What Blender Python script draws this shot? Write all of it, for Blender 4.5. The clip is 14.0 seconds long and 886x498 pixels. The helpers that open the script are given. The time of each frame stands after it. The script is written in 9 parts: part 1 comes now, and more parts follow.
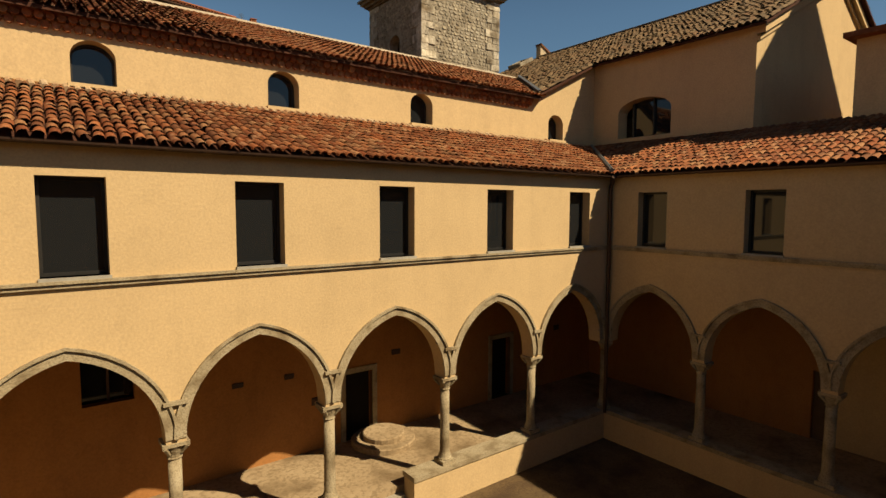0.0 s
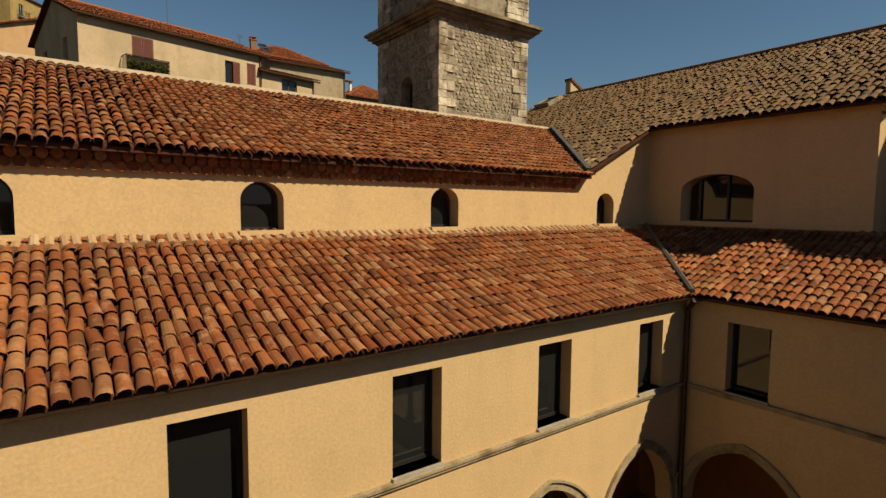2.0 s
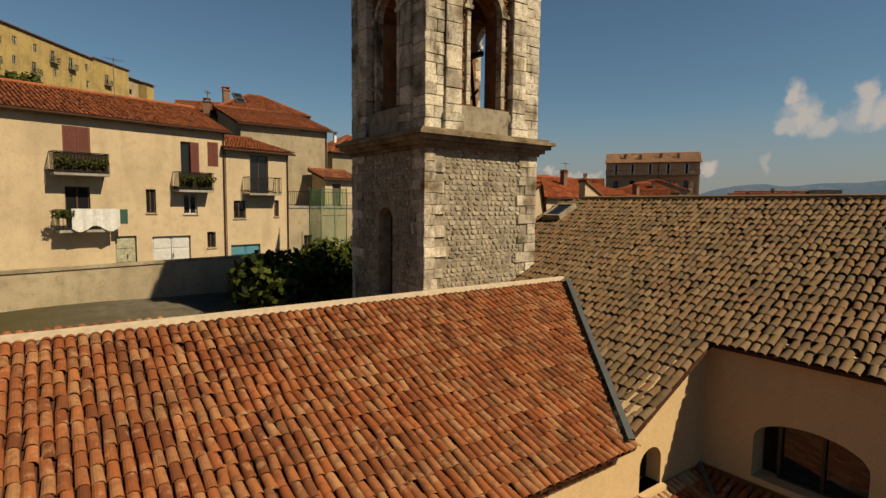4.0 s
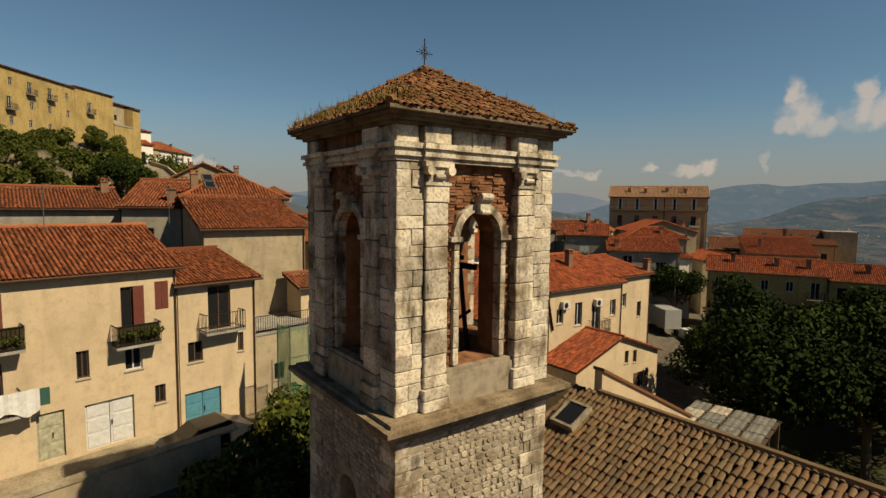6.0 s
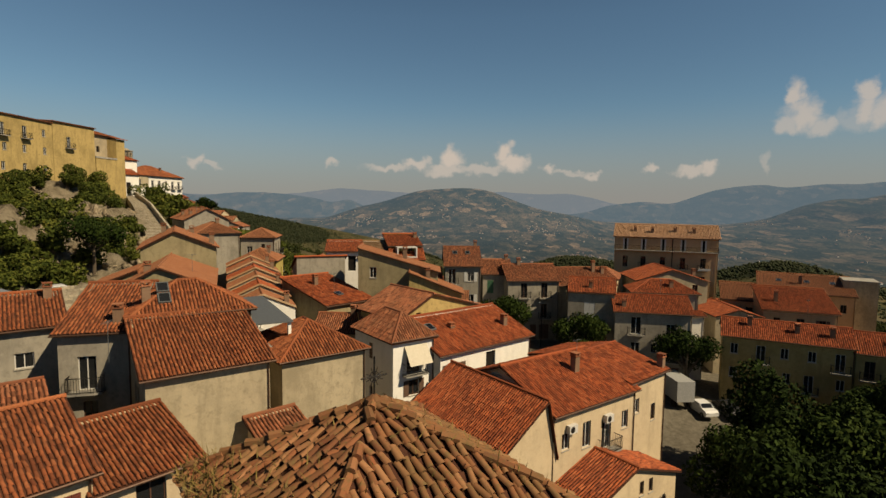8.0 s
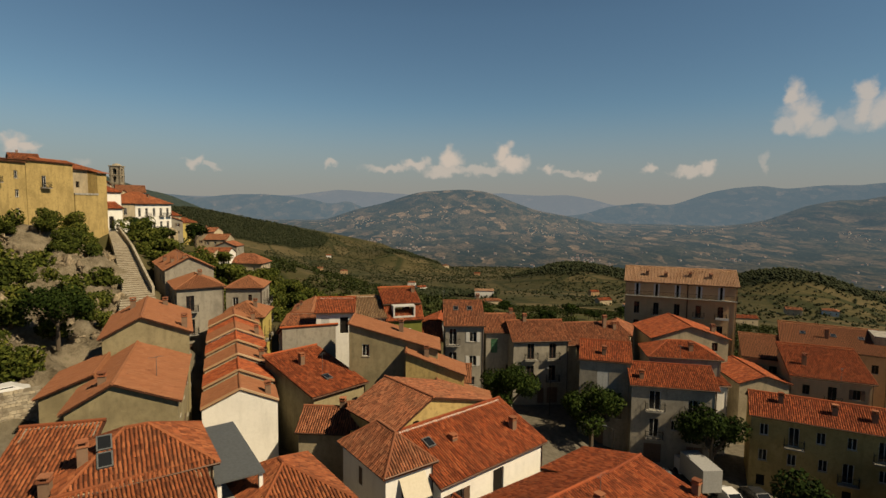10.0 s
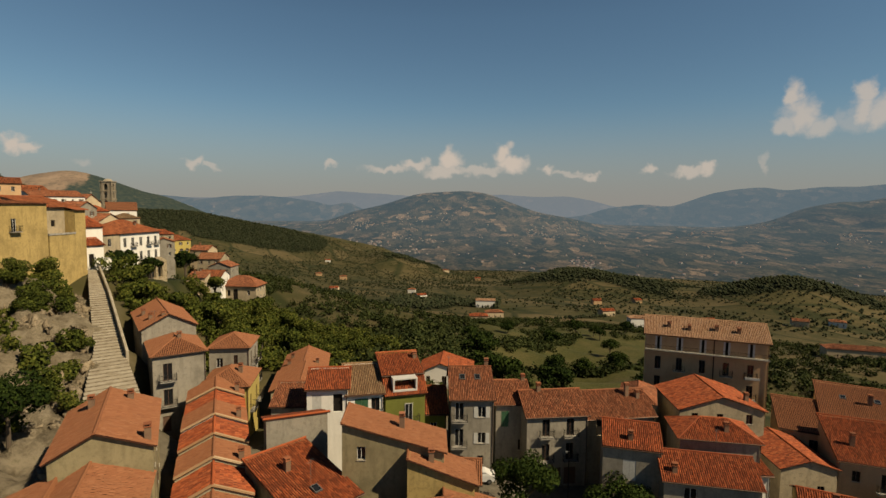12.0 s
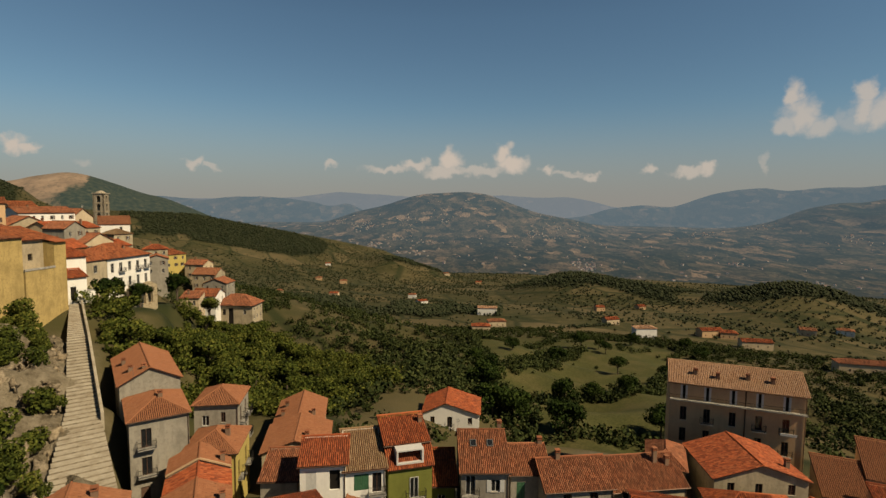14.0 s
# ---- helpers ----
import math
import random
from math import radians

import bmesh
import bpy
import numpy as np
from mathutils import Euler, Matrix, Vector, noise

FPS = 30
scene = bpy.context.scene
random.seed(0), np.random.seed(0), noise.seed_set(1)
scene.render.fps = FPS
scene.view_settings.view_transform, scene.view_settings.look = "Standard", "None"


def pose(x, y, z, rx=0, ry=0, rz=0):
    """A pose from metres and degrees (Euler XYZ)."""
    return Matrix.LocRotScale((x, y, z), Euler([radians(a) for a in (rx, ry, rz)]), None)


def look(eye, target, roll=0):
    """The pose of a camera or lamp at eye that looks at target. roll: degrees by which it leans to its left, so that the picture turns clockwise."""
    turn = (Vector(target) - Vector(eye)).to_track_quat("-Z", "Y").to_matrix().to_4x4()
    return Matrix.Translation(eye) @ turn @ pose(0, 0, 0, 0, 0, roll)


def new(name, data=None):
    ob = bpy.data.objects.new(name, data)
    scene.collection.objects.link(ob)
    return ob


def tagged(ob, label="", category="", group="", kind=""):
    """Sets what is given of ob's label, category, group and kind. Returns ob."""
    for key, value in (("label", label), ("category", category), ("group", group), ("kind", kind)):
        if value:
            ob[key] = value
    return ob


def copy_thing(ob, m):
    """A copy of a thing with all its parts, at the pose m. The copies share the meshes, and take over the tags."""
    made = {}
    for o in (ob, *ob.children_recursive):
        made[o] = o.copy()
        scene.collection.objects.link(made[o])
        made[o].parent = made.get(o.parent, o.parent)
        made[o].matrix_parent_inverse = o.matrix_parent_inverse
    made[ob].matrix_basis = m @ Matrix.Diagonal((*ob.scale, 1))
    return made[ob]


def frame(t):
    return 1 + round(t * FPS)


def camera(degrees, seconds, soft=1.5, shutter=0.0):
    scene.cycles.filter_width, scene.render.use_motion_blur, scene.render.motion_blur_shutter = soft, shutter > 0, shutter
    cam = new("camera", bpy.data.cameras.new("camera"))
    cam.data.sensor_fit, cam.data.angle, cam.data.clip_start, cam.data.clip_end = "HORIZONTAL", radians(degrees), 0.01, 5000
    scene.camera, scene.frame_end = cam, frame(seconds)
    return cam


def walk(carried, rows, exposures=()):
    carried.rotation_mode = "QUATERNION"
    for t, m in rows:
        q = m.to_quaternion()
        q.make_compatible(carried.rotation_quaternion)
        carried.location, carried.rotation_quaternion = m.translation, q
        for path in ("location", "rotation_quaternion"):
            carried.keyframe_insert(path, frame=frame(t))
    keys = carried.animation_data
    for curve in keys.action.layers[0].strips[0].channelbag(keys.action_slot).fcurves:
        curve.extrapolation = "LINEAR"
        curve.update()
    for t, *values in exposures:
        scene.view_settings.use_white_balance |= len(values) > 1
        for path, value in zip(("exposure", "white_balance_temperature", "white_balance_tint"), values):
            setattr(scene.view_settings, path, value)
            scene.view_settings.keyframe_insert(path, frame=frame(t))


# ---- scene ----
cam = camera(80.0, 14.0)
# seconds, place in metres, turn in degrees
PATH = [
    (0, -0.740, -10.341, 5.333, 85.55, -0.20, -36.86),
    (0.5, -0.356, -9.603, 5.798, 85.65, -0.19, -36.78),
    (1, 0.076, -8.769, 6.319, 85.75, -0.24, -36.64),
    (1.5, 0.584, -7.790, 7.142, 85.83, -0.29, -36.60),
    (2, 1.164, -6.857, 8.438, 85.42, -0.48, -36.15),
    (2.5, 1.748, -6.032, 9.852, 85.39, -0.58, -36.20),
    (3, 2.622, -4.854, 11.393, 85.29, -0.34, -36.41),
    (3.5, 3.564, -3.802, 12.770, 85.31, -0.54, -36.35),
    (6, 7.812, 0.978, 21.672, 85.06, -0.75, -36.48),
    (6.5, 8.682, 2.040, 23.486, 85.13, -0.67, -36.47),
    (7, 9.593, 2.878, 25.274, 85.12, -0.70, -36.46),
    (7.5, 10.774, 3.966, 27.333, 85.05, -0.71, -36.40),
    (8, 11.795, 5.220, 29.204, 85.08, -0.74, -36.42),
    (8.5, 12.821, 6.298, 31.085, 85.07, -0.73, -36.43),
    (9, 13.716, 7.612, 32.842, 85.16, -0.66, -36.48),
    (11.5, 18.940, 16.171, 42.548, 85.15, -0.65, -36.52),
    (12, 19.981, 17.926, 44.209, 85.21, -0.64, -36.53),
    (12.5, 21.015, 19.599, 46.015, 85.18, -0.60, -36.52),
    (13, 21.995, 21.404, 47.885, 85.18, -0.66, -36.51),
    (13.5, 22.855, 23.162, 49.436, 85.20, -0.61, -36.53),
    (14, 23.526, 24.515, 49.824, 85.23, -0.61, -36.51),
]
walk(cam, [(t, pose(x, y, z, rx, ry, rz)) for t, x, y, z, rx, ry, rz in PATH], exposures=[(0.0, 0.64, 6700, 10), (1.0, 0.54, 6700, 10), (2.0, 0.42, 6700, 10), (3.6, 0.42, 6700, 10), (6.0, 0.46, 6700, 10), (14.0, 0.46, 6700, 10)])


# ---- light ----
SUN_DIR = Vector((0.425, -0.86, 1.0)).normalized()
world = bpy.data.worlds.new("sky")
world.use_nodes = True
scene.world = world


def sky_world():
    nt = world.node_tree
    nt.nodes.clear()
    N, L = nt.nodes.new, nt.links.new
    out, bg = N("ShaderNodeOutputWorld"), N("ShaderNodeBackground")
    sky = N("ShaderNodeTexSky")
    sky.sky_type, sky.sun_disc = "NISHITA", False
    sky.sun_elevation = math.asin(SUN_DIR.z)
    sky.sun_rotation = math.atan2(SUN_DIR.x, SUN_DIR.y)
    sky.altitude, sky.air_density, sky.dust_density, sky.ozone_density = 3000, 1.4, 0.6, 2.0
    tc = N("ShaderNodeTexCoord")
    # fair-weather cumulus low over the hills: (bearing, elevation, width, height, strength)
    clouds = [(37.3, 4.6, 1.35, 1.35, 1), (36.8, 3.6, 2.76, 0.61, 0.75), (43.0, 5.4, 1.09, 1.23, 1), (43.8, 4.3, 1.81, 0.98, 1), (40.5, 3.7, 3.66, 0.55, 0.6), (47.6, 3.7, 0.94, 0.49, 0.8), (50.0, 3.4, 2.32, 0.37, 0.5), (52.1, 3.2, 0.8, 0.43, 0.7),
              (57.6, 3.8, 0.85, 0.55, 0.75), (62.8, 3.8, 0.98, 0.74, 0.8), (61.3, 3.5, 1.81, 0.49, 0.7), (67.6, 4.0, 0.36, 1.1, 0.35), (69.5, 9.9, 0.85, 1.59, 0.8), (70.2, 8.2, 1.5, 1.59, 0.75), (71.5, 7.2, 1.2, 0.98, 0.6), (69.0, 7.4, 1.12, 0.86, 0.6),
              (74.6, 9.6, 0.82, 1.1, 0.75), (74.5, 8.3, 1.1, 1.47, 0.75), (73.5, 7.4, 1.93, 0.98, 0.3), (76.0, 7.9, 1.44, 1.47, 0.7), (-2.4, 4.8, 0.96, 0.74, 0.95), (-1.5, 4.4, 1.06, 0.55, 0.9), (11.5, 3.9, 0.8, 0.55, 0.7), (12.9, 3.6, 0.92, 0.31, 0.5),
              (2.6, 3.4, 0.76, 0.49, 0.3), (24.7, 4.0, 0.82, 0.43, 0.65), (33.5, 4.3, 1.47, 0.61, 0.8), (30.8, 3.8, 3.04, 0.49, 0.65)]
    wob = N("ShaderNodeTexNoise")
    wob.inputs["Scale"].default_value, wob.inputs["Detail"].default_value = 46.0, 8.0
    L(tc.outputs["Generated"], wob.inputs["Vector"])
    wsub = N("ShaderNodeVectorMath")
    wsub.operation = "SUBTRACT"
    L(wob.outputs["Color"], wsub.inputs[0])
    wsub.inputs[1].default_value = (0.5, 0.5, 0.5)
    wadd = N("ShaderNodeVectorMath")
    wadd.operation = "MULTIPLY_ADD"
    L(wsub.outputs[0], wadd.inputs[0])
    wadd.inputs[1].default_value = (0.042, 0.042, 0.042)
    L(tc.outputs["Generated"], wadd.inputs[2])
    last = None
    for az, el, w, h, s in clouds:
        a, e = radians(az), radians(el)
        d = Vector((math.sin(a) * math.cos(e), math.cos(a) * math.cos(e), math.sin(e)))
        mp = N("ShaderNodeMapping")
        mp.vector_type = "TEXTURE"
        mp.inputs["Location"].default_value = d
        mp.inputs["Rotation"].default_value = (0, 0, -a)
        mp.inputs["Scale"].default_value = (radians(w), 0.2, radians(h))
        L(wadd.outputs[0], mp.inputs["Vector"])
        ln = N("ShaderNodeVectorMath")
        ln.operation = "LENGTH"
        L(mp.outputs[0], ln.inputs[0])
        mr = N("ShaderNodeMapRange")
        mr.interpolation_type = "SMOOTHSTEP"
        mr.inputs["From Min"].default_value, mr.inputs["From Max"].default_value = 1.25, 0.35
        mr.inputs["To Min"].default_value, mr.inputs["To Max"].default_value = 0.0, s
        L(ln.outputs["Value"], mr.inputs["Value"])
        if last is None:
            last = mr.outputs[0]
        else:
            mx = N("ShaderNodeMath")
            mx.operation = "MAXIMUM"
            L(last, mx.inputs[0])
            L(mr.outputs[0], mx.inputs[1])
            last = mx.outputs[0]
    mix = N("ShaderNodeMix")
    mix.data_type = "RGBA"
    L(last, mix.inputs["Factor"])
    # summer haze all round the horizon
    sep, hz, hm = N("ShaderNodeSeparateXYZ"), N("ShaderNodeMapRange"), N("ShaderNodeMix")
    L(tc.outputs["Generated"], sep.inputs[0])
    hz.interpolation_type = "SMOOTHSTEP"
    hz.inputs["From Min"].default_value, hz.inputs["From Max"].default_value = 0.19, 0.0
    hz.inputs["To Min"].default_value, hz.inputs["To Max"].default_value = 0.0, 0.85
    L(sep.outputs["Z"], hz.inputs["Value"])
    hm.data_type = "RGBA"
    L(hz.outputs[0], hm.inputs["Factor"])
    tint = N("ShaderNodeMix")
    tint.data_type, tint.blend_type = "RGBA", "MULTIPLY"
    tint.inputs["Factor"].default_value, tint.inputs["B"].default_value = 1.0, (0.79, 0.93, 0.90, 1)
    # the sky deepens towards the zenith
    zen, deep = N("ShaderNodeMapRange"), N("ShaderNodeMix")
    zen.inputs["From Min"].default_value, zen.inputs["From Max"].default_value = 0.32, 0.85
    L(sep.outputs["Z"], zen.inputs["Value"])
    deep.data_type, deep.blend_type = "RGBA", "MULTIPLY"
    L(zen.outputs[0], deep.inputs["Factor"])
    L(sky.outputs["Color"], deep.inputs["A"])
    deep.inputs["B"].default_value = (0.3, 0.33, 0.4, 1)
    L(deep.outputs["Result"], tint.inputs["A"])
    L(tint.outputs["Result"], hm.inputs["A"])
    hm.inputs["B"].default_value = HAZE
    L(hm.outputs["Result"], mix.inputs["A"])
    mix.inputs["B"].default_value = CLOUD
    L(mix.outputs["Result"], bg.inputs["Color"])
    bg.inputs["Strength"].default_value = SKY
    L(bg.outputs[0], out.inputs["Surface"])


SKY, CLOUD, HAZE = 0.05, (8.2, 7.1, 6.1, 1), (3.7, 3.45, 3.45, 1)
sky_world()
sun = new("sun", bpy.data.lights.new("sun", "SUN"))
sun.data.energy, sun.data.angle, sun.data.color = 5.0, radians(0.6), (1.0, 0.835, 0.575)
sun.matrix_world = look(SUN_DIR * 100, (0, 0, 0))
scene.view_settings.exposure = 0.0


# ---- materials ----
def mat_base(name, rough=0.8, spec=0.3, metal=0.0):
    m = bpy.data.materials.new(name)
    m.use_nodes = True
    b = m.node_tree.nodes["Principled BSDF"]
    b.inputs["Roughness"].default_value, b.inputs["Metallic"].default_value = rough, metal
    b.inputs["Specular IOR Level"].default_value = spec
    return m, m.node_tree, b


def tex(nt, kind, scale, detail=4.0, coord="Object", stretch=None, rough=0.55):
    n = nt.nodes.new("ShaderNodeTex" + kind)
    n.inputs["Scale"].default_value = scale
    if kind == "Noise":
        n.inputs["Detail"].default_value, n.inputs["Roughness"].default_value = detail, rough
    src = nt.nodes.new("ShaderNodeNewGeometry").outputs["Position"] if coord == "World" else nt.nodes.new("ShaderNodeTexCoord").outputs[coord]
    if stretch:
        mp = nt.nodes.new("ShaderNodeMapping")
        mp.inputs["Scale"].default_value = stretch
        nt.links.new(src, mp.inputs["Vector"])
        src = mp.outputs[0]
    nt.links.new(src, n.inputs["Vector"])
    return n


def ramp(nt, src, stops, interp="LINEAR"):
    r = nt.nodes.new("ShaderNodeValToRGB")
    r.color_ramp.interpolation = interp
    el = r.color_ramp.elements
    while len(el) < len(stops):
        el.new(0.5)
    for e, (p, c) in zip(el, stops):
        e.position = p
        e.color = (*c, 1) if len(c) == 3 else (c[0], c[0], c[0], 1)
    nt.links.new(src, r.inputs[0])
    return r.outputs[0]


def blend(nt, fac, a, b, mode="MIX"):
    m = nt.nodes.new("ShaderNodeMix")
    m.data_type, m.blend_type = "RGBA", mode
    for key, v in (("Factor", fac), ("A", a), ("B", b)):
        if isinstance(v, (int, float)):
            m.inputs[key].default_value = v
        elif isinstance(v, tuple):
            m.inputs[key].default_value = (*v[:3], 1)
        else:
            nt.links.new(v, m.inputs[key])
    return m.outputs["Result"]


def bump(nt, b, src, strength=0.3, dist=0.02):
    n = nt.nodes.new("ShaderNodeBump")
    n.inputs["Strength"].default_value, n.inputs["Distance"].default_value = strength, dist
    nt.links.new(src, n.inputs["Height"])
    nt.links.new(n.outputs[0], b.inputs["Normal"])


def dim(c, k):
    return tuple(v * k for v in c)


def plaster(name, col, stain=0.35, patch=None, grain=0.25):
    m, nt, b = mat_base(name, 0.9, 0.15)
    big = tex(nt, "Noise", 0.35, 5, "World")
    run = tex(nt, "Noise", 1.6, 5, "World", (1.0, 1.0, 0.18))
    fine = tex(nt, "Noise", 22.0, 4, "World")
    c = ramp(nt, big.outputs[0], [(0.3, dim(col, 1 - 0.45 * stain)), (0.55, col), (0.8, dim(col, 1 + 0.12 * stain))])
    c = blend(nt, ramp(nt, run.outputs[0], [(0.5, (0.0,)), (0.75, (min(1, stain * 1.2),))]), c, patch or dim(col, 0.55))
    mott = tex(nt, "Noise", 2.6, 9, "World", None, 0.72)
    c = blend(nt, ramp(nt, mott.outputs[0], [(0.5, (0.0,)), (0.68, (min(1, stain * 0.9),))]), c, dim(col, 0.5))
    c = blend(nt, ramp(nt, mott.outputs[0], [(0.28, (min(1, stain * 0.8),)), (0.42, (0.0,))]), c, dim(col, 1.18))
    c = blend(nt, 0.25, c, ramp(nt, fine.outputs[0], [(0.3, dim(col, 0.55)), (0.7, dim(col, 1.25))]))
    nt.links.new(c, b.inputs["Base Color"])
    bump(nt, b, fine.outputs[0], grain, 0.02)
    return m


def tile_mat(name, cols, lichen=(0.07, 0.0595, 0.042), amount=0.4, pale=None):
    m, nt, b = mat_base(name, 0.85, 0.2)
    g, o = nt.nodes.new("ShaderNodeNewGeometry"), nt.nodes.new("ShaderNodeObjectInfo")
    add = nt.nodes.new("ShaderNodeMath")
    add.operation = "ADD"
    nt.links.new(g.outputs["Random Per Island"], add.inputs[0])
    nt.links.new(o.outputs["Random"], add.inputs[1])
    fr = nt.nodes.new("ShaderNodeMath")
    fr.operation = "FRACT"
    nt.links.new(add.outputs[0], fr.inputs[0])
    n = len(cols)
    c = ramp(nt, fr.outputs[0], [(i / (n - 1), q) for i, q in enumerate(cols)])
    spots, wide = tex(nt, "Noise", 9.0, 5, "World"), tex(nt, "Noise", 0.8, 4, "World")
    c = blend(nt, ramp(nt, wide.outputs[0], [(0.35, (0.0,)), (0.75, (amount,))]), c, lichen)
    c = blend(nt, ramp(nt, spots.outputs[0], [(0.5, (0.0,)), (0.72, (amount * 1.3,))]), c, lichen)
    if pale:
        bloom = tex(nt, "Noise", 3.4, 7, "World", None, 0.7)
        c = blend(nt, ramp(nt, bloom.outputs[0], [(0.54, (0.0,)), (0.68, (0.75,))]), c, pale)
    nt.links.new(c, b.inputs["Base Color"])
    bump(nt, b, spots.outputs[0], 0.3, 0.01)
    return m


def stone_mat(name, a, c2, dark, scale=1.0, island=False, grime=0.0):
    m, nt, b = mat_base(name, 0.9, 0.15)
    big, fine = tex(nt, "Noise", 1.1 * scale, 6, "World"), tex(nt, "Noise", 14.0 * scale, 5, "World")
    c = ramp(nt, big.outputs[0], [(0.3, dark), (0.5, a), (0.72, c2)])
    c = blend(nt, ramp(nt, fine.outputs[0], [(0.38, (0.5,)), (0.52, (0.0,))]), c, dark)
    if grime:
        run = tex(nt, "Noise", 1.3, 6, "World", (1.0, 1.0, 0.3), 0.65)
        c = blend(nt, ramp(nt, run.outputs[0], [(0.52, (0.0,)), (0.66, (grime,))]), c, (0.045, 0.035, 0.022))
    if island:
        g, o = nt.nodes.new("ShaderNodeNewGeometry"), nt.nodes.new("ShaderNodeObjectInfo")
        add = nt.nodes.new("ShaderNodeMath")
        add.operation = "ADD"
        nt.links.new(g.outputs["Random Per Island"], add.inputs[0])
        nt.links.new(o.outputs["Random"], add.inputs[1])
        fr = nt.nodes.new("ShaderNodeMath")
        fr.operation = "FRACT"
        nt.links.new(add.outputs[0], fr.inputs[0])
        c = blend(nt, 1.0, c, ramp(nt, fr.outputs[0], [(0.0, (0.62, 0.6, 0.56)), (0.5, (0.95, 0.93, 0.9)), (1.0, (1.2, 1.15, 1.05))]), "MULTIPLY")
    nt.links.new(c, b.inputs["Base Color"])
    bump(nt, b, fine.outputs[0], 0.5, 0.03)
    return m


def plain(name, col, rough=0.6, metal=0.0, spec=0.4, var=0.13, scale=6.0):
    m, nt, b = mat_base(name, rough, spec, metal)
    n = tex(nt, "Noise", scale, 4, "World")
    nt.links.new(ramp(nt, n.outputs[0], [(0.3, dim(col, 1 - var)), (0.7, dim(col, 1 + var))]), b.inputs["Base Color"])
    return m


def leaf_mat(name, cols):
    m, nt, b = mat_base(name, 0.85, 0.06)
    g, o = nt.nodes.new("ShaderNodeNewGeometry"), nt.nodes.new("ShaderNodeObjectInfo")
    add = nt.nodes.new("ShaderNodeMath")
    add.operation = "MULTIPLY_ADD"
    nt.links.new(o.outputs["Random"], add.inputs[0])
    add.inputs[1].default_value = 0.5
    nt.links.new(g.outputs["Random Per Island"], add.inputs[2])
    mm = nt.nodes.new("ShaderNodeMath")
    mm.operation = "MULTIPLY"
    nt.links.new(add.outputs[0], mm.inputs[0])
    mm.inputs[1].default_value = 0.66
    n = len(cols)
    c = ramp(nt, mm.outputs[0], [(i / (n - 1), q) for i, q in enumerate(cols)])
    nt.links.new(c, b.inputs["Base Color"])
    return m


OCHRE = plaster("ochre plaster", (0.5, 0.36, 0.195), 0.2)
# ceiling ochre darkened: its constant shade is put into the colour
SOFFIT = plaster("shade-dark ochre soffit plaster", (0.224, 0.119, 0.049), 0.2)
# darker ochre than the arcade, with the gallery's shade painted into it
GALLERY = plaster("old shade-dark ochre gallery plaster", (0.36, 0.165, 0.055), 0.4)
GALFLOOR = stone_mat("worn ochre gallery floor", (0.3, 0.22, 0.13), (0.37, 0.28, 0.17), (0.14, 0.095, 0.05), 0.7)
CREAM = plaster("cream house plaster", (0.46, 0.365, 0.24), 0.5)
GREYPL = plaster("weathered grey render", (0.25, 0.226, 0.182), 0.95)
BEIGE = plaster("stained beige render", (0.34, 0.283, 0.19), 0.95)
WHITEPL = plaster("white house plaster", (0.64, 0.615, 0.56), 0.25)
YELLOW = plaster("yellow house plaster", (0.36, 0.265, 0.105), 1.0)
LEMON = plaster("lemon yellow plaster", (0.3731, 0.2947, 0.0903), 0.35)
GREENPL = plaster("olive green plaster", (0.1323, 0.1386, 0.0301), 0.4)
SALMON = plaster("salmon plaster", (0.46, 0.3, 0.165), 0.35)
OLIVEPL = plaster("khaki plaster", (0.24, 0.2, 0.115), 0.9)
RED_TILE = tile_mat("new terracotta tile", [(0.1152, 0.03234, 0.01125), (0.283, 0.08645, 0.02726), (0.175, 0.04435, 0.01323), (0.3293, 0.1155, 0.04018), (0.1333, 0.04046, 0.01444), (0.3371, 0.1645, 0.07175), (0.2332, 0.06545, 0.01903)], (0.07056, 0.0385, 0.02009), 0.45, (0.36, 0.2, 0.105))
OLD_TILE = tile_mat("old lichened tile", [(0.108, 0.064, 0.032), (0.168, 0.095, 0.044), (0.08, 0.05, 0.028), (0.19, 0.122, 0.064), (0.133, 0.066, 0.033)], (0.08, 0.068, 0.038), 0.42)
TOWER_TILE = tile_mat("mossy tower tile", [(0.105, 0.0364, 0.0175), (0.238, 0.091, 0.0392), (0.161, 0.063, 0.028), (0.28, 0.133, 0.0616), (0.126, 0.0525, 0.0245), (0.21, 0.07, 0.0301)], (0.105, 0.077, 0.028), 0.6)
ORANGE_TILE = tile_mat("orange roof tile", [(0.2, 0.078, 0.036), (0.235, 0.096, 0.045), (0.185, 0.07, 0.032), (0.25, 0.108, 0.054)], (0.15, 0.068, 0.033), 0.35)
BRIGHT_TILE = tile_mat("bright red roof tile", [(0.1384, 0.0293, 0.009895), (0.3704, 0.09009, 0.02904), (0.1444, 0.03071, 0.01077), (0.385, 0.1103, 0.0399)], (0.1078, 0.0378, 0.01915), 0.45)
PALE_TILE = tile_mat("pale orange roof tile", [(0.336, 0.189, 0.105), (0.378, 0.231, 0.14), (0.308, 0.168, 0.091), (0.392, 0.252, 0.168)], (0.21, 0.119, 0.07), 0.35)
TAN_TILE = tile_mat("tan weathered tile", [(0.2, 0.118, 0.06), (0.26, 0.16, 0.085), (0.16, 0.095, 0.05), (0.3, 0.2, 0.115)], (0.12, 0.085, 0.045), 0.5)
BROWN_TILE = tile_mat("brown roof tile", [(0.1193, 0.03906, 0.01649), (0.3103, 0.1065, 0.04841), (0.127, 0.04016, 0.01795), (0.3369, 0.1339, 0.0665)], (0.1078, 0.0567, 0.03192), 0.45)
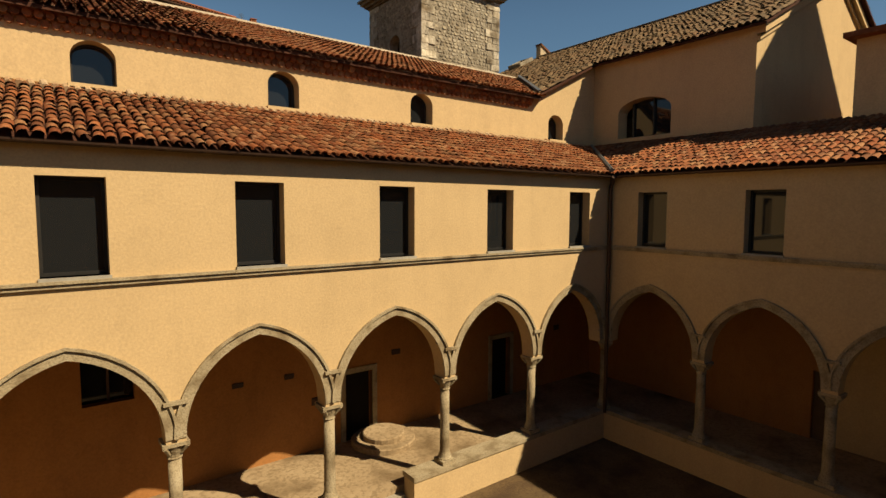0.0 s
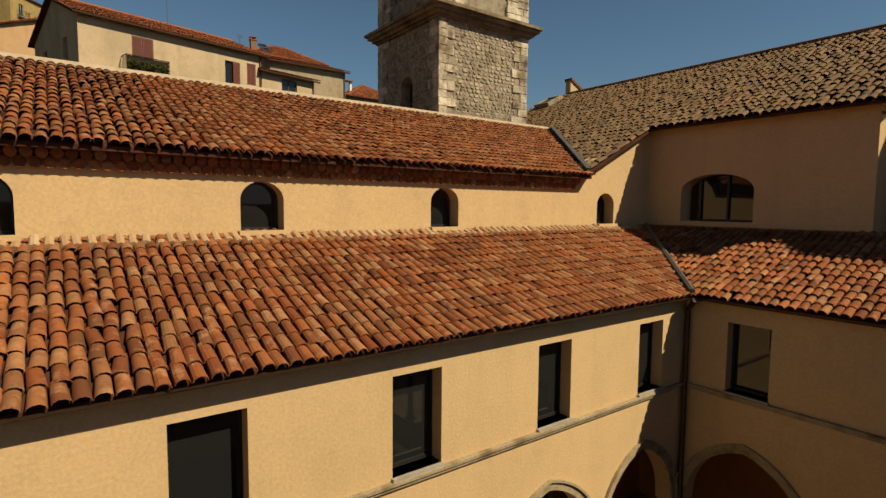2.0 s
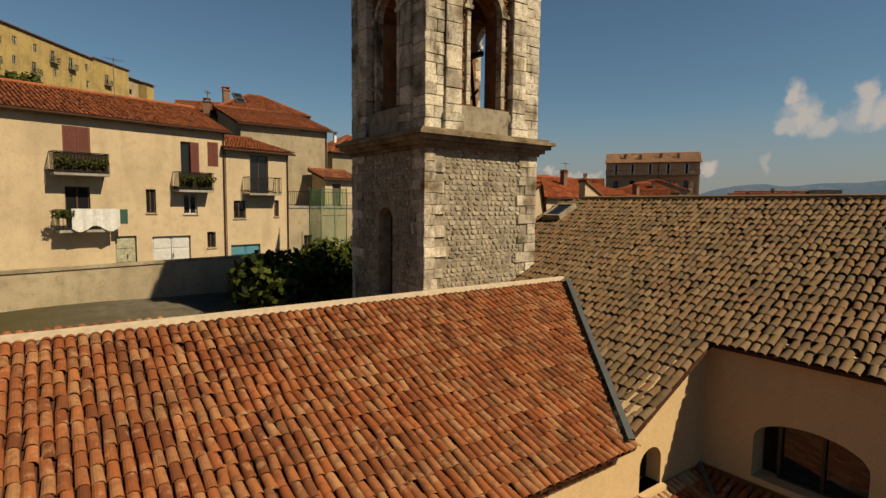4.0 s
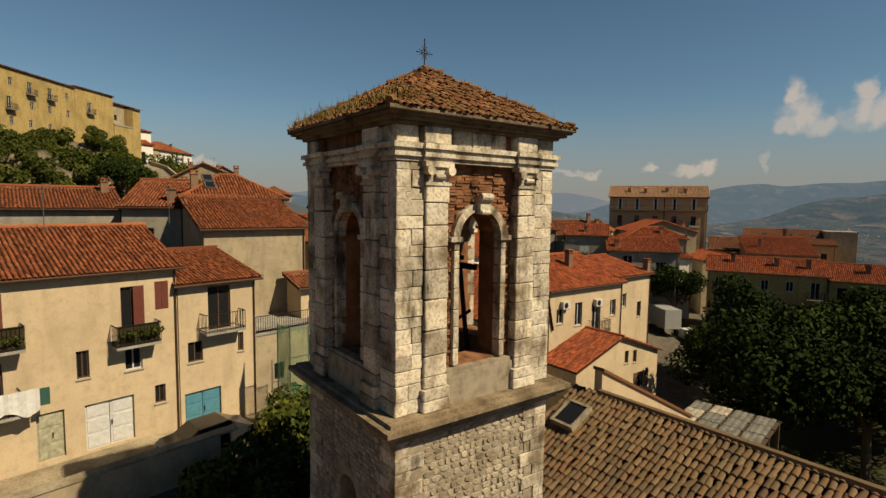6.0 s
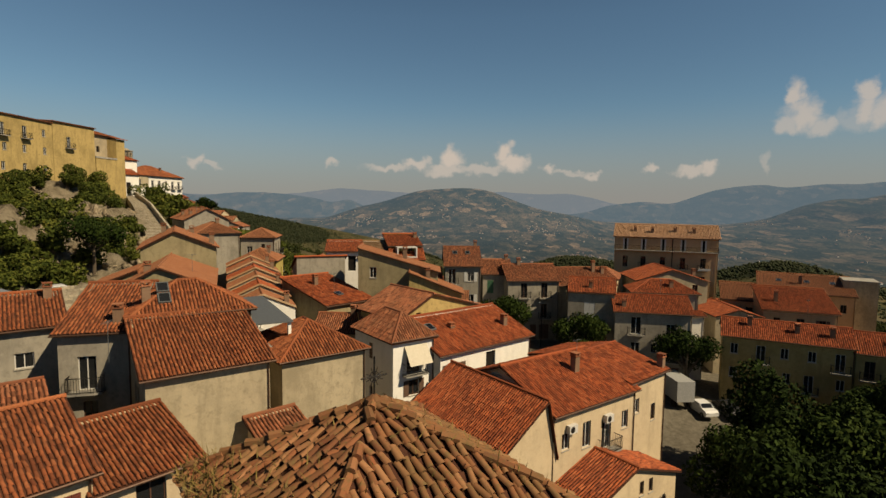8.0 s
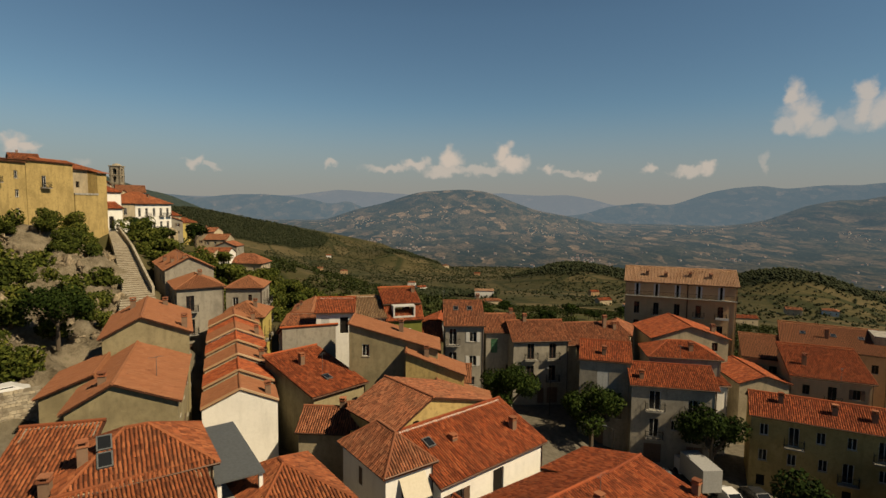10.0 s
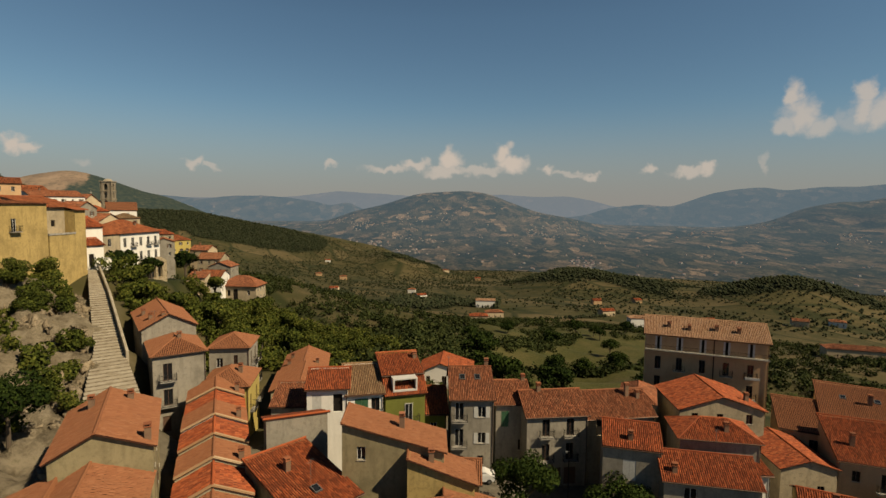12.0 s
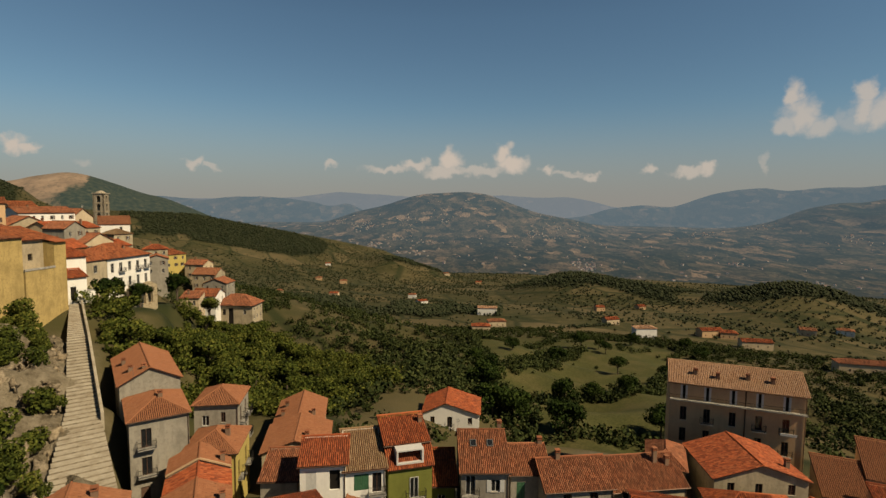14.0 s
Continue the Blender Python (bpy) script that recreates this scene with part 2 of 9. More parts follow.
HOUSE_TILE = tile_mat("weathered house tile", [(0.105, 0.0293, 0.01122), (0.2903, 0.086, 0.03181), (0.1155, 0.03213, 0.01277), (0.3176, 0.1063, 0.04123), (0.1902, 0.05087, 0.01819)], (0.0924, 0.0378, 0.01809), 0.45)
# dirty channel tiles, darkened further for the shade between the covers
CHANNEL = plain("dirty shade-dark channel tiles", (0.0525, 0.021, 0.0119), 0.9, 0, 0.15, 0.4, 3.0)
CHIMPL = plaster("stained chimney plaster", (0.189, 0.119, 0.077), 0.6)
TILES = {"red": HOUSE_TILE, "old": OLD_TILE, "orange": ORANGE_TILE, "bright": BRIGHT_TILE, "brown": BROWN_TILE, "pale": PALE_TILE, "tan": TAN_TILE, "tower": TOWER_TILE}
LIME = stone_mat("pale limestone", (0.52, 0.475, 0.39), (0.62, 0.58, 0.5), (0.15, 0.115, 0.075), 1.0, True, 0.9)
RUBBLE = stone_mat("rubble limestone", (0.322, 0.287, 0.224), (0.406, 0.371, 0.301), (0.154, 0.126, 0.091), 1.2, True)
MORTAR = stone_mat("lime mortar", (0.266, 0.2275, 0.168), (0.322, 0.28, 0.21), (0.14, 0.112, 0.077), 3.0)
SOOTY = stone_mat("grimy cornice limestone", (0.189, 0.1505, 0.1015), (0.266, 0.224, 0.161), (0.084, 0.063, 0.042), 1.2, True, 0.8)
BRICKM = stone_mat("old brick", (0.21, 0.098, 0.049), (0.266, 0.14, 0.077), (0.098, 0.049, 0.028), 2.0, True)
COLSTONE = stone_mat("worn cloister stone", (0.308, 0.252, 0.161), (0.364, 0.308, 0.21), (0.154, 0.112, 0.063), 2.0)
SILLSTONE = plain("window sill stone", (0.28, 0.259, 0.217), 0.85, 0, 0.2)
GLASS, _nt, _b = mat_base("window glass", 0.03, 0.5)
_b.inputs["Base Color"].default_value = (0.012, 0.013, 0.014, 1)
# near black in place of unlit rooms behind openings; also truck tyres
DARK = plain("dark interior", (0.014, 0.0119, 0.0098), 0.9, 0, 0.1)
FRAME_D = plain("dark metal window frame", (0.021, 0.0196, 0.0182), 0.45, 0.2)
FRAME_W = plain("white window frame", (0.434, 0.42, 0.392), 0.5)
FRAME_B = plain("brown wood window frame", (0.07, 0.035, 0.021), 0.6)
SHUT_R = plain("red-brown shutter paint", (0.119, 0.0315, 0.021), 0.6)
SHUT_G = plain("green shutter paint", (0.035, 0.098, 0.049), 0.6)
SHUT_B = plain("brown shutter paint", (0.084, 0.049, 0.0315), 0.6)
SHUT_W = plain("white roller shutter", (0.42, 0.413, 0.385), 0.6)
DOOR_W = plain("white garage door paint", (0.462, 0.462, 0.448), 0.5)
DOOR_BL = plain("blue garage door paint", (0.063, 0.189, 0.252), 0.5)
IRON = plain("dark wrought iron", (0.0175, 0.0154, 0.014), 0.6, 0.5)
COPPER = plain("brown gutter metal", (0.07, 0.0385, 0.0245), 0.5, 0.5)
ZINC = plain("grey flashing metal", (0.119, 0.126, 0.126), 0.5, 0.5)
WOOD = plain("weathered wood", (0.098, 0.063, 0.035), 0.8)
CONC = plain("grey concrete", (0.231, 0.217, 0.189), 0.9, 0, 0.2, 0.3, 1.5)
COURT = stone_mat("gravelly courtyard earth", (0.105, 0.07, 0.035), (0.14, 0.098, 0.0525), (0.056, 0.035, 0.021), 1.0)
PAVING = stone_mat("pale stone paving", (0.294, 0.259, 0.196), (0.35, 0.315, 0.245), (0.196, 0.161, 0.112), 0.7)
CLOTHW = plain("white cotton cloth", (0.504, 0.504, 0.49), 0.9)


# ---- mesh tools ----
class MB:
    """Collects vertices and faces of one mesh."""

    def __init__(self):
        self.v, self.f = [], []

    def face(self, *pts):
        n = len(self.v)
        self.v += [tuple(p) for p in pts]
        self.f.append(tuple(range(n, n + len(pts))))

    def box(self, x0, x1, y0, y1, z0, z1, f=None):
        n = len(self.v)
        c = [(x, y, z) for z in (z0, z1) for y in (y0, y1) for x in (x0, x1)]
        self.v += [tuple(f(*p)) for p in c] if f else c
        for q in ((0, 1, 3, 2), (4, 5, 7, 6), (0, 1, 5, 4), (2, 3, 7, 6), (0, 2, 6, 4), (1, 3, 7, 5)):
            self.f.append(tuple(n + i for i in q))

    def tube(self, p0, p1, r0, r1=None, n=8, cap=True):
        p0, p1 = Vector(p0), Vector(p1)
        r1 = r0 if r1 is None else r1
        d = (p1 - p0).normalized()
        a = d.orthogonal().normalized()
        b = d.cross(a)
        k = len(self.v)
        for p, r in ((p0, r0), (p1, r1)):
            for i in range(n):
                t = 2 * math.pi * i / n
                self.v.append(tuple(p + (a * math.cos(t) + b * math.sin(t)) * r))
        for i in range(n):
            j = (i + 1) % n
            self.f.append((k + i, k + j, k + n + j, k + n + i))
        if cap:
            self.f.append(tuple(k + i for i in range(n)))
            self.f.append(tuple(k + n + i for i in range(n)))

    def lathe(self, prof, x=0, y=0, n=12):
        """prof: rows of (radius, height)."""
        k = len(self.v)
        for r, z in prof:
            for i in range(n):
                t = 2 * math.pi * i / n
                self.v.append((x + r * math.cos(t), y + r * math.sin(t), z))
        for j in range(len(prof) - 1):
            for i in range(n):
                i2 = (i + 1) % n
                self.f.append((k + j * n + i, k + j * n + i2, k + (j + 1) * n + i2, k + (j + 1) * n + i))
        self.f.append(tuple(k + i for i in range(n)))
        self.f.append(tuple(k + (len(prof) - 1) * n + i for i in range(n)))

    def mesh(self, name, mat, smooth=False):
        me = bpy.data.meshes.new(name)
        me.from_pydata(self.v, [], self.f)
        me.materials.append(mat)
        if smooth:
            me.shade_smooth()
        me.update()
        return me


def part(name, mb, mat=None, parent=None, label="", smooth=False, kind=""):
    ob = new(name, mb.mesh(name, mat, smooth) if isinstance(mb, MB) else mb)
    ob.parent = parent
    return tagged(ob, label, kind=kind)


def root(name, m, label, category, group="", kind=""):
    e = new(name)
    e.empty_display_size = 0.2
    e.matrix_world = m
    return tagged(e, label, category, group, kind)


def mesh_np(name, v, f, mat):
    """A mesh of quads from arrays."""
    me = bpy.data.meshes.new(name)
    v, f = np.asarray(v, np.float32), np.asarray(f, np.int32)
    me.vertices.add(len(v))
    me.vertices.foreach_set("co", v.ravel())
    k = f.shape[1]
    me.loops.add(f.size)
    me.loops.foreach_set("vertex_index", f.ravel())
    me.polygons.add(len(f))
    me.polygons.foreach_set("loop_start", np.arange(0, f.size, k, dtype=np.int32))
    me.materials.append(mat)
    me.update(calc_edges=True)
    return me


def semi(t):
    return math.sqrt(max(0.0, 1 - t * t))


def pointed(t, r=1.28):
    return math.sqrt(max(0.0, r * r - (abs(t) + r - 1) ** 2)) / math.sqrt(r * r - (r - 1) ** 2)


def rect_op(ua, ub, za, zb):
    return (ua, ub, za, zb, 0.0, semi)


def op_top(o, u):
    ua, ub, za, zb, rise, sh = o
    if rise == 0:
        return zb
    t = (u - (ua + ub) / 2) / ((ub - ua) / 2)
    return zb - rise + rise * sh(max(-1.0, min(1.0, t)))


def wall(mb, u0, u1, z0, top, th, ops, f, n_arch=16):
    """A wall from u0 to u1 with openings that go through it. f(u, depth, z) gives the place; top: height, or rows (u, z)."""
    tops = [(u0, top), (u1, top)] if isinstance(top, (int, float)) else list(top)

    def ztop(u):
        return float(np.interp(u, [p[0] for p in tops], [p[1] for p in tops]))

    br = {u0, u1} | {p[0] for p in tops}
    for o in ops:
        br |= {o[0], o[1]}
        if o[4]:
            br |= {o[0] + (o[1] - o[0]) * (0.5 - 0.5 * math.cos(math.pi * i / n_arch)) for i in range(1, n_arch)}
    br = sorted(b for b in br if u0 - 1e-6 <= b <= u1 + 1e-6)
    for a, b in zip(br, br[1:]):
        if b - a < 1e-5:
            continue
        mid = (a + b) / 2
        act = sorted((o for o in ops if o[0] < mid < o[1]), key=lambda o: o[2])
        lo = (z0, z0)
        for o in act + [None]:
            hi = (o[2], o[2]) if o else (ztop(a), ztop(b))
            if hi[0] - lo[0] > 1e-4 or hi[1] - lo[1] > 1e-4:
                for d in (0.0, th):
                    mb.face(f(a, d, lo[0]), f(b, d, lo[1]), f(b, d, hi[1]), f(a, d, hi[0]))
                if o or not act:
                    pass
            if o:
                ta, tb = op_top(o, a), op_top(o, b)
                if o[2] > z0 + 1e-4:
                    mb.face(f(a, 0, o[2]), f(b, 0, o[2]), f(b, th, o[2]), f(a, th, o[2]))
                mb.face(f(a, 0, ta), f(b, 0, tb), f(b, th, tb), f(a, th, ta))
                lo = (ta, tb)
        mb.face(f(a, 0, ztop(a)), f(b, 0, ztop(b)), f(b, th, ztop(b)), f(a, th, ztop(a)))
        if not act or act[0][2] > z0 + 1e-4:
            mb.face(f(a, 0, z0), f(b, 0, z0), f(b, th, z0), f(a, th, z0))
    for o in ops:
        for u in (o[0], o[1]):
            mb.face(f(u, 0, o[2]), f(u, th, o[2]), f(u, th, op_top(o, u)), f(u, 0, op_top(o, u)))
    for u in (u0, u1):
        mb.face(f(u, 0, z0), f(u, th, z0), f(u, th, ztop(u)), f(u, 0, ztop(u)))


def arch_band(mb, o, width, d0, d1, f, z_from=None, n=24):
    """A moulding that follows the head of an arched opening."""
    ua, ub, za, zb, rise, sh = o
    mid, half = (ua + ub) / 2, (ub - ua) / 2
    sp = zb - rise
    pts = []
    if z_from is not None and z_from < sp:
        pts.append((ua, z_from))
    for i in range(n + 1):
        t = -math.cos(math.pi * i / n)
        pts.append((mid + half * t, sp + rise * sh(t)))
    if z_from is not None and z_from < sp:
        pts.append((ub, z_from))
    outer = []
    for i, p in enumerate(pts):
        a, b = pts[max(0, i - 1)], pts[min(len(pts) - 1, i + 1)]
        tx, tz = b[0] - a[0], b[1] - a[1]
        le = math.hypot(tx, tz) or 1
        outer.append((p[0] - tz / le * width, p[1] + tx / le * width))
    for i in range(len(pts) - 1):
        p, q, r, s = pts[i], pts[i + 1], outer[i + 1], outer[i]
        mb.face(f(p[0], d0, p[1]), f(q[0], d0, q[1]), f(r[0], d0, r[1]), f(s[0], d0, s[1]))
        mb.face(f(s[0], d0, s[1]), f(r[0], d0, r[1]), f(r[0], d1, r[1]), f(s[0], d1, s[1]))
        mb.face(f(p[0], d0, p[1]), f(q[0], d0, q[1]), f(q[0], d1, q[1]), f(p[0], d1, p[1]))


def tile_field(P, U, V, W, H, a=0.0, b=0.0, sp=0.19, course=0.34, r=0.085, seed=1, jitter=1.0, seg=4, vmin=None, keep=None):
    """Cover tiles over a roof face: P its lower left corner, U and V unit vectors along the eave and up the slope,
    W the eave's length, H the slope's; a, b: how far the top corners are drawn in. Gives vertices and quads, one island a tile."""
    U, V = np.array(U, float), np.array(V, float)
    Nn = np.cross(U, V)
    rng = np.random.default_rng(seed)
    u = np.arange(sp / 2 + min(0, a), W - min(0, b), sp)
    hi = np.full(len(u), H)
    lo = np.zeros(len(u))
    if a > 0:
        hi = np.minimum(hi, H * u / a)
    if b > 0:
        hi = np.minimum(hi, H * (W - u) / b)
    if a < 0:
        lo = np.maximum(lo, np.where(u < 0, H * u / a, 0))
    if b < 0:
        lo = np.maximum(lo, np.where(u > W, H * (u - W) / -b, 0))
    rows = []
    for ui, l, h in zip(u, lo, hi):
        v = np.arange(np.floor(l / course) * course, h - 0.05, course)
        v = v[v >= l - course * 0.6]
        rows.append(np.stack([np.full(len(v), ui), v, np.minimum(v + course * 1.15, h)], 1))
    q = np.concatenate(rows)
    if keep is not None:
        q = q[keep(q[:, 0], q[:, 1])]
    n = len(q)
    du, dh = rng.normal(0, 0.012 * jitter, n), rng.normal(0, 0.006 * jitter, n)
    skew = rng.normal(0, 0.012 * jitter, n)
    ang = np.linspace(0, np.pi, seg + 1)
    cs, sn = np.cos(ang), np.sin(ang)
    P = np.array(P, float)
    out = np.empty((n, 2, seg + 1, 3))
    for k, (rr, lift) in enumerate(((r, 0.022), (r * 0.82, 0.0))):
        uu = (q[:, 0] + du + (skew if k else -skew))[:, None] + cs[None] * rr
        vv = (q[:, 1 + k] - (0.03 if k == 0 else 0) + rng.normal(0, 0.008 * jitter, n))[:, None] + 0 * cs[None]
        hh = (lift + 0.012 + dh)[:, None] + sn[None] * rr * 0.85
        out[:, k] = P + uu[..., None] * U + vv[..., None] * V + hh[..., None] * Nn
    s1 = seg + 1
    base = np.arange(n)[:, None] * 2 * s1
    fq = []
    for i in range(seg):
        fq.append(np.stack([base[:, 0] + i, base[:, 0] + i + 1, base[:, 0] + s1 + i + 1, base[:, 0] + s1 + i], 1))
    return out.reshape(-1, 3), np.concatenate(fq), q


def one_tile(r=0.085, length=0.39, seg=6, thick=0.014):
    """One cover tile, its lower end at the origin, running up +y."""
    mb = MB()
    for k, (rr, y, lift) in enumerate(((r, -0.03, 0.022), (r * 0.82, length, 0.0))):
        for off in (0, -thick):
            for i in range(seg + 1):
                t = math.pi * i / seg
                mb.v.append(((rr + off) * math.cos(t), y, lift + 0.012 + (rr + off) * math.sin(t) * 0.85))
    s = seg + 1
    for i in range(seg):
        mb.f.append((i, i + 1, 2 * s + i + 1, 2 * s + i))
        mb.f.append((s + i, i + s + 1, i + 1, i))
    return mb


def axes(P, Q, R):
    """Unit vectors along an eave P-Q and up the slope towards R."""
    P, Q, R = Vector(P), Vector(Q), Vector(R)
    U = (Q - P).normalized()
    V = (R - P) - U * (R - P).dot(U)
    return U, V.normalized(), (Q - P).length, V.length


def slab(mb, pts, t):
    """A flat plate of thickness t under the polygon pts."""
    up = Vector((0, 0, -t))
    n = len(pts)
    mb.face(*pts)
    lowp = [Vector(p) + up for p in pts]
    mb.face(*lowp)
    for i in range(n):
        j = (i + 1) % n
        mb.face(pts[i], pts[j], lowp[j], lowp[i])


def tiled_face(parent, P, Q, R, S, mat, sp=0.19, course=0.34, seed=1, t=0.1, seg=4, jitter=1.0, tname="tiles", keep=None):
    """One roof face with lower edge P-Q and upper edge S-R: a deck with its tiles."""
    mb = MB()
    dn = Vector((0, 0, -0.035))
    slab(mb, [Vector(p) + dn for p in ([P, Q, R, S] if (Vector(R) - Vector(S)).length > 0.02 else [P, Q, R])], t)
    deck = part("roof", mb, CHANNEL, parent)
    U, V, W, H = axes(P, Q, S)
    a = (Vector(S) - Vector(P)).dot(U)
    b = W - (Vector(R) - Vector(P)).dot(U)
    v, f, q = tile_field(P, U, V, W, H, a, b, sp, course, sp * 0.37, seed, jitter, seg, keep=keep)
    part(tname, mesh_np(tname, v, f, mat), None, deck, kind="stuff")
    return deck


# ---- ground ----
# known heights of the ground round the town: x, y, z
GROUND_A = [(3, 24, 10.3), (10, 28, 10.2), (17, 30.5, 9.6), (23, 31, 8.8), (28, 35, 8.2), (35, 38, 7.8), (33, 27, 3.5), (45, 26, 2.4), (55, 26, 2.2), (66, 34, 3.4), (75, 30, 3.0),
            (85, 22, 2.6), (70, 44, 5.4), (80, 40, 4.8), (62, 66, 9.6), (68, 60, 8.3), (55, 55, 8.4), (45, 70, 10), (40, 62, 9.5), (30, 60, 11.5), (20, 54, 14), (10, 50, 15),
            (4, 62, 19), (10, 74, 19.5), (24, 88, 20.5), (25.5, 104, 23.3), (26, 126, 26.6), (27, 148, 29.8), (33, 92, 12), (36, 108, 13), (44, 98, 11)]
GROUND_B = [(60, 172, 10.5), (57, 160, 11), (66, 186, 7), (70, 196, 3), (18, 112, 27), (6, 100, 27), (12, 126, 31.5), (0, 86, 27), (-12, 108, 38), (38, 164, 25), (46, 186, 22), (60, 200, 14), (72, 207, 4), (86, 214, 0), (20, 182, 36), (0, 190, 44),
            (50, 150, 15), (62, 130, 5), (46, 124, 12), (74, 150, 2), (95, 180, -4), (40, 140, 20), (110, 100, -1), (95, 85, 4), (95, 60, 6.5), (112, 48, 4.5), (132, 40, 1.5), (132, 90, -5),
            (150, 130, -12), (200, 150, -22), (246, 176, -30), (200, 90, -17), (170, 50, -7), (260, 60, -26), (150, 210, -16)]
GROUND_C = [(70, 260, 8), (20, 250, 37), (36, 280, 34), (10, 225, 40), (60, 270, 18), (-40, 150, 52), (-30, 60, 34), (-40, 20, 14), (0, 14, 8), (25, 20, 6), (-30, -30, -2), (30, -30, -4), (60, -20, -3), (100, 0, 0), (140, 0, -2), (45, 10, 1.5), (300, 160, -36), (240, 260, -32), (280, 0, -26)]
CTRL = np.array(GROUND_A + GROUND_B + GROUND_C, float)


def sstep(a, b, x):
    t = np.clip((x - a) / (b - a), 0, 1)
    return t * t * (3 - 2 * t)


def wavy(x, y, s, seed=0):
    """Smooth rolling noise from a few sines."""
    rng = np.random.default_rng(seed)
    out = np.zeros_like(x)
    for k in range(5):
        a, p = rng.uniform(0, 6.28, 2)
        q = s * 1.7 ** k
        out = out + np.sin((x * np.cos(a) + y * np.sin(a)) / q * 6.28 + p) / 5 * (0.6 + 0.4 * np.cos(y / q * 3 + p))
    return out


def ground_z(x, y):
    x, y = np.asarray(x, float), np.asarray(y, float)
    shp = x.shape
    x, y = x.ravel(), y.ravel()
    d2 = (x[:, None] - CTRL[:, 0]) ** 2 + (y[:, None] - CTRL[:, 1]) ** 2 + 4.0
    w = d2 ** -1.7
    near = (w * CTRL[:, 2]).sum(1) / w.sum(1)
    r = np.hypot(x - 23, y - 24)
    az = np.degrees(np.arctan2(x - 23, y - 24))
    base = np.interp(r, [0, 300, 500, 700, 1500, 2900, 5000], [-10, -36, -54, -74, -140, -190, -190])
    base = base + 10 * wavy(x, y, 260, 3) * sstep(250, 600, r)
    left = 1 - sstep(2, 26, az)
    base = base + left * np.interp(r, [0, 250, 500, 900, 1500], [40, 60, 40, 40, 0]) * (az > -120)
    crest = np.interp(az, [-60, -5.9, -4.3, -3.3, -1.8, -0.8, 0.5, 6, 11, 18.3, 25.5, 30, 35], [148, 148, 117, 100, 80, 56, 38, 32, 28, -10, -46, -70, -126])
    ridge = np.exp(-((r - 1500) / np.where(r < 1500, 480, 700)) ** 2) * (az < 36) * (az > -120)
    base = base + np.maximum(0, crest - base) * ridge
    base = base + 34 * np.exp(-((az - 50.5) / 5.5) ** 2 - ((r - 850) / 150) ** 2) + 16 * np.exp(-((az - 58) / 5) ** 2 - ((r - 800) / 140) ** 2)
    base = base + 40 * np.exp(-((az - 71) / 7) ** 2 - ((r - 720) / 130) ** 2) + 34 * np.exp(-((az - 33) / 4) ** 2 - ((r - 1150) / 130) ** 2)
    k = sstep(210, 420, r)
    z = near * (1 - k) + base * k + 0.35 * wavy(x, y, 22, 5) * sstep(60, 120, r)
    # the building pad of the cloister
    pad = (1 - sstep(0, 3.0, np.maximum(np.maximum(-12 - x, x - 31), np.maximum(-18 - y, y - 14))))
    z = z * (1 - pad) + -3.0 * pad
    return z.reshape(shp)


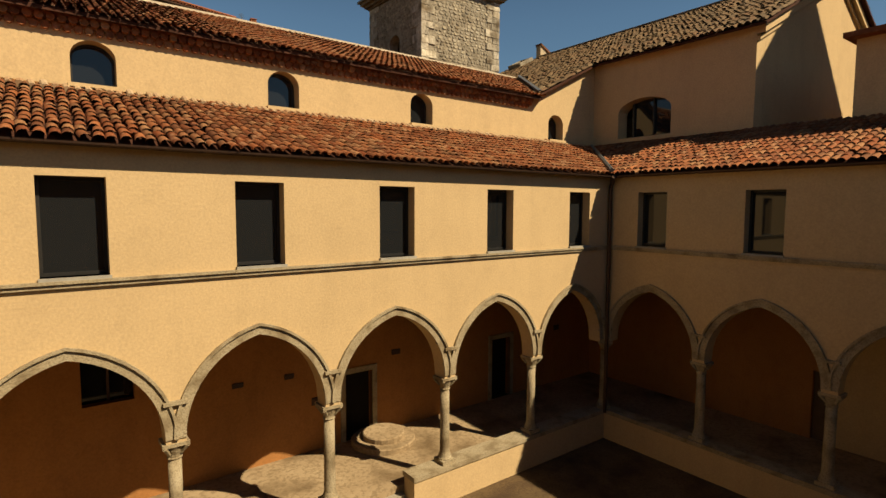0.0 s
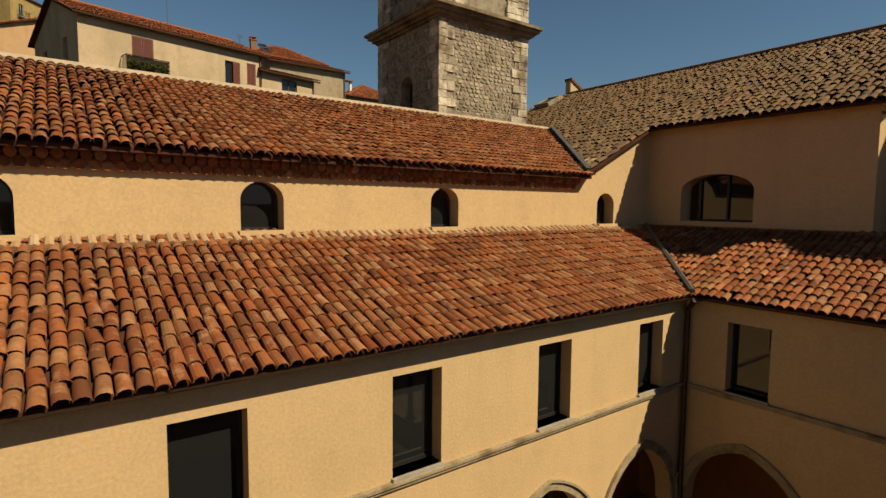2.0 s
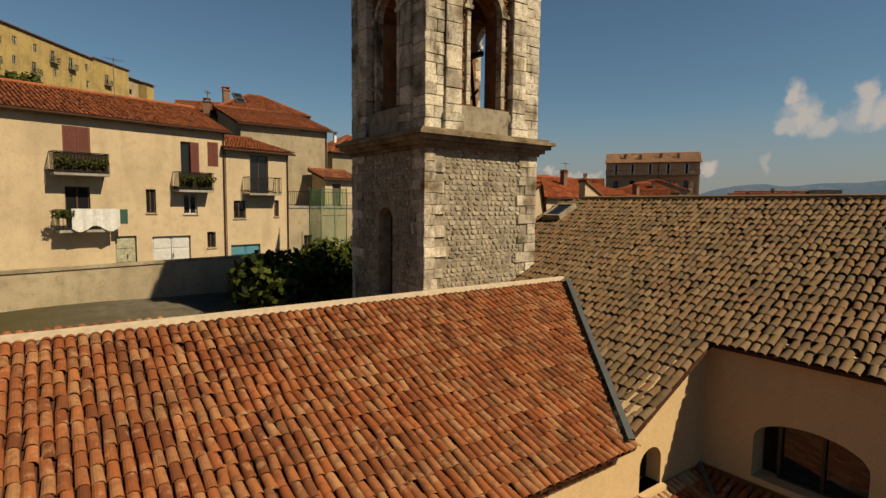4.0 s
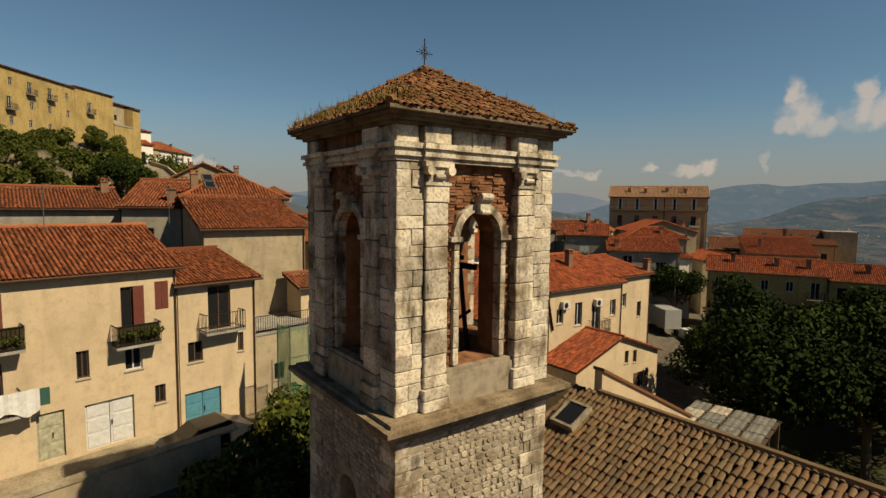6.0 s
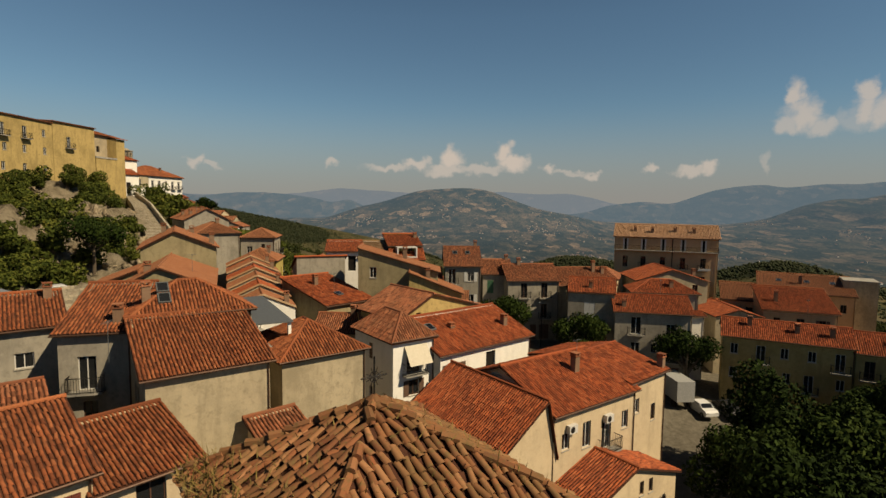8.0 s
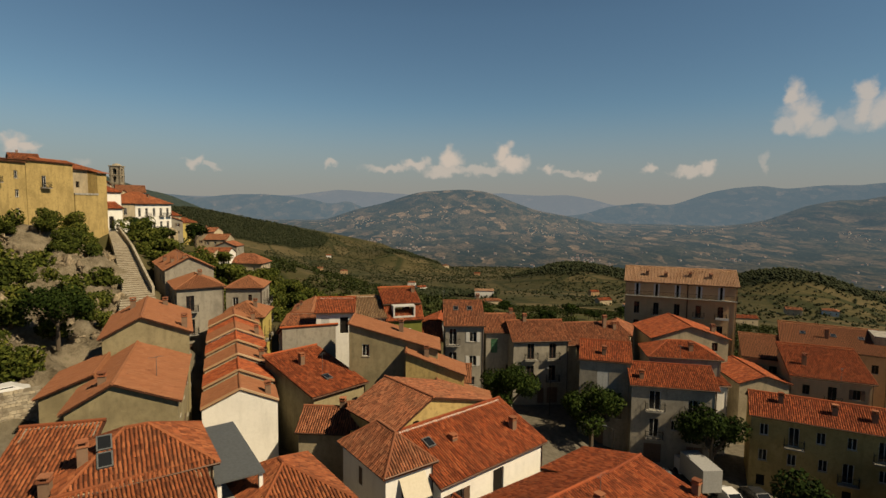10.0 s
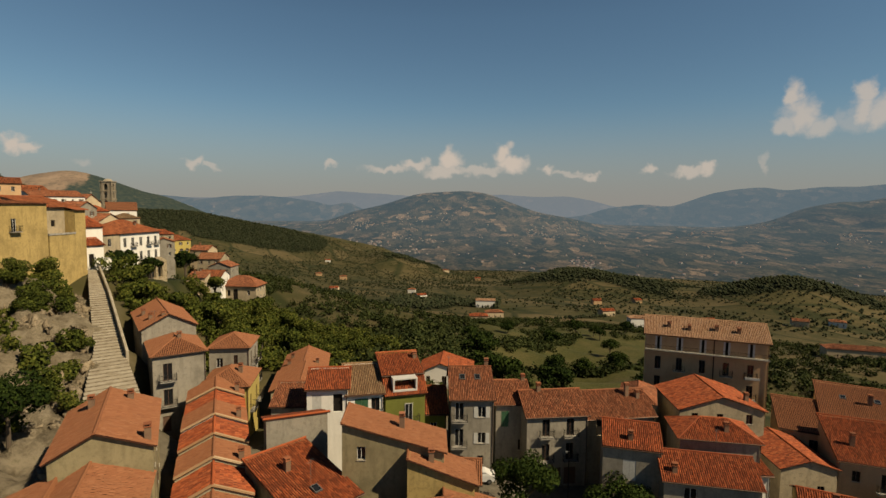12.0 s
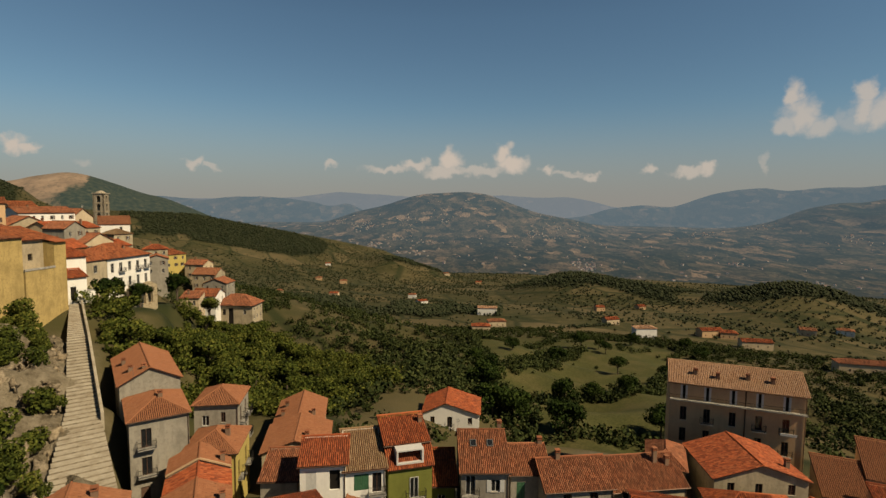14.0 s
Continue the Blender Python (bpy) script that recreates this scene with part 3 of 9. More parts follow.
def ground_mat():
    m, nt, b = mat_base("dry grass, scrub and earth", 0.95, 0.1)
    big, mid, fine = tex(nt, "Noise", 0.012, 6, "World"), tex(nt, "Noise", 0.09, 6, "World"), tex(nt, "Noise", 1.6, 5, "World")
    plot = tex(nt, "Voronoi", 0.017, 0, "World", (1.0, 0.62, 0.0))
    edge = tex(nt, "Voronoi", 0.017, 0, "World", (1.0, 0.62, 0.0))
    edge.feature = "DISTANCE_TO_EDGE"
    one = nt.nodes.new("ShaderNodeSeparateColor")
    nt.links.new(plot.outputs["Color"], one.inputs[0])
    c = ramp(nt, one.outputs[0], [(0.05, (0.022, 0.025, 0.0098)), (0.3, (0.045, 0.042, 0.017)), (0.5, (0.032, 0.034, 0.0126)), (0.7, (0.085, 0.066, 0.031)), (0.95, (0.14, 0.105, 0.057))])
    c = blend(nt, 0.5, c, ramp(nt, big.outputs[0], [(0.34, (0.021, 0.0252, 0.0084)), (0.5, (0.05, 0.043, 0.018)), (0.64, (0.1, 0.076, 0.04))]))
    c = blend(nt, 0.4, c, ramp(nt, mid.outputs[0], [(0.35, (0.021, 0.0266, 0.0084)), (0.55, (0.052, 0.044, 0.018)), (0.72, (0.13, 0.098, 0.053))]))
    c = blend(nt, ramp(nt, edge.outputs["Distance"], [(0.02, (0.75,)), (0.05, (0.0,))]), c, (0.0154, 0.021, 0.007))
    att = nt.nodes.new("ShaderNodeVertexColor")
    att.layer_name = "cover"
    sep = nt.nodes.new("ShaderNodeSeparateColor")
    nt.links.new(att.outputs["Color"], sep.inputs[0])
    mead = ramp(nt, mid.outputs[0], [(0.3, (0.024, 0.03, 0.008)), (0.5, (0.042, 0.043, 0.013)), (0.62, (0.068, 0.058, 0.023)), (0.78, (0.085, 0.07, 0.032))])
    pave = ramp(nt, fine.outputs[0], [(0.3, (0.07, 0.0616, 0.0462)), (0.7, (0.119, 0.105, 0.0805))])
    crag = tex(nt, "Noise", 0.5, 8, "World", None, 0.72)
    rock = ramp(nt, crag.outputs[0], [(0.3, (0.035, 0.028, 0.017)), (0.42, (0.12, 0.098, 0.066)), (0.6, (0.22, 0.185, 0.132)), (0.8, (0.075, 0.065, 0.03))])
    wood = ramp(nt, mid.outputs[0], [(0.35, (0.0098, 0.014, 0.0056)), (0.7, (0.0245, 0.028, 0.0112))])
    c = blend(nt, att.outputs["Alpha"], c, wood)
    mead = blend(nt, 0.5, mead, ramp(nt, fine.outputs[0], [(0.3, (0.018, 0.023, 0.006)), (0.7, (0.082, 0.074, 0.026))]))
    c = blend(nt, sep.outputs[0], c, mead)
    c = blend(nt, sep.outputs[1], c, pave)
    c = blend(nt, sep.outputs[2], c, rock)
    nt.links.new(c, b.inputs["Base Color"])
    rel = nt.nodes.new("ShaderNodeMath")
    rel.operation = "MULTIPLY"
    nt.links.new(crag.outputs[0], rel.inputs[0])
    nt.links.new(sep.outputs[2], rel.inputs[1])
    tot = nt.nodes.new("ShaderNodeMath")
    tot.operation = "MULTIPLY_ADD"
    nt.links.new(rel.outputs[0], tot.inputs[0])
    tot.inputs[1].default_value = 14.0
    nt.links.new(fine.outputs[0], tot.inputs[2])
    bump(nt, b, tot.outputs[0], 0.7, 0.15)
    return m


def meadow_mask(x, y):
    r, az = np.hypot(x - 23, y - 24), np.degrees(np.arctan2(x - 23, y - 24))
    w = 6 * wavy(x, y, 60, 8)
    return np.where(az > 47.5, sstep(100, 110, r + 0.5 * w), sstep(150, 165, r + w)) * (1 - sstep(330, 360, r + 3 * w)) * sstep(39.5, 41, az + w * 0.15) * (1 - sstep(60, 63, az + w * 0.2))


def wood_mask(x, y):
    """Where woods cover the ridge and the hillocks."""
    r, az = np.hypot(x - 23, y - 24), np.degrees(np.arctan2(x - 23, y - 24))
    w = 0.8 * wavy(x, y, 150, 31) + 0.6 * wavy(x, y, 60, 33)
    k = np.exp(-((az - 50.5) / 7) ** 2 - ((r - 860) / 150) ** 2) + np.exp(-((az - 58) / 6) ** 2 - ((r - 820) / 130) ** 2)
    k = np.maximum(k, np.exp(-((az - 71) / 8) ** 2 - ((r - 730) / 120) ** 2))
    k = np.maximum(k, sstep(1080, 1220, r) * np.maximum(sstep(2, 12, az), 1 - sstep(-3, -1, az)) * (1 - sstep(17, 28, az)))
    k = np.maximum(k, sstep(1080, 1160, r) * (1 - sstep(1300, 1400, r)) * sstep(29.5, 31, az) * (1 - sstep(35, 37, az)))
    k = np.maximum(k, 0.7 * sstep(430, 520, r) * (1 - sstep(640, 760, r)) * (np.abs(az - 27) < 16))
    return sstep(0.42, 0.6, k + w)


def rock_mask(x, y):
    return sstep(-6, 2, 26 - 0.02 * (y - 90) - x - 1.0) * sstep(62, 70, y) * (1 - sstep(128, 140, y)) * sstep(-30, -20, x)


def build_ground():
    rings = [0.0] + list(np.cumsum(np.concatenate([np.full(130, 1.15), np.geomspace(1.2, 30, 150)])))
    rings = [r for r in rings if r < 1420] + [1420.0]
    az = np.radians(np.concatenate([np.arange(-14, 92, 0.55), np.arange(92, 346, 6.0)]))
    R, A = np.meshgrid(rings, az, indexing="ij")
    X, Y = 23 + R * np.sin(A), 24 + R * np.cos(A)
    Z = np.concatenate([ground_z(X[i:i + 20], Y[i:i + 20]) for i in range(0, len(rings), 20)])
    n, k = R.shape
    rk = rock_mask(X, Y)
    rough = np.vectorize(lambda x, y: noise.fractal(Vector((x * 0.22, y * 0.22, 0.0)), 0.9, 2.1, 5))
    sel = rk > 0.02
    Z[sel] += rough(X[sel], Y[sel]) * 2.6 * rk[sel]
    idx = np.arange(n * k).reshape(n, k)
    nx = np.roll(idx, -1, 1)
    f = np.stack([idx[:-1], nx[:-1], nx[1:], idx[1:]], -1).reshape(-1, 4)
    me = mesh_np("ground", np.stack([X, Y, Z], -1).reshape(-1, 3), f, ground_mat())
    me.shade_smooth()
    town = sstep(0, 6, np.minimum(np.minimum(X - 2, 108 - X), np.minimum(Y - 16, 88 - Y)))
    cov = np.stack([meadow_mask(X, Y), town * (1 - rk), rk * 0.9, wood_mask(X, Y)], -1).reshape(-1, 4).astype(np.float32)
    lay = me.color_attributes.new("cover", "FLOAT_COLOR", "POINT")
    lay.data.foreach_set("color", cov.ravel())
    return tagged(new("ground", me), "sloping ground of dry grass, scrub, rock and village lanes", "ground", kind="structure")


build_ground()


# ---- distance ----
def land_mat(name, haze, r0, r1, h0, wild=0.5, tone=1.0):
    """Far fields, woods and bare slopes; summer haze is painted as emission, rising from r0 to r1 metres."""
    m, nt, b = mat_base(name, 1.0, 0.0)
    pos = nt.nodes.new("ShaderNodeNewGeometry").outputs["Position"]
    mp = nt.nodes.new("ShaderNodeMapping")
    mp.vector_type = "TEXTURE"
    mp.inputs["Rotation"].default_value = (0, 0, radians(-36.5))
    mp.inputs["Scale"].default_value = (1.0, 2.4, 0.5)
    nt.links.new(pos, mp.inputs["Vector"])

    def layer(kind, scale, detail=6.0, rough=0.65):
        n = nt.nodes.new("ShaderNodeTex" + kind)
        n.inputs["Scale"].default_value = scale
        if kind == "Noise":
            n.inputs["Detail"].default_value, n.inputs["Roughness"].default_value = detail, rough
        nt.links.new(mp.outputs[0], n.inputs["Vector"])
        return n

    plots = layer("Voronoi", 0.019)
    one = nt.nodes.new("ShaderNodeSeparateColor")
    nt.links.new(plots.outputs["Color"], one.inputs[0])
    big, mid, fine = layer("Noise", 0.003, 6), layer("Noise", 0.016, 8, 0.75), layer("Noise", 0.09, 4, 0.7)
    c = ramp(nt, one.outputs[0], [(0.0, (0.02, 0.024, 0.016)), (0.22, (0.036, 0.036, 0.022)), (0.45, (0.06, 0.052, 0.032)), (0.68, (0.085, 0.066, 0.042)), (0.84, (0.13, 0.094, 0.06)), (0.95, (0.2, 0.14, 0.09))], "CONSTANT")
    c = blend(nt, ramp(nt, mid.outputs[0], [(0.4, (1.0,)), (0.47, (0.0,))]), c, (0.017, 0.022, 0.014))
    c = blend(nt, ramp(nt, mid.outputs[0], [(0.55, (0.0,)), (0.62, (1.2 * wild,))]), c, (0.14, 0.098, 0.062))
    c = blend(nt, ramp(nt, big.outputs[0], [(0.36, (0.8,)), (0.48, (0.0,))]), c, (0.018, 0.023, 0.017))
    c = blend(nt, ramp(nt, fine.outputs[0], [(0.4, (0.75,)), (0.5, (0.0,))]), c, (0.012, 0.016, 0.011))
    c = blend(nt, ramp(nt, fine.outputs[0], [(0.6, (0.0,)), (0.68, (0.6,))]), c, (0.16, 0.128, 0.09))
    c = blend(nt, 1.0, c, (tone, tone, tone), "MULTIPLY")
    nt.links.new(c, b.inputs["Base Color"])
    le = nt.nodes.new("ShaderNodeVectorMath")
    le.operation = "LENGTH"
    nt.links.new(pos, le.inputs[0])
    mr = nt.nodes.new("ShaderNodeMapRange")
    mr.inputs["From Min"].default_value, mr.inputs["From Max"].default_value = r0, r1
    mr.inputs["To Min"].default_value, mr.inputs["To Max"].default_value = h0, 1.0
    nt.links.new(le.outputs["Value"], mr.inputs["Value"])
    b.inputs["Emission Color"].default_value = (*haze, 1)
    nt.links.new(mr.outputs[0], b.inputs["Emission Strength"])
    return m


def skyline(rows):
    """A function through (bearing, height) rows."""
    az, z = [r[0] for r in rows], [r[1] for r in rows]

    def f(a):
        return sum(np.interp(a + d, az, z) for d in np.linspace(-0.7, 0.7, 5)) / 5
    return f


def folds(X, Y, scale, seed):
    """Ridges and gullies."""
    f = np.vectorize(lambda x, y: noise.ridged_multi_fractal(Vector((x / scale + seed, y / scale, seed * 1.7)), 0.9, 2.1, 5, 1.0, 2.0))
    return f(X, Y) - 1.0


def far_sheet(name, az, r, z_of, mat, label):
    """A sheet of far land on a polar grid; z_of(az, r, x, y) gives its height."""
    A, Rr = np.meshgrid(az, r, indexing="ij")
    X, Y = 23 + Rr * np.sin(np.radians(A)), 24 + Rr * np.cos(np.radians(A))
    Z = z_of(A, Rr, X, Y)
    idx = np.arange(A.size).reshape(A.shape)
    f = np.stack([idx[:-1, :-1], idx[1:, :-1], idx[1:, 1:], idx[:-1, 1:]], -1).reshape(-1, 4)
    me = mesh_np(name, np.stack([X, Y, Z], -1).reshape(-1, 3), f, mat)
    me.shade_smooth()
    return tagged(new(name, me), label, "hills", kind="structure")


HILL = skyline([(-20, -120), (10, -120), (20, -110), (23.6, -93), (27.4, -3), (29.8, 32), (31.4, 67), (32.2, 89), (33.9, 124), (36.5, 139), (38.9, 149), (41.4, 130), (43.9, 64), (46.7, -5), (49.9, -44), (52.6, -82), (55.2, -118),
                (63, -110), (66.8, -65), (68.6, -32), (70.8, 46), (73.5, 93), (75, 86), (76.4, 116), (85, 150), (98, 200)])
RANGE = skyline([(-20, 120), (7.3, 102), (9.4, 92), (12, 65), (14.5, 98), (18.1, 103), (20.3, 92), (23, 62), (24.6, 20), (25.7, 50), (26.7, 56), (27.8, -5), (34, -60), (46, -80), (51.4, -40), (53.7, 28), (57.4, 67), (59.8, 43), (61.8, 105), (63.8, 165),
                 (67.2, 206), (69.3, 180), (72.1, 202), (74.7, 199), (76.3, 216), (98, 260)])
RIDGE = skyline([(-20, 60), (18.6, 88), (21.9, 112), (25, 156), (28.1, 144), (31, 132), (35, 105), (42.6, 143), (46.6, 120), (49.8, 132), (52.5, 89), (54, 51), (56.8, 24), (98, 0)])
SPUR = skyline([(-20, 150), (-5.4, 121), (-4, 115), (-2.6, 119), (-0.8, 143), (1.1, 162), (2.5, 156), (4.2, 130), (6.8, 87), (9, 66), (12.4, -2), (14.2, -40)])


def z_valley(A, Rr, X, Y):
    base = np.interp(Rr, [1350, 2000, 2600, 3300, 4300], [-165, -170, -155, -128, -98])
    t = sstep(2700, 4000, Rr)
    up = np.maximum(0, HILL(A) - base) * t ** 1.4 * (1 - 0.6 * sstep(4020, 4320, Rr))
    relief = folds(X, Y, 620, 3.1)
    low = 1 - sstep(3700, 3950, Rr)
    return base + up + relief * (16 * sstep(1400, 1900, Rr) * low + 34 * t * (1 - t) * np.clip(up / 80, 0, 1)) + 3 * relief


def z_range(A, Rr, X, Y):
    t = sstep(4330, 4680, Rr)
    return -130 + (RANGE(A) + 130) * t + folds(X, Y, 300, 7.7) * (46 * t * (1 - t) + 4 * t)


def z_ridge(A, Rr, X, Y):
    t = sstep(4720, 4900, Rr)
    return -130 + (RIDGE(A) + 130) * t + folds(X, Y, 260, 2.3) * 5 * t


def z_spur(A, Rr, X, Y):
    t = sstep(1850, 2500, Rr)
    return -60 + (SPUR(A) + 60) * t * (1 - 0.5 * sstep(2520, 2800, Rr)) + folds(X, Y, 330, 5.5) * (30 * t * (1 - t) + 2.5 * t)


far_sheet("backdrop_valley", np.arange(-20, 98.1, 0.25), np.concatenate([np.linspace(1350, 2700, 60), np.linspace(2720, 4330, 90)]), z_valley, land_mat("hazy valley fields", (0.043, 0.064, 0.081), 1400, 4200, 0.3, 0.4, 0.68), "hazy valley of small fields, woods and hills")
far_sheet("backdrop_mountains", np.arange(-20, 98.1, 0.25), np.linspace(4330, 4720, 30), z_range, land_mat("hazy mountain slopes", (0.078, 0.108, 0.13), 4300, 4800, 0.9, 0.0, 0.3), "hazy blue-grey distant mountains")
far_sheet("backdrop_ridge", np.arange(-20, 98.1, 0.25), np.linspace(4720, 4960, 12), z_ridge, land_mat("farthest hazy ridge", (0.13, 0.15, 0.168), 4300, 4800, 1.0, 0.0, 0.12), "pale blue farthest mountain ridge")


def spur_mat():
    m, nt, b = mat_base("bare grassy mountain with woods", 1.0, 0.0)
    n1, n2 = tex(nt, "Noise", 0.011, 7, "World", None, 0.7), tex(nt, "Noise", 0.06, 5, "World", None, 0.7)
    bare = ramp(nt, n1.outputs[0], [(0.35, (0.12, 0.082, 0.05)), (0.55, (0.19, 0.13, 0.08)), (0.7, (0.24, 0.17, 0.11))])
    bare = blend(nt, ramp(nt, n2.outputs[0], [(0.36, (0.55,)), (0.48, (0.0,))]), bare, (0.06, 0.05, 0.028))
    wood = ramp(nt, n2.outputs[0], [(0.4, (0.012, 0.018, 0.009)), (0.6, (0.03, 0.034, 0.016)), (0.72, (0.075, 0.06, 0.034))])
    att = nt.nodes.new("ShaderNodeVertexColor")
    att.layer_name = "cover"
    mix = nt.nodes.new("ShaderNodeMath")
    mix.operation = "ADD"
    nt.links.new(att.outputs["Color"], mix.inputs[0])
    nt.links.new(n1.outputs[0], mix.inputs[1])
    nt.links.new(blend(nt, ramp(nt, mix.outputs[0], [(0.72, (0.0,)), (0.9, (1.0,))]), bare, wood), b.inputs["Base Color"])
    # haze painted in as a faint even blue-grey emission
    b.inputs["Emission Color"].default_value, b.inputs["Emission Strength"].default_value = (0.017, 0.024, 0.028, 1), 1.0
    return m


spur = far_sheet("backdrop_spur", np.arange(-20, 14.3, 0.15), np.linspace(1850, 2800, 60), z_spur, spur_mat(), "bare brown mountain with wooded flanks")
co = np.array([v.co[:] for v in spur.data.vertices])
saz = np.degrees(np.arctan2(co[:, 0] - 23, co[:, 1] - 24))
woody = np.clip(sstep(2.2, 3.2, saz) * 0.45 + sstep(0.6, 1.4, saz) * 0.3 * (co[:, 2] < 120) + 0.3 * (1 - sstep(60, 110, co[:, 2])), 0, 0.6)
lay = spur.data.color_attributes.new("cover", "FLOAT_COLOR", "POINT")
lay.data.foreach_set("color", np.stack([woody, woody, woody, np.ones_like(woody)], -1).astype(np.float32).ravel())


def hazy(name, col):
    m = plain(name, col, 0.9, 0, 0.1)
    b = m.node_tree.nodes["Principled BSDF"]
    # distance haze put into the material as a weak glow
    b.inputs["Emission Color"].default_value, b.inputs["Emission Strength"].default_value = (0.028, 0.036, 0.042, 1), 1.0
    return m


def far_hamlets():
    """White and red-roofed houses strewn over the far valley."""
    rng = random.Random(77)
    walls, roofs = MB(), MB()
    cores = [(rng.uniform(24, 76), rng.uniform(1600, 3700)) for _ in range(26)]
    for i in range(520):
        a, rr = rng.choice(cores) if i % 3 else (rng.uniform(22, 78), rng.uniform(1450, 3800))
        a, rr = radians(a + rng.gauss(0, 0.7)), rr + rng.gauss(0, 70)
        x, y = 23 + rr * math.sin(a), 24 + rr * math.cos(a)
        z = float(z_valley(np.array([math.degrees(a)]), np.array([rr]), np.array([x]), np.array([y]))[0])
        w, d, h, t = rng.uniform(2.5, 5), rng.uniform(2.5, 4), rng.uniform(2.5, 4.5), rng.uniform(0, 3.1)
        f = lambda u, v, q: (x + u * math.cos(t) - v * math.sin(t), y + u * math.sin(t) + v * math.cos(t), z + q)
        walls.box(-w, w, -d, d, -6, h, f)
        roofs.face(f(-w - 0.5, -d - 0.5, h), f(w + 0.5, -d - 0.5, h), f(w, 0, h + 1.6), f(-w, 0, h + 1.6))
        roofs.face(f(w + 0.5, d + 0.5, h), f(-w - 0.5, d + 0.5, h), f(-w, 0, h + 1.6), f(w, 0, h + 1.6))
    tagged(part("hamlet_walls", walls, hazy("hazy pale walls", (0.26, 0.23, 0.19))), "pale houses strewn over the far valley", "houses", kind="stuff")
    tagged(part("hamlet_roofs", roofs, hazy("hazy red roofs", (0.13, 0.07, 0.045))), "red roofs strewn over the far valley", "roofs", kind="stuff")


far_hamlets()


# ---- cloister ----
XB = 13.66          # east arcade's plane; the north arcade stands on y = 0
YU = 3.57           # plane of the raised north wall


def fA(u, d, z):
    return (u, d, z)


def fB(u, d, z):
    return (XB + d, -u, z)


A_COLS = [-5.3, -2.15, 0.97, 4.05, 7.25, 10.42]
B_COLS = [3.05, 6.15, 9.25, 12.35]
A_ARCH = [(a + 0.17, b - 0.17, 1.05, 2.85, 1.72, pointed) for a, b in zip(A_COLS, A_COLS[1:] + [13.5])]
B_ARCH = [(a + 0.17, b - 0.17, 1.05, 2.85, 1.72, pointed) for a, b in zip([-0.02] + B_COLS, B_COLS)]
A_WIN = [rect_op(a, a + 0.94, 4.2, 5.82) for a in (-7.2, -4.05, -0.87, 2.12, 5.24, 8.46, 11.72)]
B_WIN = [rect_op(a, a + 0.93, 4.2, 5.82) for a in (1.02, 4.1, 7.2, 10.3)]

mb = MB()
wall(mb, -8.0, XB + 0.45, 1.05, 6.3, 0.42, [o for o in A_ARCH] + A_WIN, fA)
wall_north = tagged(part("wall_north", mb, OCHRE), "sunlit ochre plaster arcade wall with pointed arches", "wall", kind="structure")
mb = MB()
wall(mb, 0.0, 16.0, 1.05, 6.3, 0.42, B_ARCH + B_WIN, fB)
wall_east = tagged(part("wall_east", mb, OCHRE), "ochre plaster arcade wall in shade", "wall", kind="structure")
# two unseen walls close the courtyard, made tall to block sky light
mb = MB()
mb.box(-8.0, -7.6, -16, 0.0, -2.3, 8.5)
wall_west = tagged(part("wall_west", mb, OCHRE), "plain unseen ochre plaster courtyard wall", "wall", kind="structure")
mb = MB()
mb.box(-8.0, XB + 0.42, -16.4, -16.0, -2.3, 8.5)
wall_south = tagged(part("wall_south", mb, OCHRE), "plain unseen ochre plaster courtyard wall", "wall", kind="structure")


def arch_stones(wall_ob, arches, f):
    for i, o in enumerate(arches):
        e = 0.004 * (i % 2)
        mb = MB()
        arch_band(mb, o, 0.17 - 0.01 * (i % 2), -0.025 - e, 0.05, f)
        part("arch", mb, COLSTONE, wall_ob, "worn pale stone arch ring")
        mb = MB()
        arch_band(mb, (o[0] - 0.165, o[1] + 0.165, o[2], o[3] + 0.172, o[4] + 0.16, o[5]), 0.05, -0.07 - e, 0.0, f, z_from=None)
        part("hood_mould", mb, COLSTONE, wall_ob, "thin stone hood moulding")
        mb = MB()
        mb.box(o[1] + 0.17 - 0.2, o[1] + 0.17 + 0.2, -0.09, 0.03, 1.78, 1.85, f)
        part("impost", mb, COLSTONE, wall_ob)


arch_stones(wall_north, A_ARCH, fA)
arch_stones(wall_east, B_ARCH, fB)
for ob, f, u0, u1 in ((wall_north, fA, -8.0, XB - 0.1), (wall_east, fB, 0.1, 16.0)):
    mb = MB()
    mb.box(u0, u1, -0.06, 0.0, 4.03, 4.10, f)
    mb.box(u0, u1, -0.10, 0.0, 4.10, 4.15, f)
    part("string_course", mb, COLSTONE, ob, "weathered stone string course")


def cloister_window(wall_ob, o, f):
    ua, ub, za, zb = o[:4]
    mb = MB()
    mb.box(ua - 0.02, ub + 0.02, -0.07, 0.30, za - 0.05, za, f)
    sill = part("window_sill", mb, SILLSTONE, wall_ob)
    mb = MB()
    for a, b, c, d in ((ua, ub, za, za + 0.06), (ua, ub, zb - 0.06, zb), (ua, ua + 0.05, za + 0.06, zb - 0.06), (ub - 0.05, ub, za + 0.06, zb - 0.06)):
        mb.box(a, b, 0.27, 0.33, c, d, f)
    win = part("window", mb, FRAME_D, wall_ob, "dark metal framed window")
    mb = MB()
    mb.box(ua + 0.05, ub - 0.05, 0.295, 0.305, za + 0.06, zb - 0.06, f)
    part("pane", mb, GLASS, win)


for o in A_WIN:
    cloister_window(wall_north, o, fA)
for o in B_WIN:
    cloister_window(wall_east, o, fB)

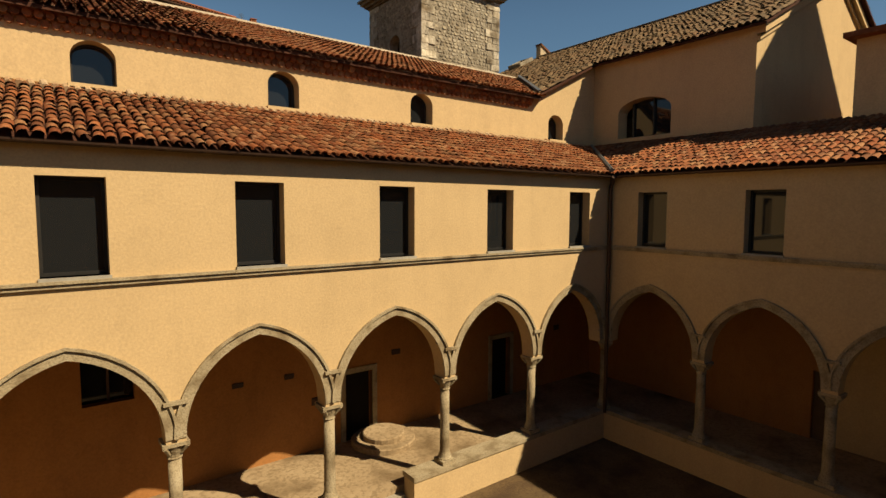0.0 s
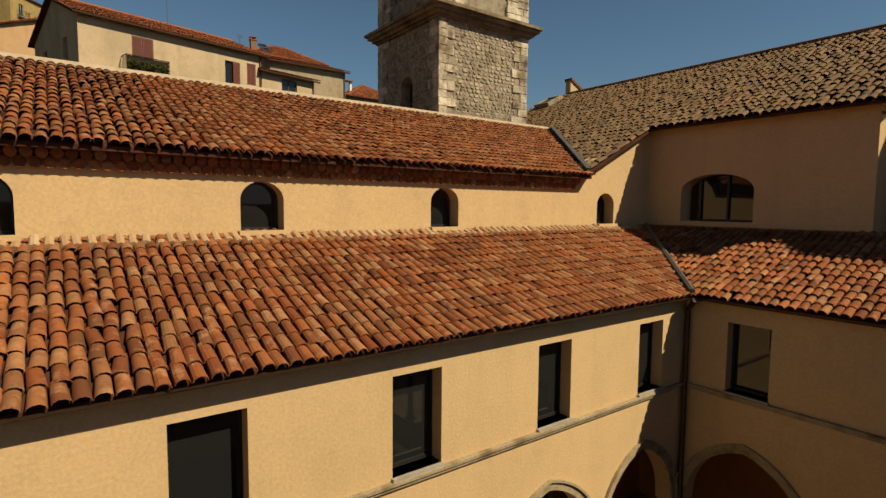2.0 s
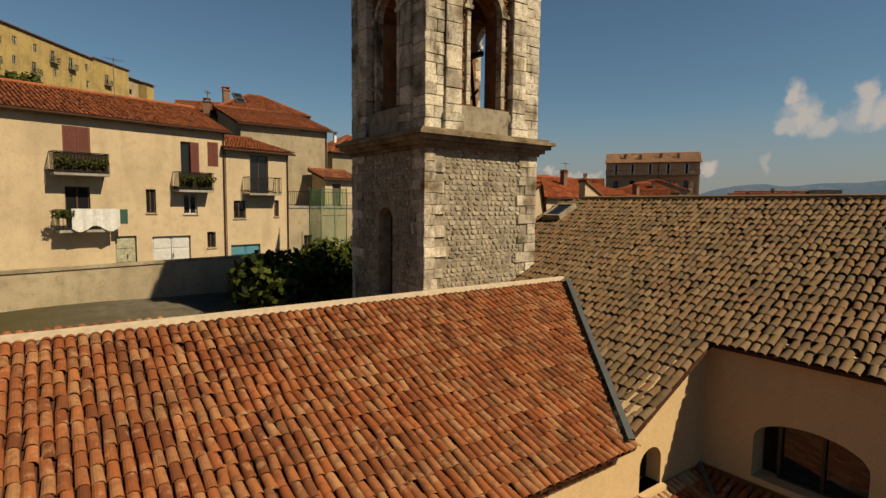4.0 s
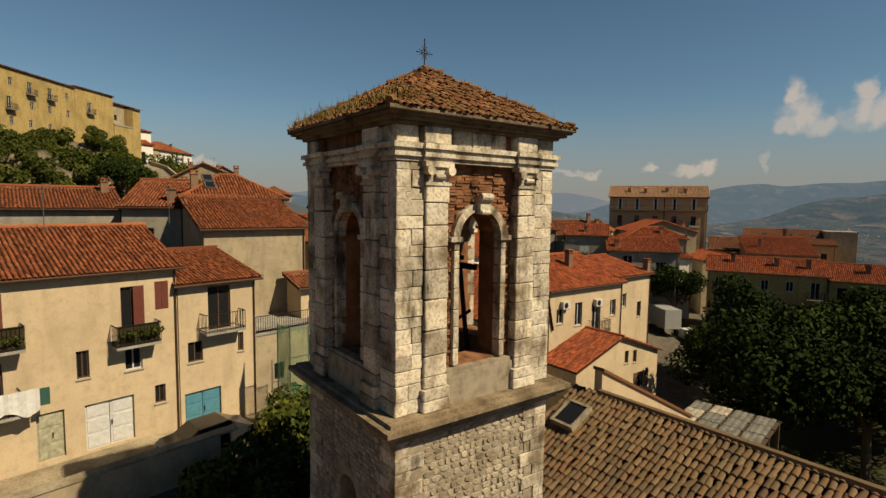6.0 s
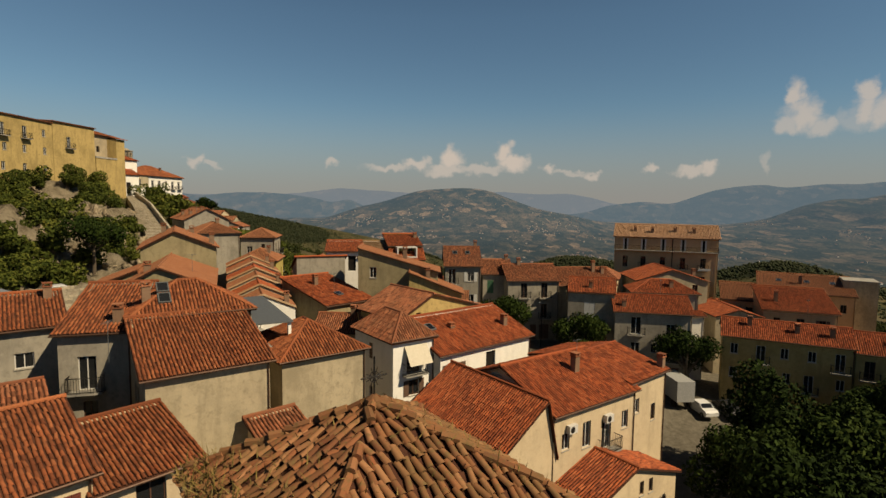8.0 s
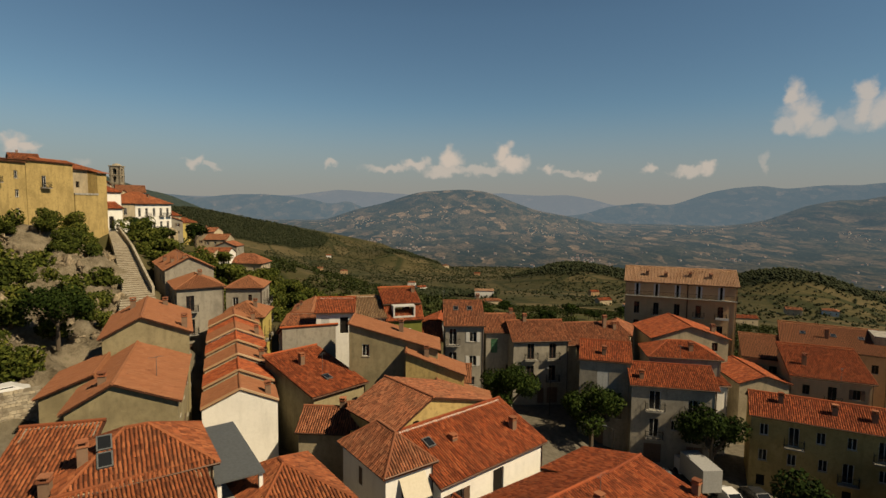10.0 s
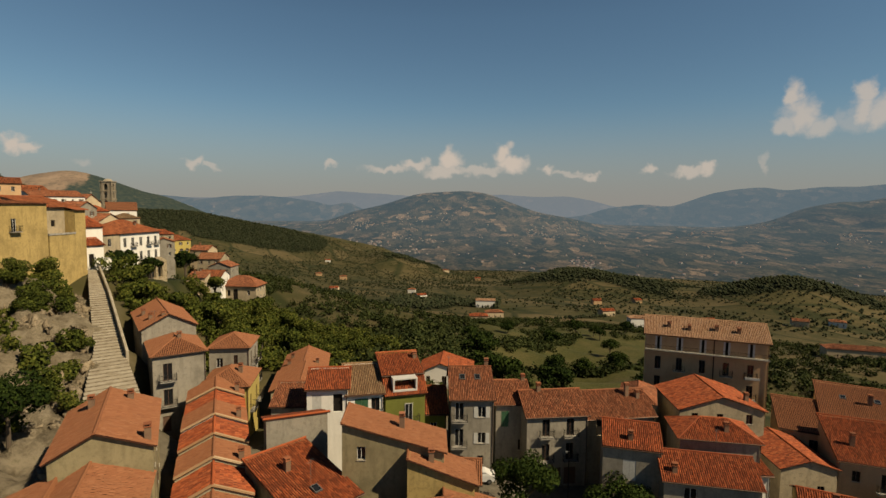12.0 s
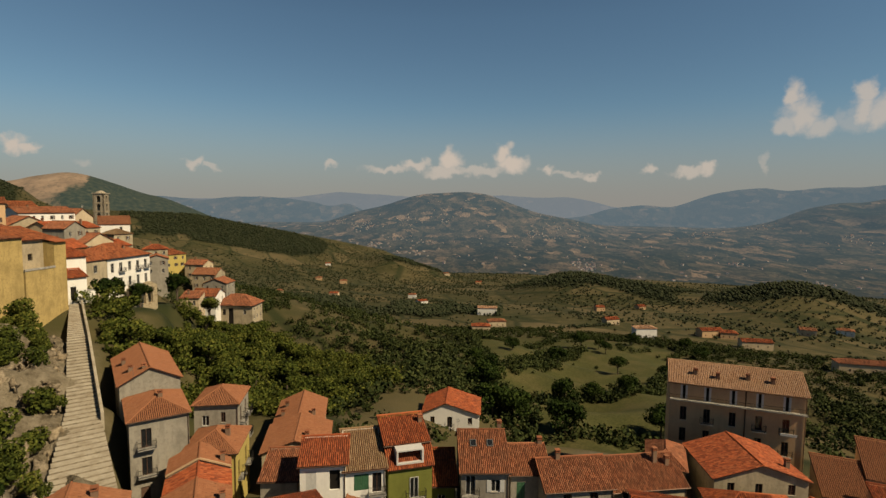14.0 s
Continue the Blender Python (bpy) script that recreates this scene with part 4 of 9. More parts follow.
# columns on the parapet
col_mb = MB()
col_mb.lathe([(0.155, 0.16), (0.165, 0.2), (0.135, 0.25), (0.13, 0.3), (0.12, 1.2), (0.118, 1.92)], n=14)
cap_mb = MB()
cap_mb.lathe([(0.118, 1.92), (0.14, 1.94), (0.125, 1.97), (0.13, 2.02), (0.19, 2.17), (0.2, 2.2)], n=12)
cap_mb.box(-0.23, 0.23, -0.22, 0.22, 2.2, 2.27)
for sx in (-1, 1):
    for sy in (-1, 1):
        cap_mb.tube((sx * 0.1, sy * 0.1, 2.03), (sx * 0.19, sy * 0.19, 2.2), 0.03, 0.05, 6)
base_mb = MB()
base_mb.box(-0.2, 0.2, -0.2, 0.2, 0.0, 0.1)
base_mb.lathe([(0.19, 0.1), (0.19, 0.13), (0.16, 0.17)], n=12)
column = root("column", pose(A_COLS[0], 0.21, -1.22), "slender worn stone column with a carved capital", "column", "cloister columns")
part("shaft", col_mb, COLSTONE, column, smooth=True)
part("capital", cap_mb, COLSTONE, column, "carved stone capital")
part("base", base_mb, COLSTONE, column)
for u in A_COLS[1:]:
    copy_thing(column, pose(u, 0.21, -1.22))
for u in B_COLS:
    copy_thing(column, pose(XB + 0.21, -u, -1.22, 0, 0, 90))
copy_thing(column, pose(XB + 0.1, 0.12, -1.22, 0, 0, 45))

# parapets, with a way in between two columns
mb = MB()
for u0, u1 in ((-8.0, 3.95), (6.15, XB + 0.4)):
    mb.box(u0, u1, -0.03, 0.42, -2.3, -1.34)
parapet_n = tagged(part("parapet_north", mb, OCHRE), "low plastered parapet under the arcade columns", "parapet", kind="structure")
mb = MB()
for u0, u1 in ((-8.0, 3.98), (6.12, XB + 0.4)):
    mb.box(u0, u1, -0.07, 0.46, -1.34, -1.22)
part("coping", mb, COLSTONE, parapet_n, "worn stone coping")
mb = MB()
mb.box(XB - 0.03, XB + 0.42, -16, -0.03, -2.3, -1.34)
parapet_e = tagged(part("parapet_east", mb, OCHRE), "low plastered parapet in shade", "parapet", kind="structure")
mb = MB()
mb.box(XB - 0.07, XB + 0.46, -16, -0.07, -1.34, -1.22)
part("coping", mb, COLSTONE, parapet_e, "worn stone coping")
mb = MB()
for i in range(3):
    mb.box(4.1, 6.1, -0.3 + 0.3 * i, 0.6, -2.3, -2.1 + 0.17 * i)
tagged(part("steps", mb, PAVING), "three worn stone steps into the gallery", "steps", kind="structure")

# galleries
mb = MB()
mb.box(-8.0, 18.0, 0.46, YU, -2.3, -1.6)
mb.box(XB + 0.46, 17.6, -16.0, 0.46, -2.3, -1.6)
tagged(part("gallery_floor", mb, GALFLOOR), "pale stone gallery floor", "floor", kind="structure")
G_OPS = [rect_op(6.1, 7.0, -1.6, 0.42), rect_op(11.9, 12.8, -1.6, 0.6), rect_op(-0.3, 0.72, 0.88, 1.95)]
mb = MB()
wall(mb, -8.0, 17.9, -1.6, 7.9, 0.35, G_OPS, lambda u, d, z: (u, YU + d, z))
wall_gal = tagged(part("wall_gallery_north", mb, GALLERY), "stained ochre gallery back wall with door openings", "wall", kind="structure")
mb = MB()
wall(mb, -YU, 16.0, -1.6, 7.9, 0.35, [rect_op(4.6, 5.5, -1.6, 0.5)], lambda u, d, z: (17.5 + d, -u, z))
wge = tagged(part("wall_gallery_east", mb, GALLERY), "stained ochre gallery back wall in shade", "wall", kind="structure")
mb = MB()
mb.box(17.62, 17.7, -5.5, -4.6, -1.6, 0.5)
part("door", mb, WOOD, wge, "dark plank door in the gallery wall")
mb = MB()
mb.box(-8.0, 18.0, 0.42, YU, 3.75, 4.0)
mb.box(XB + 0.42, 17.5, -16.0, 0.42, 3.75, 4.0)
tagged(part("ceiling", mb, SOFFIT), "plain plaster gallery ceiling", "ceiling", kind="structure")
for ua, ub, za, zb in ((6.1, 7.0, -1.6, 0.42), (11.9, 12.8, -1.6, 0.6)):
    mb = MB()
    mb.box(ua, ub, YU + 0.2, YU + 0.26, za, zb)
    d = root("door", pose(0, 0, 0), "dark doorway in a stone frame", "door", "gallery doors")
    # near-black sheet stands for the unlit doorway
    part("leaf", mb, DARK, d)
    mb = MB()
    for a, b, c, e in ((ua - 0.16, ua, za, zb + 0.16), (ub, ub + 0.16, za, zb + 0.16), (ua, ub, zb, zb + 0.16)):
        mb.box(a, b, YU - 0.04, YU + 0.1, c, e)
    part("frame", mb, COLSTONE, d, "worn stone door frame")
w = root("window", pose(0, 0, 0), "dark barred gallery window with a stone frame", "window")
mb = MB()
mb.box(-0.3, 0.72, YU + 0.2, YU + 0.22, 0.88, 1.95)
part("pane", mb, GLASS, w)
mb = MB()
for a, b, c, e in ((-0.4, -0.3, 0.78, 2.05), (0.72, 0.82, 0.78, 2.05), (-0.3, 0.72, 1.95, 2.05), (-0.3, 0.72, 0.78, 0.88)):
    mb.box(a, b, YU - 0.03, YU + 0.1, c, e)
part("frame", mb, GALLERY, w)
mb = MB()
mb.box(0.19, 0.24, YU + 0.14, YU + 0.19, 0.88, 1.95)
part("mullion", mb, FRAME_B, w)
for x0, z0, wd, ht in ((4.28, 0.62, 0.26, 0.14), (7.7, 0.75, 0.3, 0.16), (5.05, -0.28, 0.2, 0.22), (2.9, 0.65, 0.28, 0.12), (15.2, 0.5, 0.3, 0.2)):
    mb = MB()
    mb.box(x0, x0 + wd, YU - 0.025, YU + 0.01, z0, z0 + ht)
    tagged(part("wall_plaque", mb, plain("dark plaque", (0.042, 0.021, 0.014), 0.7)), "small dark plaque on the gallery wall", "plaque", "gallery plaques")
mb = MB()
for i, (r, h) in enumerate(((0.95, 0.16), (0.62, 0.32))):
    mb.lathe([(r, -1.6), (r, -1.6 + h - 0.03), (r - 0.03, -1.6 + h)], 7.0, 2.9, 20)
tagged(part("round_step", mb, GALFLOOR), "rounded pale stone door step", "step", kind="structure")

# raised north wall with arched windows
U_WIN = [(a, a + 0.84, 7.95, 8.9, 0.36, semi) for a in (-8.2, -3.98, -0.2, 4.0, 8.42, 14.68)]
mb = MB()
wall(mb, -10.0, 18.2, 7.9, [(-10.0, 9.5), (13.6, 9.5), (17.4, 11.25), (18.2, 11.6)], 0.5, U_WIN, lambda u, d, z: (u, YU + d, z))
wall_up = tagged(part("wall_upper_north", mb, OCHRE), "sunlit ochre plaster upper wall with arched windows", "wall", kind="structure")
for o in U_WIN:
    ua, ub, za, zb = o[:4]
    mb = MB()
    mb.box(ua - 0.06, ub + 0.06, YU - 0.16, YU + 0.4, za - 0.1, za)
    part("window_sill", mb, OCHRE, wall_up, "thick cream plaster sill")
    mb = MB()
    arch_band(mb, (ua + 0.05, ub - 0.05, za, zb - 0.05, 0.31, semi), 0.05, YU + 0.36, YU + 0.42, lambda u, d, z: (u, d, z))
    for a, b in ((ua, ua + 0.05), (ub - 0.05, ub)):
        mb.box(a, b, YU + 0.36, YU + 0.42, za, zb - 0.36)
    mb.box(ua, ub, YU + 0.36, YU + 0.42, za, za + 0.05)
    win = part("window", mb, FRAME_D, wall_up, "arched dark framed window")
    mb = MB()
    mb.face(*[(ua, YU + 0.39, za), (ub, YU + 0.39, za)] + [((ua + ub) / 2 + 0.42 * math.cos(t * math.pi / 14), YU + 0.39, zb - 0.36 + 0.36 * math.sin(t * math.pi / 14)) for t in range(15)])
    part("pane", mb, GLASS, win)

# church flank: shaded wall east of the cloister
mb = MB()
wall(mb, 0.0, YU + 2.6, 7.9, 11.3, 0.6, [(YU - 2.4, YU - 0.2, 8.05, 9.5, 0.5, semi)], lambda u, d, z: (17.4 + d, YU - u, z))
wall_ch = tagged(part("wall_church", mb, OCHRE), "tall ochre church wall in shade with an arched window", "wall", kind="structure")
mb = MB()
wall(mb, 18.01, 32.0, 2.0, [(18.01, 11.55), (24.2, 14.4), (31.0, 11.3), (32.0, 11.0)], 0.5, [], lambda u, d, z: (u, -2.6 + d, z))
wall_end = tagged(part("wall_church_end", mb, OCHRE), "tall ochre church end wall", "wall", kind="structure")
for lo, hi, d0 in ((-0.42, -0.12, 0.24), (-0.62, -0.5, 0.1)):
    mb = MB()
    for s0, s1 in (((17.4, 11.25), (24.2, 14.55)), ((24.2, 14.55), (31.0, 11.15))):
        q = len(mb.v)
        mb.v += [(x, y, z + o) for x, z in (s0, s1) for y in (-2.6 - d0, -2.59) for o in (lo, hi)]
        mb.f += [tuple(q + j for j in t) for t in ((0, 1, 5, 4), (2, 3, 7, 6), (0, 2, 6, 4), (1, 3, 7, 5), (0, 1, 3, 2), (4, 5, 7, 6))]
    part("rake_moulding", mb, OCHRE, wall_end)
# the rest of the church south of the end wall: a low side block
mb = MB()
mb.box(17.38, 30.5, -16.0, -5.2, -2.0, 10.1)
low = tagged(part("wall_church_chapel", mb, OCHRE), "low ochre side block of the church", "wall", kind="structure")
mb = MB()
slab(mb, [(16.95, -16.0, 10.15), (16.95, -5.0, 10.15), (30.6, -5.0, 10.35), (30.6, -16.0, 10.35)], 0.14)
part("eave", mb, RED_TILE, low)
# unseen tall block, added and shaped to cast the end wall's diagonal shadow
mb = MB()
wall(mb, 19.6, 28.8, 10.0, [(19.6, 15.9), (24.2, 20.9), (28.8, 15.9)], 6.0, [], lambda u, d, z: (u, -9.0 - 6.0 + d, z))
shadow_block = tagged(part("wall_church_transept", mb, OCHRE), "tall unseen ochre block with a steep gable, added to cast a shadow", "wall", kind="structure")
mb = MB()
slab(mb, [(19.3, -15.2, 15.7), (19.3, -8.85, 15.7), (24.2, -8.85, 21.05), (24.2, -15.2, 21.05)], 0.12)
slab(mb, [(24.2, -15.2, 21.05), (24.2, -8.85, 21.05), (29.1, -8.85, 15.7), (29.1, -15.2, 15.7)], 0.12)
part("roof", mb, OLD_TILE, shadow_block)
mb = MB()
mb.box(17.86, 17.9, 0.15, 2.0, 8.0, 9.6)
part("pane", mb, GLASS, wall_ch)
mb = MB()
mb.box(17.78, 17.86, 1.08, 1.14, 8.12, 9.5)
mb.box(17.78, 17.86, 0.2, 2.0, 8.05, 8.12)
mb.box(17.78, 17.86, 1.94, 2.02, 8.12, 9.5)
part("window_frame", mb, FRAME_D, wall_ch)


# ---- cloister roofs ----
TILE_MESH = one_tile(0.092).mesh("tile", RED_TILE)


def roof_pieces(parent, P, U, V, W, H, a, b, sp, course, u0, u1, v0, v1, mesh, seed):
    """The tiles of one stretch of a roof, each an object of its own."""
    rng = random.Random(seed)
    U, V = Vector(U), Vector(V)
    N = U.cross(V)
    R = Matrix((U, V, N)).transposed().to_4x4()
    u = sp / 2 + min(0, a)
    while u < W:
        v = 0.0
        while u0 <= u < u1 and v < H - 0.05:
            if v0 <= v < v1:
                ob = new("tile", mesh)
                ob.parent = parent
                ob.matrix_basis = Matrix.Translation(Vector(P) + U * (u + rng.gauss(0, 0.01)) + V * (v + rng.gauss(0, 0.01)) + N * rng.gauss(0, 0.004)) @ R @ pose(0, 0, 0, rng.gauss(0, 0.6), rng.gauss(0, 1.5), rng.gauss(0, 1.2))
            v += course
        u += sp


def big_roof(name, label, P, Q, R, S, mat, sp, course, near, seed, mesh):
    ob = MB()
    lift = 0.06 / (Vector(S) - Vector(P)).length
    slab(ob, [p + Vector((0, 0, -0.03)) for p in (Vector(P).lerp(Vector(S), lift), Vector(Q).lerp(Vector(R), lift), Vector(R), Vector(S))], 0.08)
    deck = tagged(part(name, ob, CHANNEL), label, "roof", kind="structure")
    U, V, W, H = axes(P, Q, S)
    a, b = (Vector(S) - Vector(P)).dot(U), W - (Vector(R) - Vector(P)).dot(U)
    keep = None
    if near:
        u0, u1, v0, v1 = near
        keep = lambda u, v: ~((u >= u0) & (u < u1) & (v >= v0 - 1e-6) & (v < v1))
    v, f, q = tile_field(P, U, V, W, H, a, b, sp, course, sp * 0.485, seed, keep=keep, seg=5, jitter=1.6 if mat is OLD_TILE else 1.0)
    part("tiles", mesh_np("tiles", v, f, mat), None, deck, kind="stuff")
    if near:
        ROOF_JOBS.append((deck, P, U, V, W, H, a, b, sp, course, *near, mesh, seed + 50))
    return deck


# plain unseen wings, added to close the courtyard behind and cut its sky light
for nm, x0, x1, y0, y1, top in (("wall_south_wing", -19.0, 17.3, -27.0, -21.0, 6.4), ("wall_west_wing", -19.0, -13.0, -20.9, 9.0, 6.4)):
    mb = MB()
    mb.box(x0, x1, y0, y1, -3.2, top)
    w = tagged(part(nm, mb, OCHRE), "plain unseen ochre wing closing the courtyard", "wall", kind="structure")
    mb = MB()
    if x1 - x0 > 10:
        slab(mb, [(x0 - 0.4, y1 + 0.4, top), (x1, y1 + 0.4, top), (x1, (y0 + y1) / 2, top + 1.5), (x0 - 0.4, (y0 + y1) / 2, top + 1.5)], 0.15)
        slab(mb, [(x0 - 0.4, (y0 + y1) / 2, top + 1.5), (x1, (y0 + y1) / 2, top + 1.5), (x1, y0 - 0.4, top), (x0 - 0.4, y0 - 0.4, top)], 0.15)
    else:
        slab(mb, [(x1 + 0.4, y0 + 0.5, top), (x1 + 0.4, y1, top), ((x0 + x1) / 2, y1, top + 1.5), ((x0 + x1) / 2, y0 + 0.5, top + 1.5)], 0.15)
        slab(mb, [((x0 + x1) / 2, y0 + 0.5, top + 1.5), ((x0 + x1) / 2, y1, top + 1.5), (x0 - 0.4, y1, top), (x0 - 0.4, y0 + 0.5, top)], 0.15)
    part("roof", mb, RED_TILE, w)

ROOF_JOBS = []
MORTARED = tile_mat("pale mortared tile", [(0.34, 0.22, 0.12), (0.4, 0.28, 0.165), (0.3, 0.17, 0.085), (0.44, 0.33, 0.21)], (0.2, 0.14, 0.08), 0.3)
heads, hrng = MB(), random.Random(9)
for i in range(138):
    x = -9.4 + 0.19 * i + hrng.gauss(0, 0.015)
    heads.tube((x, YU - 0.3, 7.74 + hrng.gauss(0, 0.01)), (x + hrng.gauss(0, 0.02), YU, 7.87 + hrng.gauss(0, 0.015)), 0.085, 0.078, 9)
tagged(part("flashing_course", heads, MORTARED), "row of pale mortared tile heads against the wall", "tiles", kind="stuff")
zr = 6.37
# lower lean-to roofs: their top edges lie against the raised walls, and they meet in a valley at the corner
big_roof("roof_north", "lean-to roof of weathered red cover tiles", (-10, -0.34, zr), (13.32, -0.34, zr), (17.3, YU, 7.82), (-10, YU, 7.82), RED_TILE, 0.19, 0.335, (12.0, 16.4, 0.0, 9), 3, TILE_MESH)
big_roof("roof_east", "lean-to roof of weathered red tiles partly in shade", (13.32, -0.34, zr), (13.32, -16, zr), (17.3, -16, 7.82), (17.3, YU, 7.82), RED_TILE, 0.19, 0.335, (2.0, 6.0, 0.0, 9), 4, TILE_MESH)
roof_u = big_roof("roof_upper", "upper roof of weathered red cover tiles", (-12, 3.17, 9.37), (13.9, 3.17, 9.37), (19.3, 9.2, 11.75), (-12, 9.2, 11.75), RED_TILE, 0.19, 0.335, (15.0, 18.2, 0.0, 9), 5, TILE_MESH)
mb = MB()
slab(mb, [(20, 9.2, 11.72), (-12, 9.2, 11.72), (-12, 14, 9.6), (20, 14, 9.6)], 0.1)
part("back_slope", mb, RED_TILE, roof_u)
mb = MB()
mb.tube((-12, 9.2, 11.78), (19.0, 9.2, 11.78), 0.13, n=8)
part("ridge", mb, plain("pale mortar ridge", (0.364, 0.294, 0.21), 0.9), roof_u, "pale mortared ridge")
# church roof, old tiles: a low strip west of the flank wall, and the main slope
roof_c = big_roof("roof_church", "broad church roof of old lichened tiles", (13.75, 14.2, 9.45), (13.75, 3.3, 9.45), (24.2, 3.3, 14.6), (24.2, 14.2, 14.6), OLD_TILE, 0.21, 0.36, None, 6, None)
big_roof("roof_church_south", "church roof slope of old lichened tiles", (17.0, 3.3, 11.05), (17.0, -3.0, 11.05), (24.2, -3.0, 14.6), (24.2, 3.3, 14.6), OLD_TILE, 0.21, 0.36, None, 7, None)
mb = MB()
big_roof("roof_church_east", "church roof slope of brown mossy tiles", (31.0, -3.0, 11.2), (31.0, 13.0, 11.2), (24.2, 13.0, 14.6), (24.2, -3.0, 14.6), TOWER_TILE, 0.21, 0.36, None, 8, None)
# the gable wall stands up past the east slope as a parapet
for lo, hi, y0, y1, mt, nm in ((-2.0, 0.82, 13.0, 13.35, CREAM, "parapet_church_north"), (0.82, 0.95, 12.92, 13.43, TOWER_TILE, "coping_church_north")):
    mb = MB()
    q = len(mb.v)
    mb.v += [(x, y, z + o) for x, z in ((24.3, 14.6), (31.0, 11.25)) for y in (y0, y1) for o in (lo, hi)]
    mb.f += [tuple(q + j for j in t) for t in ((0, 1, 5, 4), (2, 3, 7, 6), (0, 2, 6, 4), (1, 3, 7, 5), (0, 1, 3, 2), (4, 5, 7, 6))]
    tagged(part(nm, mb, mt), "cream gable parapet above the church roof", "wall", kind="structure")
mb = MB()
mb.tube((24.2, -3.0, 14.63), (24.2, 13.0, 14.63), 0.15, n=8)
part("ridge", mb, OLD_TILE, roof_c)
mb = MB()
mb.box(13.9, 31, 13.7, 14.15, 2, 9.3)
mb.box(30.2, 30.7, -2.6, 14.15, 2, 11.2)
mb.face((13.9, 14.1, 9.3), (31, 14.1, 11.2), (24.2, 14.1, 14.5))
tagged(part("wall_church_north", mb, BEIGE), "plain church wall", "wall", kind="structure")
# two courses of half-round tile ends under the upper roof
mb = MB()
for k, (out, z, r) in enumerate(((0.19, 9.2, 0.085), (0.1, 9.04, 0.08))):
    mb.box(-12, 13.7, YU - out + 0.03, YU, z + r - 0.02, z + r + 0.05)
    for i in range(137):
        x = -11.9 + 0.19 * i + 0.095 * k
        if x < 13.6:
            mb.tube((x, YU - out, z + 0.02), (x, YU + 0.02, z + 0.02), r, n=8)
part("corbel_course", mb, RED_TILE, wall_up, "terracotta corbel course under the eaves")

# gutters and the corner downpipe
def gutter(name, p, q, label):
    p, q = Vector(p), Vector(q)
    d = (q - p).normalized()
    s = d.cross(Vector((0, 0, 1)))
    g = MB()
    n = 7
    for e in (p, q):
        for i in range(n):
            t = math.pi * i / (n - 1)
            g.v.append(tuple(e + s * 0.06 * math.cos(t) - Vector((0, 0, 0.06 * math.sin(t)))))
    for i in range(n - 1):
        g.f.append((i, i + 1, n + i + 1, n + i))
    return tagged(part(name, g, COPPER, label=label), label, "gutter")


gutter("gutter", (-10, -0.27, zr - 0.03), (13.3, -0.27, zr - 0.03), "brown metal half-round gutter under the tiles")
gutter("gutter", (13.38, -0.3, zr - 0.03), (13.38, -16, zr - 0.03), "brown metal half-round gutter in shade")
mb = MB()
mb.tube((13.2, -0.46, 6.3), (13.56, -0.1, 6.0), 0.06)
mb.tube((13.56, -0.1, 6.02), (13.56, -0.1, -1.3), 0.06)
tagged(part("downpipe", mb, COPPER), "dark brown metal downpipe in the corner", "pipe")
mb = MB()
mb.tube((13.2, -0.38, 6.5), (17.3, YU, 7.9), 0.07, n=6)
tagged(part("valley_flashing", mb, ZINC), "dark metal valley between two roofs", "flashing")
mb = MB()
mb.box(-0.06, 0.08, 0, 7.6, 0, 0.05)
fl = tagged(part("verge_flashing", mb, ZINC), "grey metal flashing between the two roofs", "flashing")
fl.matrix_world = look((13.75, 3.2, 9.56), (18.6, 9.2, 12.0)) @ pose(0, 0, 0, -90, 0, 0)
# courtyard
mb = MB()
mb.face((-7.6, -16, -2.2), (XB, -16, -2.2), (XB, 0, -2.2), (-7.6, 0, -2.2))
tagged(part("courtyard", mb, COURT), "bare brown courtyard earth", "ground", kind="structure")
# roof window beside the tower
hatch = root("roof_window", pose(22.75, 13.1, 13.95, 0, -26.2, 0), "old roof window with a wooden frame in the tiles", "roof window")
mb = MB()
for a, b, c, d in ((-0.6, 0.6, -0.5, -0.4), (-0.6, 0.6, 0.4, 0.5), (-0.6, -0.5, -0.4, 0.4), (0.5, 0.6, -0.4, 0.4)):
    mb.box(a, b, c, d, 0.0, 0.26)
part("frame", mb, MORTAR, hatch)
mb = MB()
mb.box(-0.5, 0.5, -0.4, 0.4, 0.2, 0.215)
part("pane", mb, GLASS, hatch)


# ---- bell tower ----
TX0, TX1, TY0, TY1 = 13.97, 19.03, 11.1, 16.05
TCX, TCY = (TX0 + TX1) / 2, (TY0 + TY1) / 2
TH = (TX1 - TX0) / 2


def stone_block_mesh(name, mat, seed):
    bm = bmesh.new()
    bmesh.ops.create_cube(bm, size=1.0)
    rng = random.Random(seed)
    for v in bm.verts:
        v.co += Vector((rng.uniform(-0.02, 0.02), rng.uniform(-0.03, 0.03), rng.uniform(-0.03, 0.03)))
    bmesh.ops.bevel(bm, geom=list(bm.edges), offset=0.035, segments=1, affect="EDGES")
    me = bpy.data.meshes.new(name)
    bm.to_mesh(me)
    bm.free()
    me.materials.append(mat)
    return me


BLOCKS = [stone_block_mesh("block", LIME, i) for i in range(4)]
tower = root("bell_tower", pose(TCX, TCY, 0), "weathered limestone bell tower with brick panels and arched openings", "tower")


def face_fn(k):
    """Maps (u across the face from its middle, depth inwards, z) to the tower's own axes, for face k = south, west, north, east."""
    c, s = [(1, 0), (0, -1), (-1, 0), (0, 1)][k]

    def f(u, d, z):
        x, y = u, -TH + d
        return (c * x - s * y, s * x + c * y, z)
    return f


